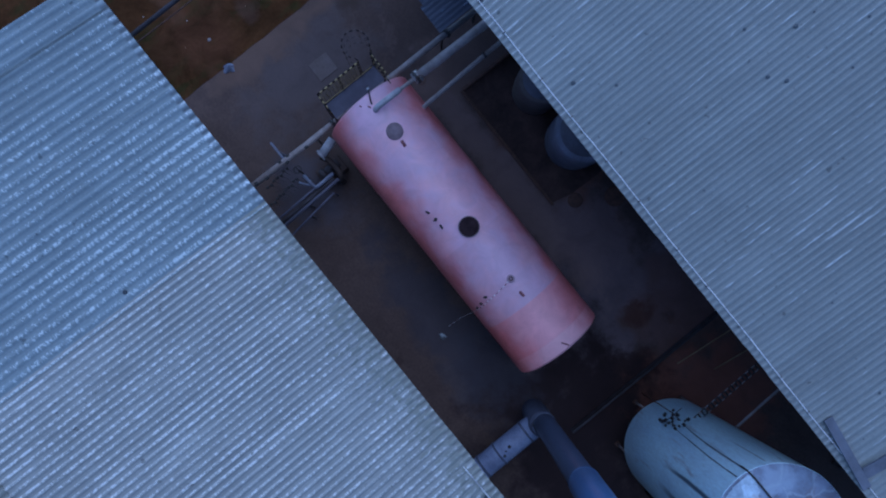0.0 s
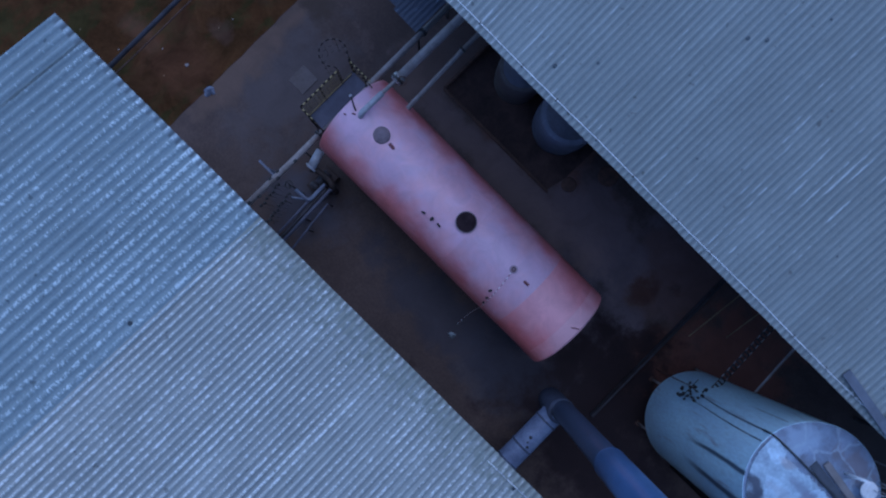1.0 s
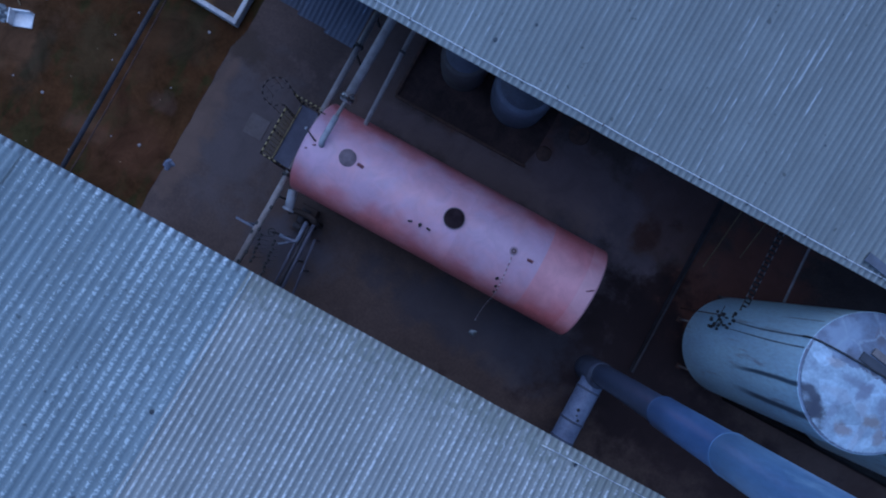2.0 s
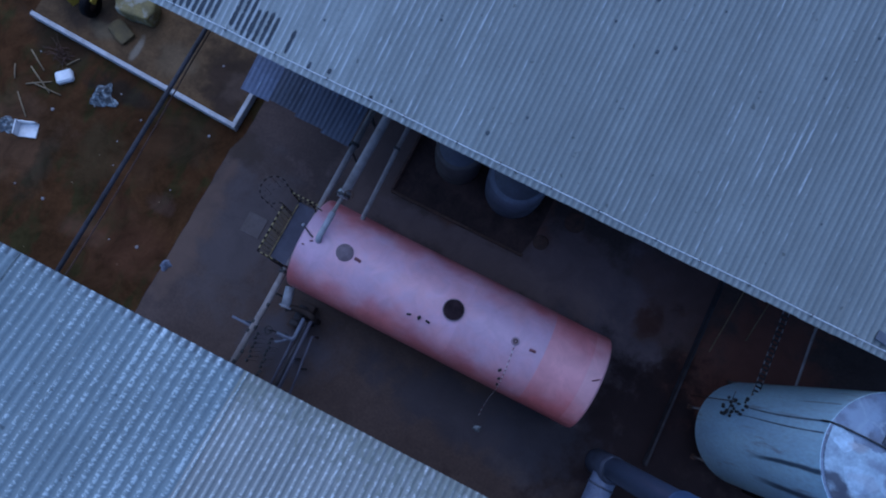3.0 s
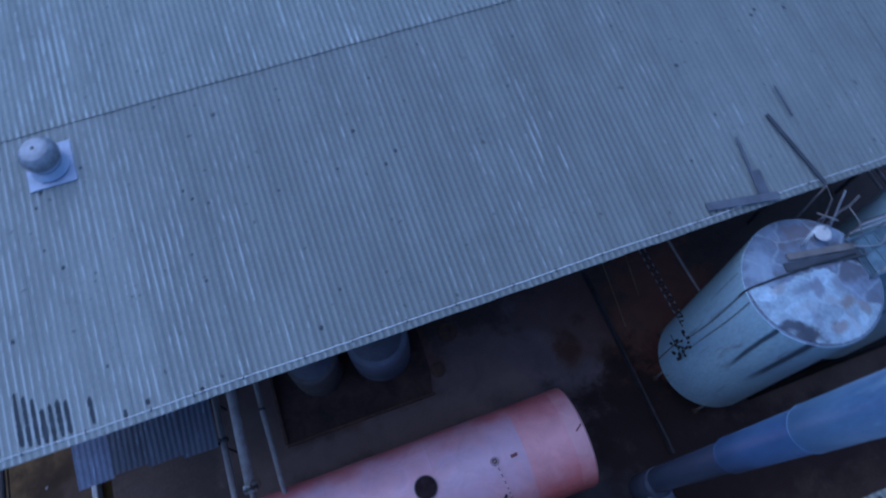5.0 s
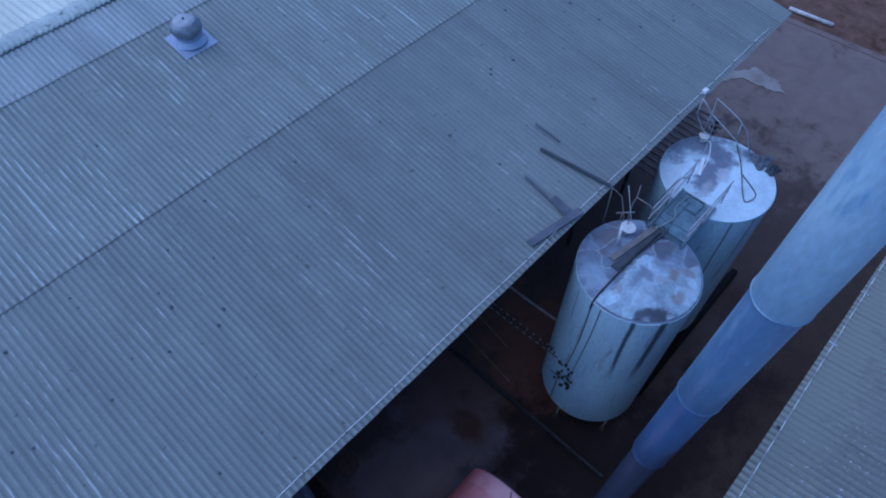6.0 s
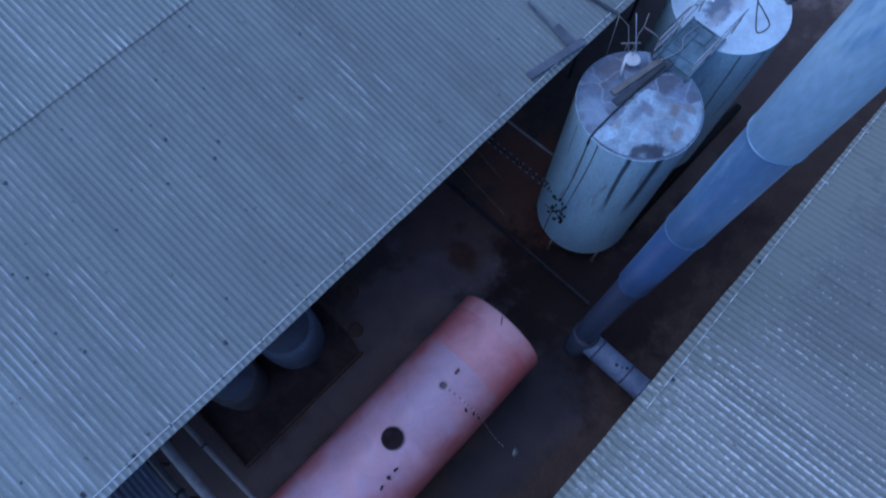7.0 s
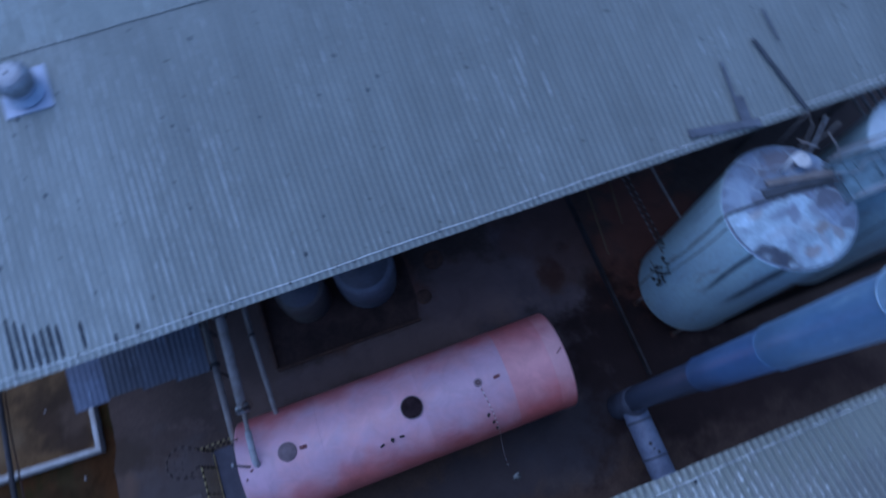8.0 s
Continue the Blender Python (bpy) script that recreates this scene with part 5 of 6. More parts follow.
# ---- west yard: rubbish and a yellow machine ----
def crumple(size, seed, flat=0.5):
    rng = random.Random(seed)
    b = bmesh.new()
    bmesh.ops.create_icosphere(b, subdivisions=3, radius=size)
    s = Shape()
    for p in b.verts:
        k = 1 + 0.45 * noise.noise(p.co * (2.2 / size) + Vector((seed, 0, 0))) + 0.2 * noise.noise(p.co * (6 / size))
        s.v.append(Vector((p.co.x * k, p.co.y * k, max(-size * flat * 0.6, p.co.z * k * flat))))
    b.verts.index_update()
    for q in b.faces:
        s.face([p.index for p in q.verts])
    b.free()
    return s


def rag(size, seed, height, points=5):
    """A limp torn sheet: ragged outline and creased top."""
    rng = random.Random(seed)
    s = Shape()
    rings, spokes = 7, 40
    lobes = [(rng.uniform(0, 6.3), rng.uniform(0.7, 1.25)) for _ in range(points)]
    for k in range(rings + 1):
        for i in range(spokes):
            a = 2 * math.pi * i / spokes
            r = size * 0.62
            for c, g_ in lobes:
                d = math.atan2(math.sin(a - c), math.cos(a - c))
                r += size * 0.28 * g_ * math.exp(-(d / 0.35) ** 2)
            r *= k / rings * (1 + 0.2 * noise.noise(Vector((a * 3, seed, 0))))
            x, y = r * math.cos(a), r * math.sin(a)
            ridge = 1 - abs(noise.noise(Vector((x, y, seed)) * (4.0 / size)))
            s.v.append(Vector((x, y, 0.01 + height * (1 - (k / rings) ** 2) * (0.35 + 0.65 * ridge ** 3) + 0.1 * height * ridge)))
    for k in range(rings):
        for i in range(spokes):
            j = (i + 1) % spokes
            s.face([k * spokes + i, k * spokes + j, (k + 1) * spokes + j, (k + 1) * spokes + i])
    return s


solo("plastic_bag", rag(0.46, 3, 0.24, 6), M_BAG, "torn crumpled grey plastic bag on the soil", "bag", (-12.22, 1.14, 0.0))
solo("plastic_scrap", rag(0.13, 9, 0.06, 5), M_BAG, "small pale plastic scrap at the cord's end on the slab", "litter", (2.01, -2.39, 0.03))
solo("paper_scrap", rag(0.2, 5, 0.08, 4), M_PIPE_BLUE, "small crumpled pale scrap at the slab's edge", "litter", (-7.93, -2.3, 0.03))
solo("foam_block", Shape().box((-0.25, -0.19, 0), (0.25, 0.19, 0.2), edge=0.05, m=Matrix.Rotation(radians(44), 4, "Z")), M_PLASTIC, "white foam block lying on the soil", "block", (-13.5, 1.2, 0))
crate = thing("broken_crate", (-13.6, -0.7, 0), "broken white plastic crate on the soil", "crate")
TURN = Matrix.Rotation(radians(20), 4, "Z")
part("base", Shape().box((-0.28, -0.22, 0), (0.28, 0.22, 0.04), edge=0.01, m=TURN), M_PLASTIC, crate)
part("side", Shape().box((-0.28, -0.22, 0.04), (-0.24, 0.22, 0.3), edge=0.01, m=TURN), M_PLASTIC, crate)
part("side", Shape().box((-0.24, 0.18, 0.04), (0.28, 0.22, 0.24), edge=0.01, m=TURN), M_PLASTIC, crate)
solo("sheet_scrap", rag(0.36, 15, 0.16, 4), M_BAG, "torn grey plastic sheet beside a crate", "scrap", (-14.3, -0.8, 0.0))
STONES = [(rng_s.uniform(-15, -8.6), rng_s.uniform(-4.0, 1.7)) for rng_s in [random.Random(33)] for _ in range(15)]
for k, (x, y) in enumerate(STONES):
    solo("pebble", crumple((0.014, 0.02, 0.026)[k % 3], k + 220, 0.6), M_SLAB_FAINT if k % 3 else M_STICK, "small dull stone on the ground", "stone", (x, y, 0.008), "stones on the ground")
for k, (x, y) in enumerate(((-13.33, 0.18), (-8.79, 1.56), (-9.49, 3.66), (-8.94, -2.26), (-12.1, -2.26))):
    solo("pebble", crumple((0.05, 0.04, 0.035)[k % 3], k + 20, 0.6), M_PIPE, "small pale stone on the ground", "stone", (x, y, 0.07 if k == 2 else 0.015), "stones on the ground")
for a, b in (((-14.62, 1.04), (-13.67, 0.57)), ((-14.31, 0.62), (-13.33, 0.66)), ((-14.53, 0.18), (-13.89, -0.37)), ((-15.09, 0.9), (-14.84, 0.5)), ((-14.9, 1.5), (-14.2, 1.1)), ((-14.45, 0.5), (-13.8, 0.9)),
             ((-13.7, 1.55), (-13.45, 1.9))):
    d = Vector(b) - Vector(a)
    st = Shape().tube([(0, 0, 0), (d.x * 0.5, d.y * 0.5, 0.02), (d.x, d.y, 0)], 0.02, 6)
    solo("stick", st, M_STICK, "dry pale stick lying on the soil", "stick", (*a, 0.033), "sticks on the soil")
weed, rng = Shape(), random.Random(17)
for k in range(34):
    a, ln = rng.uniform(0, 6.28), rng.uniform(0.2, 0.5)
    ox, oy = rng.gauss(0, 0.1), rng.gauss(0, 0.1)
    tip = Vector((ox + ln * math.cos(a), oy + ln * math.sin(a), rng.uniform(0.03, 0.25)))
    weed.tube(arc((ox, oy, 0.0), (ox * 0.5 + tip.x * 0.5, oy * 0.5 + tip.y * 0.5, 0.28), tip, 4), rng.uniform(0.004, 0.008), 5)
solo("dead_weed", weed, [M_RUST], "tangled dry dead weed on the soil", "weed", (-13.95, 1.75, 0.0))

mach = thing("loader", (-13.6, 4.9, 0.06), "worn yellow loader with a steel bucket, parked by the shed", "loader")
tip = Matrix.Translation((-1.15, -1.0, 0)) @ Matrix.Rotation(radians(-22), 4, "Z")
bk = Shape()
for k in range(7):
    a0, a1 = radians(180 + 15 * k), radians(195 + 15 * k)
    for q in (a0, a1):
        for x in (-0.55, 0.55):
            bk.v.append(tip @ Vector((x, 0.1 + 0.55 * math.cos(q), 0.75 + 0.6 * math.sin(q))))
    o = 4 * k
    bk.face([o, o + 1, o + 3, o + 2], 0, True)
bucket = part("bucket", bk, M_DARKRUST, mach, "black-brown worn bucket shell")
for x in (-0.58, 0.55):
    part("side_plate", Shape().box((x, -0.5, 0.15), (x + 0.03, 0.15, 0.85), m=tip, edge=0.01), M_YELLOW, bucket)
part("lip", Shape().box((-0.6, -0.52, 0.72), (0.6, -0.42, 0.86), m=tip, edge=0.03), M_YELLOW, bucket)
part("cutting_edge", Shape().box((-0.6, 0.0, 0.14), (0.6, 0.2, 0.18), m=tip, edge=0.01), M_STEEL, bucket)
for x in (-0.42, -0.12):
    part("arm", Shape().box((x, -1.35, 0.62), (x + 0.09, 1.2, 0.86), edge=0.02, m=Matrix.Rotation(radians(8), 4, "X")), M_YELLOW, mach)
part("lift_ram", Shape().tube([(-0.22, -1.2, 0.62), (-0.22, 0.2, 0.8)], 0.045, 10).tube([(-0.22, -0.4, 0.7), (-0.22, 0.9, 0.88)], 0.065, 10), M_STEEL, mach, "grey steel lift ram")
part("bonnet", Shape().box((-0.02, -1.15, 0.5), (0.42, -0.2, 0.78), edge=0.05, m=Matrix.Rotation(radians(-10), 4, "Z")), M_YELLOW, mach, "faded yellow sheet cover")
tyre = part("wheel", Shape().lathe([(0.16, -0.12), (0.33, -0.12), (0.38, -0.08), (0.38, 0.08), (0.33, 0.12), (0.16, 0.12)], (-0.2, -1.45, 0.38), "x", 24), M_BLACK, mach)
part("rim", Shape().lathe([(0.001, -0.06), (0.16, -0.08), (0.17, 0.08), (0.001, 0.06)], (-0.2, -1.45, 0.38), "x", 16), M_RUST, tyre)
part("front_cowl", Shape().box((-0.8, -0.38, 0.72), (0.62, 0.55, 1.3), edge=0.17, m=Matrix.Rotation(radians(6), 4, "Z")), M_YELLOW, mach, "rounded yellow front cowl")
part("cowl_slot", Shape().box((-0.55, -0.41, 0.86), (0.35, -0.36, 1.02), edge=0.01, m=Matrix.Rotation(radians(6), 4, "Z")), M_DARKRUST, mach)
part("body", Shape().box((-0.2, 0.9, 0.5), (1.9, 3.2, 1.5), edge=0.08), M_YELLOW, mach)
part("roof", Shape().box((0.0, 1.2, 2.2), (1.5, 2.9, 2.3), edge=0.04), M_YELLOW, mach)
for x, y in ((0.05, 1.25), (1.45, 1.25), (0.05, 2.85), (1.45, 2.85)):
    part("cab_post", Shape().box((x - 0.04, y - 0.04, 1.45), (x + 0.04, y + 0.04, 2.22)), M_STEEL, mach)
for x, y in ((-0.35, 1.2), (2.05, 1.2), (-0.35, 2.8), (2.05, 2.8)):
    w = part("wheel", Shape().lathe([(0.2, -0.14), (0.42, -0.14), (0.48, -0.1), (0.48, 0.1), (0.42, 0.14), (0.2, 0.14)], (x, y, 0.48), "x", 28), M_BLACK, mach)
    part("rim", Shape().lathe([(0.001, -0.08), (0.2, -0.1), (0.21, 0.1), (0.001, 0.08)], (x, y, 0.48), "x", 20), M_YELLOW, w)
def draped(size, seed):
    """A box under a slack cover: pulled-in sides, rounded and creased."""
    b = bmesh.new()
    bmesh.ops.create_cube(b, size=2.0)
    bmesh.ops.subdivide_edges(b, edges=b.edges[:], cuts=9, use_grid_fill=True)
    s = Shape()
    for p in b.verts:
        c = p.co.copy()
        pull = 1 - 0.08 * (c.x * c.x * c.y * c.y) - (0.06 if c.z < 0 else 0.0)
        c = Vector((c.x * pull, c.y * pull, c.z * (1 - 0.06 * (c.x ** 4 + c.y ** 4))))
        c += Vector([0.12 * noise.noise(p.co * 1.6 + Vector((seed + k * 7, 0, 0))) + 0.05 * noise.noise(p.co * 5 + Vector((seed, k * 3, 0))) for k in range(3)])
        s.v.append(Vector((c.x * size[0] / 2, c.y * size[1] / 2, max(0.0, (c.z + 1) * size[2] / 2))))
    b.verts.index_update()
    for q in b.faces:
        s.face([p.index for p in q.verts], 0, True)
    b.free()
    return s


bale = solo("covered_crate", draped((1.15, 0.72, 0.6), 4), M_TARP, "crate under a dirty yellow tarpaulin on the yard floor", "crate", (-12.5, 4.02, 0.06))
bale.rotation_euler.z = radians(6)
bale = solo("sack", draped((0.75, 0.5, 0.12), 11), M_SACK, "flat dirty yellow sack lying on the yard floor", "sack", (-12.75, 3.2, 0.06))
bale.rotation_euler.z = radians(-20)
solo("steel_plate", Shape().box((-1.1, -0.7, 0), (0.9, 0.8, 0.05), edge=0.01), M_ZINC, "blue-grey steel plate lying on the ground", "plate", (-16.6, 3.7, 0.0))

# ---- stack and flue ----
SX, SY = 5.354, -1.626
stack = thing("steel_stack", (SX, SY, 0.03), "tall blue-painted steel chimney stack in flanged lengths", "chimney")
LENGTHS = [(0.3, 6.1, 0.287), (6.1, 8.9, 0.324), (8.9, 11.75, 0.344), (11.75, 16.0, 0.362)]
# darker copies of the paint go on lower lengths, where less sky reaches
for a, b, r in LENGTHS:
    part("stack_length", Shape().lathe([(r * 0.97, a - 0.02), (r, a), (r, (a + b) / 2), (r, b)], (0, 0, 0), "z", 48), M_STACK if a > 11 else M_STACK_MID if a > 8 else M_STACK_DEEP if a > 6 else M_STACK_LOW, stack, "" if a > 6 else "navy lowest length, darkened with shade")
for z, r, h in ((6.1, 0.327, 0.008), (8.9, 0.349, 0.009), (11.75, 0.371, 0.014)):
    part("flange", Shape().lathe([(r * 0.9, z - h), (r, z - h * 0.8), (r, z + h * 0.8), (r * 0.9, z + h)], (0, 0, 0), "z", 48), M_CHIPPED if z > 11 else M_STACK_MID if z > 8 else M_STACK_DEEP, stack, "bolted flange with chipped paint")
part("top_ring", Shape().lathe([(0.362, 15.9), (0.39, 15.92), (0.39, 16.02), (0.33, 16.02), (0.33, 15.7)], (0, 0, 0), "z", 48), M_STACK, stack)
flue = thing("flue_drum", (SX, SY - 0.18, 0.03), "dull blue-grey round flue drum at the stack's foot", "flue")
part("drum", Shape().lathe([(0.33, 0.0), (0.35, 0.04), (0.36, 0.8), (0.36, 1.5), (0.345, 1.58), (0.29, 1.62)], (0, 0.12, 0), "z", 36), M_DUCT_DARK, flue)
part("seam", Shape().lathe([(0.285, 1.6), (0.31, 1.61), (0.31, 1.64), (0.285, 1.65)], (0, 0.18, 0), "z", 36), M_DUCT_DARK, flue)
duct = thing("flue_duct", (5.36, -2.16, 1.15), "blue-grey round flue duct running under the south eave", "duct")
part("duct_run", Shape().lathe([(0.32, 0.25), (0.32, -0.8), (0.32, -1.9)], (0, 0, 0), "y", 32), M_DUCT, duct)
for y in (-0.02, -0.95, -1.5):
    part("joint_ring", Shape().lathe([(0.31, -0.03), (0.342, -0.025), (0.342, 0.025), (0.31, 0.03)], (0, y, 0), "y", 32), M_DUCT_DARK, duct)
for x, y, r in ((-0.1, -0.6, 0.05), (0.08, -0.85, 0.045), (-0.05, -0.75, 0.03)):
    part("soot_patch", Shape().lathe([(r, 0.308), (r * 0.8, 0.326), (0.001, 0.328)], (x * 0.6, y, -0.003), "z", 12), M_TAR, duct)
solo("duct_prop", Shape().box((-0.05, -0.05, 0.03), (0.05, 0.05, 0.84)), M_STEEL, "dark steel prop under the flue duct", "prop", (5.36, -3.2, 0))

# ---- low wall east of the pink tank ----
solo("low_wall", Shape().box((-0.04, -1.2, 0), (0.04, 6.0, 0.25), edge=0.012), M_IRON, "low dark stained wall between the tanks", "wall", (6.5, 0, 0.03))
solo("wall_pipe", Shape().tube([(0, -0.9, 0), (0, 6.0, 0)], 0.011, 8), M_DARKRUST, "thin dark pipe along the low wall's top", "pipe", (6.46, 0, 0.296))


# ---- upright white tanks ----
def inside(poly, x, y):
    hit_ = False
    for (x0, y0), (x1, y1) in zip(poly, poly[1:] + poly[:1]):
        if (y0 > y) != (y1 > y) and x < (x1 - x0) * (y - y0) / (y1 - y0) + x0:
            hit_ = not hit_
    return hit_


def upright_tank(x, y, r, z0, z1, label, paint, top, top_label, outline=None):
    t = thing("upright_tank", (x, y, 0.03), label, "tank", "upright tanks")
    part("shell", Shape().lathe([(r, z0 + (z1 - z0) * k / 6) for k in range(7)], (0, 0, 0), "z", 96), paint, t)
    part("rim", Shape().lathe([(r - 0.01, z1 - 0.05), (r + 0.006, z1 - 0.04), (r + 0.006, z1 - 0.005), (r - 0.004, z1 + 0.002)], (0, 0, 0), "z", 80), paint, t)
    part("top_plate", Shape().lathe([(0.001, z1 + 0.1), (r * 0.35, z1 + 0.085), (r * 0.7, z1 + 0.05), (r - 0.004, z1 + 0.004)], (0, 0, 0), "z", 80), top, t, top_label)
    if outline:
        # torn pale membrane laid over part of the top
        s = Shape()
        ids, cell = {}, 0.025
        for i in range(-54, 55):
            for j in range(-54, 55):
                px_, py_ = i * cell, j * cell
                w = Vector((px_, py_, 0))
                qx = px_ + 0.15 * noise.noise(w * 4) + 0.04 * noise.noise(w * 14)
                qy = py_ + 0.15 * noise.noise(w * 4 + Vector((9, 0, 0))) + 0.04 * noise.noise(w * 14 + Vector((7, 0, 0)))
                if math.hypot(px_, py_) < r * 0.975 and inside(outline, qx, qy):
                    ids[i, j] = len(s.v)
                    q = math.hypot(px_, py_)
                    s.v.append(Vector((px_, py_, z1 + 0.138 - 0.1 * q / r + 0.008 * noise.noise(w * 4))))
        for (i, j), k in ids.items():
            ring = [(i, j), (i + 1, j), (i + 1, j + 1), (i, j + 1)]
            if all(c in ids for c in ring):
                s.face([ids[c] for c in ring], 0, True)
        part("membrane_sheet", s, M_TOP, t, "torn white membrane sheet with dark smudges")
    part("bottom", Shape().lathe([(r, z0), (r * 0.6, z0 - 0.08), (0.001, z0 - 0.12)], (0, 0, 0), "z", 48), paint, t)
    for a in (177, 237, 297, 357, 57, 117):
        c, s_ = math.cos(radians(a)), math.sin(radians(a))
        part("leg", Shape().tube([((r - 0.02) * c, (r - 0.02) * s_, 0), ((r - 0.02) * c, (r - 0.02) * s_, z0 + 0.02)], 0.032, 10), M_PIPE, t)
        part("foot_plate", Shape().box(((r - 0.02) * c - 0.07, (r - 0.02) * s_ - 0.07, 0), ((r - 0.02) * c + 0.07, (r - 0.02) * s_ + 0.07, 0.015)), M_RUST, t)
    return t


RT, Z0, Z1 = 1.35, 0.75, 6.38
ta = upright_tank(8.39, 0.73, RT, Z0, Z1, "tall pale blue-white upright tank streaked with black drips", M_TANK, M_TOP_DARK, "weathered lilac-grey top plate",
                  [(-1.5, 0.25), (-0.6, 0.22), (0.0, 0.12), (0.3, 0.06), (0.5, -0.45), (0.62, -0.7), (1.1, -1.0), (0.6, -1.5), (-1.5, -1.5)])
upright_tank(11.9, 0.85, RT, Z0, Z1, "tall pale upright tank with a bright white patched top", M_TANK_PLAIN, M_TOP_WHITE, "bright white top plate with dark patches")


def hose_strip(parent, angle, width, top, length, seed, wander=3.0):
    """A thin dark hose down the wall, drawn as a strip tapering to its foot."""
    rng = random.Random(seed)
    s = Shape()
    k = 14
    for i in range(k + 1):
        t = i / k
        w = width * (1.0 - 0.6 * t ** 4) * rng.uniform(0.9, 1.1)
        a = radians(angle + wander * math.sin(t * 3 + seed) * t)
        da = w / RT / 2
        z = top - length * t
        for q, off in ((a - da, 0.001), (a, 0.008), (a + da, 0.001)):
            s.v.append(Vector(((RT + off) * math.cos(q), (RT + off) * math.sin(q), z)))
    for i in range(k):
        for j in (0, 1):
            o = 3 * i + j
            s.face([o, o + 1, o + 4, o + 3], 0, True)
    part("tar_drip", s, M_WALL_HOSE, parent, "thin dark hose down the wall")


# hoses carried on down from the tank top
for a, w, top, ln, sd in ((169, 0.04, 6.38, 3.4, 1), (179, 0.03, 6.34, 3.5, 2)):
    hose_strip(ta, a, w, top, ln, sd)

# pipe bundle and valves on the first tank's flank
man = thing("valve_manifold", (7.15, 1.05, 0.03), "black valve cluster and pipes on the tank's flank", "valve")
rng = random.Random(4)
for k in range(30):
    z = rng.uniform(2.35, 3.4)
    y = rng.uniform(-0.28, 0.16) - 0.1 * (3.4 - z)
    x = rng.uniform(-0.34, -0.16)
    r = rng.uniform(0.02, 0.042)
    part("valve", Shape().lathe([(r * 0.4, -r * 1.2), (r, -r * 0.8), (r, r * 0.8), (r * 0.4, r * 1.2)], (x, y, z), "xyz"[k % 3], 9), M_TAR, man)
part("pipe_drop", Shape().tube([(-0.2, 0.05, 0), (-0.2, 0.05, 2.75)], 0.014, 8), M_RUST, man)
part("header", Shape().tube([(-0.36, 0.0, 2.75), (0.1, 0.06, 2.75)], 0.012, 8), M_STEEL, man)
part("header", Shape().tube([(-0.2, -0.2, 2.55), (-0.2, 0.3, 2.55)], 0.01, 8), M_STEEL, man)
chain = thing("cable_tray", (0, 0, 0), "dark ladder-type cable tray from the shed to the tank", "cable tray")
for dx in (-0.07, 0.07):
    part("side_rail", Shape().tube([(7.13 + dx, 6.0, 2.95), (7.28 + dx, 1.2, 2.85)], 0.013, 6, stripes=(0.11, 0, 1)), [M_PIPE, M_TAR], chain)
for k in range(42):
    y = 1.3 + k * 0.11
    part("rung", Shape().tube([(7.21 + 0.15 * (1.2 - y) / 4.8, y, 2.87), (7.35 + 0.15 * (1.2 - y) / 4.8, y, 2.87)], 0.024, 6), M_TAR, chain)
pipe("pipe", [(7.95, 6.0, 2.85), (8.03, 3.0, 2.85), (8.08, 1.9, 2.85)], 0.032, M_PIPE, "slim pale pipe from the shed to the upright tank", group="")
for a, b in (((7.3, 5.4, 0.055), (6.95, 2.45, 0.055)), ((8.0, 4.7, 0.055), (7.76, 3.2, 0.055))):
    solo("loose_pipe", Shape().tube([a, b], 0.018, 8), M_STICK, "thin rusty grey pipe lying on the ground", "pipe", group="loose pipes")

# tops: cap, plank, catwalk, hoses
cap = thing("vent_cap", (8.99, 1.48, Z1 + 0.03), "white bowl-shaped vent cap on the tank top", "vent cap")
part("stem", Shape().tube([(0, 0, 0.02), (0, 0, 0.26)], 0.04, 12), M_WHITE, cap)
part("cowl", Shape().lathe([(0.1, 0.245), (0.165, 0.235), (0.175, 0.25), (0.165, 0.265), (0.12, 0.25), (0.05, 0.24), (0.001, 0.24)], (0, 0, 0), "z", 28), M_WHITE, cap)
solo("upright_rod", Shape().tube([(0, 0, 0.05), (0.02, 0.06, 0.6)], 0.03, 8), M_PLASTIC, "short white rod standing on the tank top", "rod", (8.57, 1.43, Z1 + 0.03))
solo("plank", Shape().box((-0.7, -0.07, 0), (0.7, 0.07, 0.05), edge=0.008, m=Matrix.Rotation(radians(-9.6), 4, "Z")), M_PLANK, "grey-brown plank lying across the tank top", "plank", (8.82, 1.18, Z1 + 0.12))
solo("plank", Shape().box((-0.85, -0.09, 0), (0.85, 0.09, 0.04), edge=0.008, m=Matrix.Rotation(radians(-8), 4, "Z")), M_DARK_BOARD, "dark wet board lying beside a plank", "plank", (8.82, 1.0, Z1 + 0.1))
hose = Shape().tube([(7.03, 0.98, Z1 - 0.2), (7.05, 0.98, Z1 + 0.02), (7.2, 0.99, Z1 + 0.09), (7.7, 0.99, Z1 + 0.13), (8.6, 0.96, Z1 + 0.17), (9.45, 0.9, Z1 + 0.14)], 0.02, 8)
solo("hose", hose, M_TAR, "black hose trailing over the tank top", "hose", group="hoses")
cat = thing("catwalk", (10.2, 0.8, Z1 + 0.08), "grey steel catwalk bridging the two tank tops", "catwalk")
for y in (-0.42, 0.42):
    part("side_beam", Shape().box((-0.75, y - 0.02, 0), (0.75, y + 0.02, 0.05)), M_WALKWAY, cat)
for k in range(31):
    part("grating_bar", Shape().box((-0.74 + k * 0.048, -0.4, 0.02), (-0.726 + k * 0.048, 0.4, 0.04)), M_WALKWAY, cat)
part("deck_plate", Shape().box((-0.6, -0.38, 0.042), (0.6, 0.38, 0.05)), M_WALKWAY, cat, "dull blue-grey plate laid on the grating")
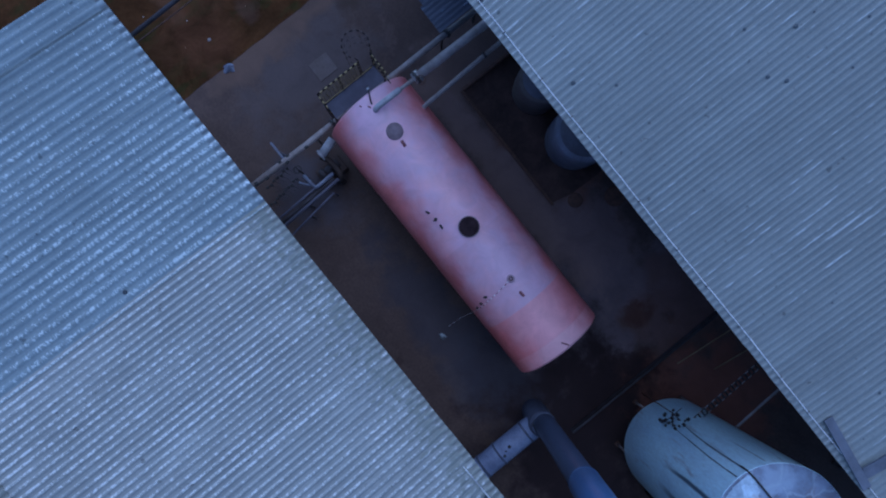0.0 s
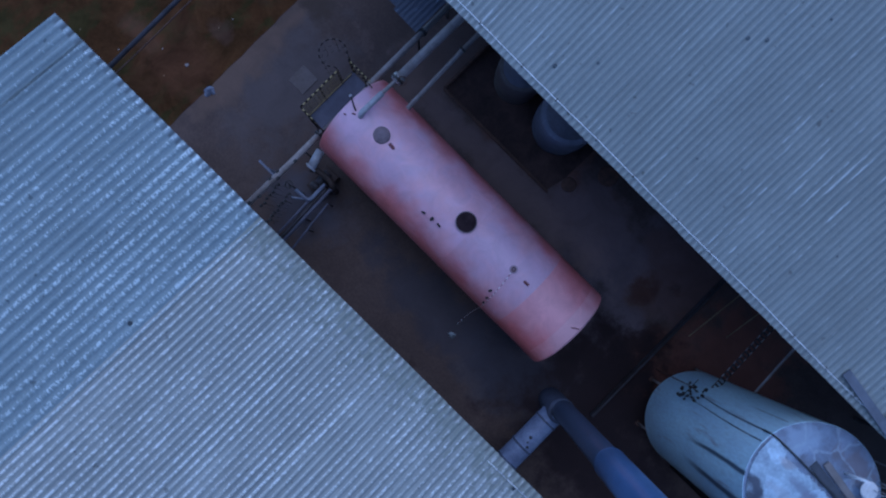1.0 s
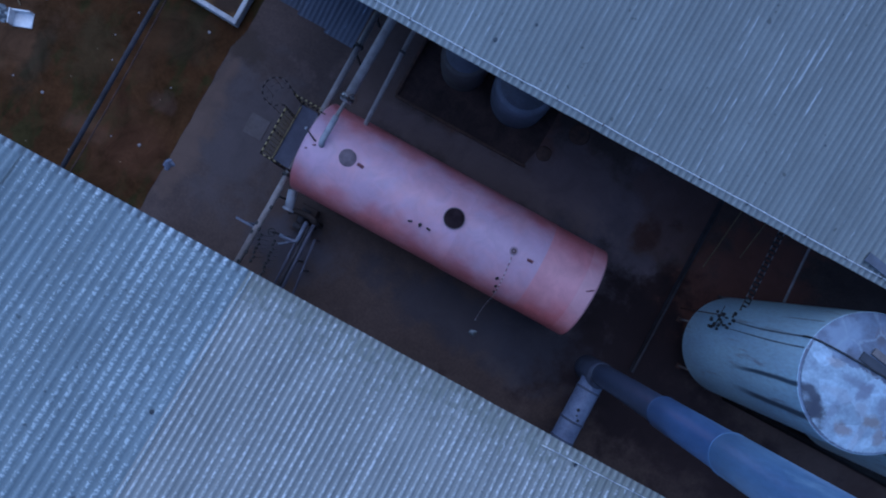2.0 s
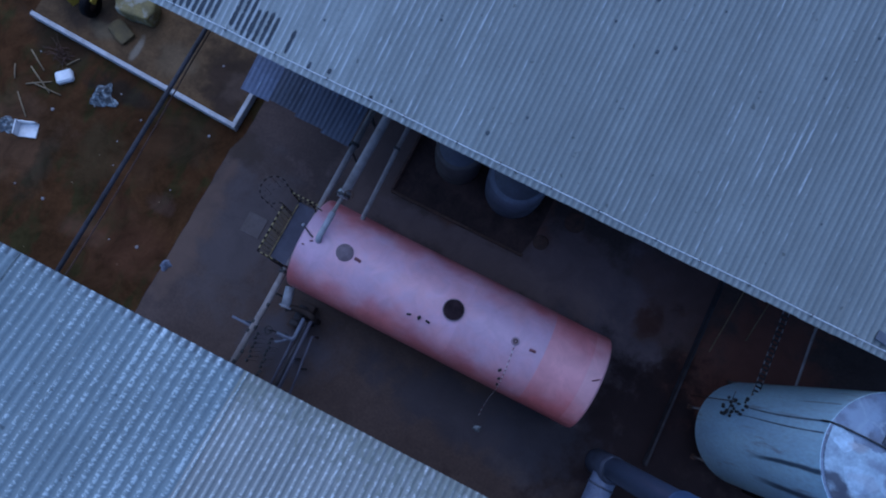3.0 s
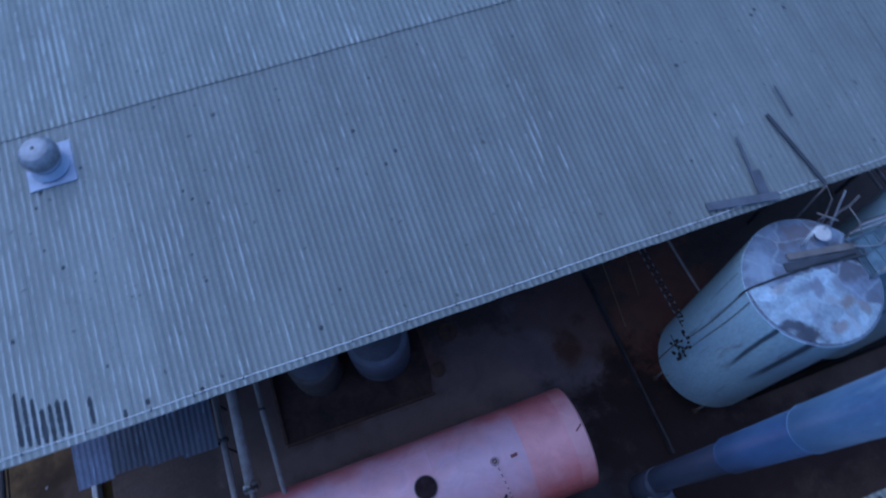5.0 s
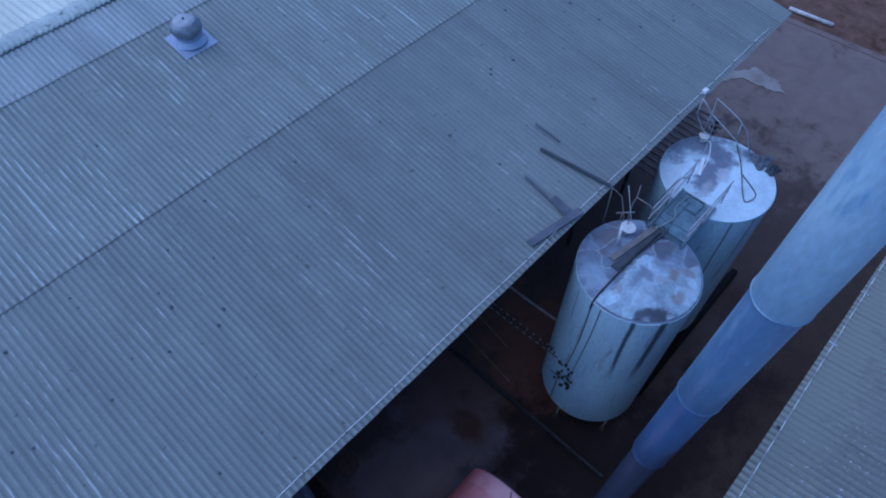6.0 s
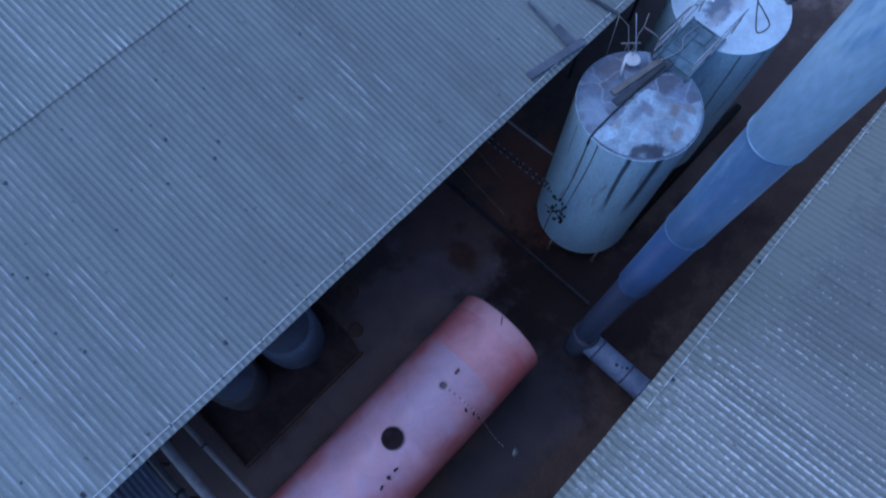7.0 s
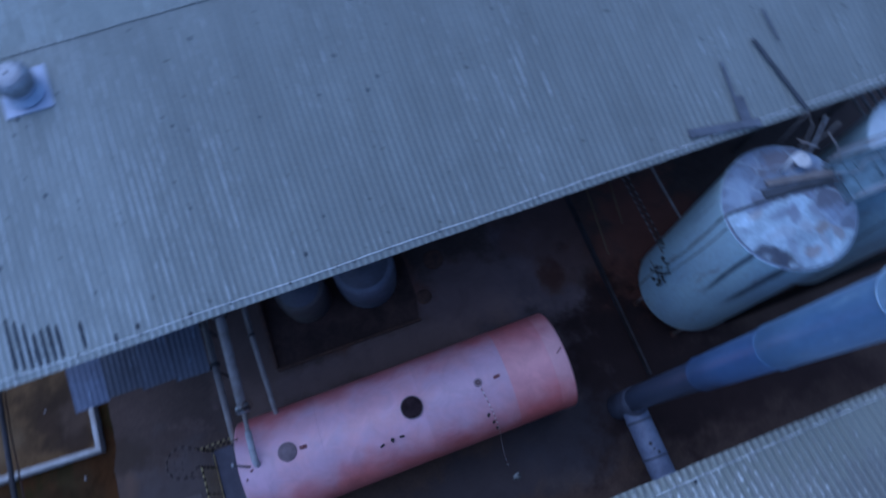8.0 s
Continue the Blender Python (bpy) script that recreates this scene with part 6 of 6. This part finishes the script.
for x0, y0, w_, d_ in ((0.45, 0.05, 0.2, 0.24), (-0.5, 0.2, 0.14, 0.16), (-0.05, -0.12, 0.26, 0.22), (0.15, 0.22, 0.3, 0.12)):
    part("frame", Shape().tube([(x0 - w_, y0 - d_, 0.06), (x0 + w_, y0 - d_, 0.06), (x0 + w_, y0 + d_, 0.06), (x0 - w_, y0 + d_, 0.06)], 0.012, 6, closed=True), M_WALKWAY, cat)
for y in (-0.43, 0.45):
    for x in (-0.8, 0.0, 0.95):
        part("rail_post", Shape().tube([(x, y, 0.03), (x, y, 0.72)], 0.012, 8), M_PIPE, cat)
    for z in (0.38, 0.72):
        part("guard_rail", Shape().tube([(-0.85, y, z), (1.05, y, z + 0.02)], 0.014, 8), M_STUB, cat)
    part("brace", Shape().tube([(0.0, y, 0.05), (0.95, y, 0.7)], 0.01, 8), M_STUB, cat)

def loose_hose(points, r, m, label):
    pts = []
    p = [Vector(q) for q in points]
    for i in range(len(p) - 1):
        a, b, c, d = p[max(i - 1, 0)], p[i], p[i + 1], p[min(i + 2, len(p) - 1)]
        for k in range(6):
            t = k / 6
            pts.append(0.5 * ((2 * b) + (c - a) * t + (2 * a - 5 * b + 4 * c - d) * t * t + (3 * b - a - 3 * c + d) * t ** 3))
    pts.append(p[-1])
    solo("hose", Shape().tube(pts, r, 7), m, label, "hose", group="hoses")


def bent_rod(points, r, m, label):
    solo("rod", Shape().tube(points, r, 7), m, label, "rod", group="bent rods on the tanks")


TOP = Z1 + 0.03
WH = "thin pale hose looping over the tank top"
ROD = "pale bent rod standing kinked over the tank top"
bent_rod([(12.75, 2.14, 7.5), (12.75, 2.13, 7.01), (12.72, 1.86, 6.72), (12.66, 1.58, TOP + 0.08), (12.1, 1.4, TOP + 0.06)], 0.013, M_STUB, ROD)
bent_rod([(12.75, 2.14, 7.5), (12.8, 1.92, 7.28), (12.86, 1.68, 6.88), (12.72, 1.6, TOP + 0.02)], 0.013, M_STUB, ROD)
bent_rod([(12.7, 1.81, TOP), (12.74, 1.81, 7.38), (12.75, 1.84, 7.69), (12.75, 1.5, 7.59), (12.8, 1.19, 7.43), (12.9, 0.93, 7.15), (13.05, 0.62, TOP)], 0.014, M_STUB, ROD)
bent_rod([(12.75, 1.83, 7.24), (12.75, 1.56, 7.12), (12.75, 1.25, 6.99), (12.78, 0.99, 6.84), (12.85, 0.79, 6.55), (12.44, 0.54, TOP + 0.07)], 0.014, M_STUB, ROD)
bent_rod([(12.75, 1.08, 7.36), (12.75, 1.03, 6.88)], 0.011, M_STUB, ROD)
bent_rod([(12.75, 1.83, 7.24), (12.78, 1.72, 6.9), (12.72, 1.7, TOP)], 0.014, M_PIPE, ROD)
solo("slat", Shape().box((-0.3, -0.035, 0), (0.3, 0.035, 0.02), edge=0.005, m=Matrix.Rotation(radians(20), 4, "Z")), M_PLASTIC, "short white slat lying on the tank top", "slat", (11.85, 1.28, TOP + 0.08))
solo("junction_box", Shape().box((-0.07, -0.06, 0), (0.07, 0.06, 0.12), edge=0.015), M_PLASTIC, "small white box fixed at the roof edge", "box", (13.3, EAVE_N + 0.08, ROOF_N + 0.045))
loose_hose([(13.1, 1.02, TOP + 0.06), (12.75, 0.75, TOP + 0.06), (12.36, 0.5, TOP + 0.09), (11.85, 0.2, TOP + 0.09), (11.6, 0.0, TOP + 0.07), (11.75, -0.1, TOP + 0.06), (11.98, -0.08, TOP + 0.06), (12.15, 0.2, TOP + 0.09), (12.3, 0.48, TOP + 0.09)], 0.013, M_STEEL,
           "thin grey hose looping over the tank top")
loose_hose([(12.6, 1.7, TOP + 0.06), (12.35, 1.45, TOP + 0.4), (12.0, 1.25, TOP + 0.25), (11.75, 1.2, TOP + 0.08)], 0.01, M_PLASTIC, WH)
BROWN_ROD = "thin brown bent rod rising beside the tank top"
bent_rod([(9.12, 2.13, 5.9), (9.1, 2.11, 6.2), (9.1, 2.16, 7.36), (9.1, 1.89, 7.27), (9.12, 1.7, 6.7), (9.13, 1.66, TOP)], 0.011, M_PIPE, BROWN_ROD)
bent_rod([(9.1, 1.84, 7.69), (9.1, 1.54, 6.85), (9.0, 1.55, TOP)], 0.011, M_STUB, BROWN_ROD)
bent_rod([(9.1, 1.6, 7.89), (9.1, 1.58, 7.54), (9.1, 1.62, 7.27), (9.15, 1.6, TOP)], 0.011, M_PIPE, BROWN_ROD)
bent_rod([(9.1, 1.6, 7.52), (9.15, 1.28, 7.46), (9.35, 1.1, 7.1), (9.45, 1.1, TOP + 0.1)], 0.01, M_PIPE, BROWN_ROD)
solo("cross_bar", Shape().tube([(9.1, 1.89, TOP + 0.3), (9.4, 1.6, TOP + 0.3)], 0.018, 8).tube([(9.2, 1.79, TOP + 0.02), (9.2, 1.79, TOP + 0.3)], 0.014, 6), M_PIPE, "short grey cross bar on a stub", "bar")
loose_hose([(9.5, 1.3, TOP + 0.05), (9.75, 1.38, TOP + 0.35), (10.2, 1.4, TOP + 0.3), (10.8, 1.36, TOP + 0.42), (11.3, 1.3, TOP + 0.1)], 0.016, M_STEEL, "dark hose slung along the catwalk rail")
loose_hose([(9.4, 1.15, TOP + 0.06), (9.6, 1.0, TOP + 0.16), (10.0, 0.9, TOP + 0.14), (10.3, 1.05, TOP + 0.14), (10.8, 1.0, TOP + 0.14)], 0.014, M_GALV, "thin pale hose lying on the catwalk")
solo("membrane_rag", rag(0.34, 23, 0.12, 5), M_BOARD, "torn dark membrane rag curling off the tank's rim", "rag", (13.02, 0.35, TOP + 0.02))
solo("membrane_rag", rag(0.24, 29, 0.14, 4), M_DARK_BOARD, "torn dark membrane rag curling off the tank's rim", "rag", (13.0, -0.02, TOP + 0.01))
nozz = thing("roof_nozzle", (12.66, 1.72, TOP), "short white nozzle on the tank top", "nozzle")
part("pipe_stub", Shape().tube([(0, 0, 0), (0, 0, 0.2)], 0.08, 14), M_WHITE, nozz)
part("flange", Shape().lathe([(0.08, 0.18), (0.13, 0.185), (0.13, 0.22), (0.001, 0.22)], (0, 0, 0), "z", 20), M_WHITE, nozz)
# barred rack under the eave past the tanks
rack = thing("pipe_rack", (0, 0, 0), "rack of dark parallel pipes under the shed eave", "rack")
for k in range(14):
    part("rack_pipe", Shape().tube([(12.2 + 0.235 * k, 1.95, 5.0), (12.2 + 0.235 * k, 6.0, 5.0)], 0.04, 8), M_PIPE, rack)
for y in (2.2, 4.2):
    part("rack_beam", Shape().box((12.1, y - 0.04, 4.85), (15.4, y + 0.04, 4.95)), M_STEEL, rack)
for x in (12.15, 15.35):
    part("rack_post", Shape().box((x - 0.05, 4.15, 0.03), (x + 0.05, 4.25, 4.85)), M_STEEL, rack)
    part("rack_post", Shape().box((x - 0.05, 2.15, 0.03), (x + 0.05, 2.25, 4.85)), M_STEEL, rack)


# ---- turbine ventilators on the north roof ----
def ventilator(x, y):
    z = ROOF_N + SLOPE * (y - EAVE_N)
    t = thing("roof_ventilator", (x, y, z), "grey spinning-ball roof ventilator on a blue sheet base", "ventilator", "roof ventilators")
    tilt = Matrix.Rotation(TILT, 4, "X")
    t.scale = (0.8, 0.8, 0.8)
    part("base_plate", Shape().box((-0.54, -0.54, 0.03), (0.54, 0.54, 0.06), m=tilt, edge=0.005).lathe([(0.46, 0.05), (0.4, 0.12), (0.35, 0.2)], (0, 0, 0), "z", 32), M_BLUE, t, "blue painted sheet base")
    part("throat", Shape().lathe([(0.36, 0.05), (0.33, 0.14), (0.33, 0.3)], (0, 0, 0), "z", 32), M_BLUE, t)
    head = [(0.33, 0.28), (0.40, 0.36), (0.44, 0.47), (0.43, 0.58), (0.37, 0.68), (0.30, 0.72)]
    h = part("head", Shape().lathe(head, (0, 0, 0), "z", 144, ribs=24, rib=0.012), M_VANE, t)
    part("top_disc", Shape().lathe([(0.31, 0.715), (0.3, 0.735), (0.12, 0.76), (0.001, 0.765)], (0, 0, 0), "z", 36), M_STUB, h)
    part("spindle", Shape().tube([(0, 0, 0.76), (0, 0, 0.8)], 0.03, 10), M_TAR, h)
    return t


ventilator(-4.74, 7.32)
ventilator(5.05, 11.38)


# ---- what lies on the roofs ----
def roof_point(x, y, up=0.0):
    return Vector((x, y, ROOF_N + SLOPE * (y - EAVE_N) + up))


def board(name, a, b, width, label, m=M_DEBRIS, thick=0.03, group="boards on the roof"):
    a, b = roof_point(*a, 0.055), roof_point(*b, 0.055)
    d = b - a
    side = Vector((-d.y, d.x, 0)).normalized() * width / 2
    s = Shape()
    s.v = [a - side, a + side, b + side, b - side]
    s.v += [p + Vector((0, 0, thick)) for p in s.v]
    for q in ((3, 2, 1, 0), (4, 5, 6, 7), (0, 1, 5, 4), (1, 2, 6, 5), (2, 3, 7, 6), (3, 0, 4, 7)):
        s.face(list(q))
    solo(name, s, m, label, "board", group=group)


board("board", (6.75, 2.56), (8.2, 2.33), 0.17, "dark weathered board lying along the roof edge", M_BOARD)
board("board", (7.99, 3.7), (7.88, 2.48), 0.05, "thin dark batten lying up the roof slope", M_BOARD)
board("board", (8.82, 3.95), (9.22, 2.25), 0.075, "dark batten lying up the roof slope", M_DARK_BOARD)
board("board", (9.29, 4.48), (9.31, 3.77), 0.03, "thin dark batten lying up the roof slope", M_BOARD)
board("board", (8.0, 2.95), (7.95, 2.4), 0.22, "dark stained scrap of sheet by the roof edge", M_BOARD, 0.012)

# black moss in the valleys near the west end
moss = Shape()
rng = random.Random(3)
# clumps of neighbouring valleys: from x, to x, from the eave, up to, share filled
CLUMPS = [(-8.15, -6.8, 0.1, 0.75, 0.95), (-7.5, -6.7, 0.45, 0.95, 0.7), (-6.75, -6.4, 0.12, 0.9, 0.9), (-6.15, -5.25, 0.14, 0.72, 1.0),
          (-6.15, -5.7, 0.5, 1.15, 0.9), (-8.15, -6.2, 0.9, 1.9, 0.35), (-6.9, -6.6, 1.2, 1.8, 0.6), (-4.95, -4.8, 0.22, 0.66, 1.0),
          (-4.38, -4.25, 0.15, 0.48, 1.0), (-3.98, -3.85, 0.16, 0.3, 1.0), (-3.17, -3.04, 0.14, 0.24, 1.0), (-7.4, -5.2, 1.8, 2.9, 0.12)]
for x0, x1, lo, up, share in CLUMPS:
    for v in range(math.ceil((x0 + 8.2) / PITCH_N - 0.5), math.floor((x1 + 8.2) / PITCH_N - 0.5) + 1):
        if rng.random() > share:
            continue
        x = -8.2 + PITCH_N * (v + 0.5)
        y = EAVE_N + lo + rng.uniform(-0.06, 0.1)
        ln = max(0.1, EAVE_N + up - y + rng.uniform(-0.2, 0.12))
        w = rng.uniform(0.03, 0.041)
        n = 12
        base = len(moss.v)
        for i in range(n + 1):
            t = i / n
            h = w * math.sqrt(max(0.06, 1 - (2 * t - 1) ** 10)) * rng.uniform(0.72, 1.15)
            for dx in (-h, 0, h):
                lump = 0.02 * math.cos(2 * math.pi * (x + dx + 8.2) / PITCH_N)
                moss.v.append(roof_point(x + dx, y + ln * t, lump + 0.016 + (0.006 if dx == 0 else 0)))
        for i in range(n):
            for j in (0, 1):
                o = base + 3 * i + j
                moss.face([o, o + 1, o + 4, o + 3], 0, True)
solo("moss", moss, M_MOSS, "black moss streaks in the roof's valleys by the eave", "moss", kind="stuff")
# scattered dark specks
rng = random.Random(21)
for k in range(150):
    x, y = rng.uniform(-6, 15), EAVE_N + 10 * rng.random() ** 0.6
    x = -8.2 + PITCH_N * (round((x + 8.2) / PITCH_N) + 0.5)
    solo("moss_clump", crumple(rng.choice((0.014, 0.018, 0.022, 0.028, 0.04)), 60 + k, 0.5), M_SPECK, "small dark moss clump on the roof", "moss", tuple(roof_point(x, y, 0.0)), "moss clumps")
for x, y in ((-2.8, -5.6), (3.9, -3.1), (6.63, -2.95)):
    solo("moss_clump", crumple(0.04, int(x * 10) + 90, 0.5), M_MOSS, "small dark moss clump on the roof", "moss", (x, y, ROOF_S + SLOPE * (EAVE_S - y) + 0.0), "moss clumps")
# short metal straps on the south roof's edge
for x, y in ((8.74, -2.93), (10.19, -2.91), (13.2, -2.92)):
    solo("eave_strap", Shape().box((-0.018, -0.075, 0), (0.018, 0.075, 0.012)), M_STUB, "short pale metal strap over the roof edge", "strap", (x, y, ROOF_S + 0.05), "roof edge straps")

# ---- ground far east ----
ob = solo("white_pole", Shape().tube([(0, 0, 0), (0.18, -2.0, 0)], 0.09, 10), M_WHITE, "white pole lying on the ground", "pole", (29.61, 4.83, 0.1))
solo("ground_strip", Shape().box((-0.05, -9, 0), (0.05, 7, 0.03), m=Matrix.Rotation(radians(4.0), 4, "Z")), M_STRIP, "pale concrete edging strip across the ground", "edging", (28.9, 2.6, 0.02), kind="structure")
solo("sheet_scrap", sheet_patch([(23.0, 4.7), (23.9, 4.1), (24.0, 3.0), (24.2, 2.3), (24.75, 2.9), (24.85, 3.9), (24.1, 4.5)], 0.06, 0.03, 0.08, 5, 31), M_SLAB_FAINT, "pale crumpled sheet lying on the ground", "scrap")
solo("ground_pipe", Shape().tube([(9.2, -0.53, 0.13), (15.0, -0.48, 0.13)], 0.115, 14), M_BLACK, "thick black pipe lying on the yard slab", "pipe")
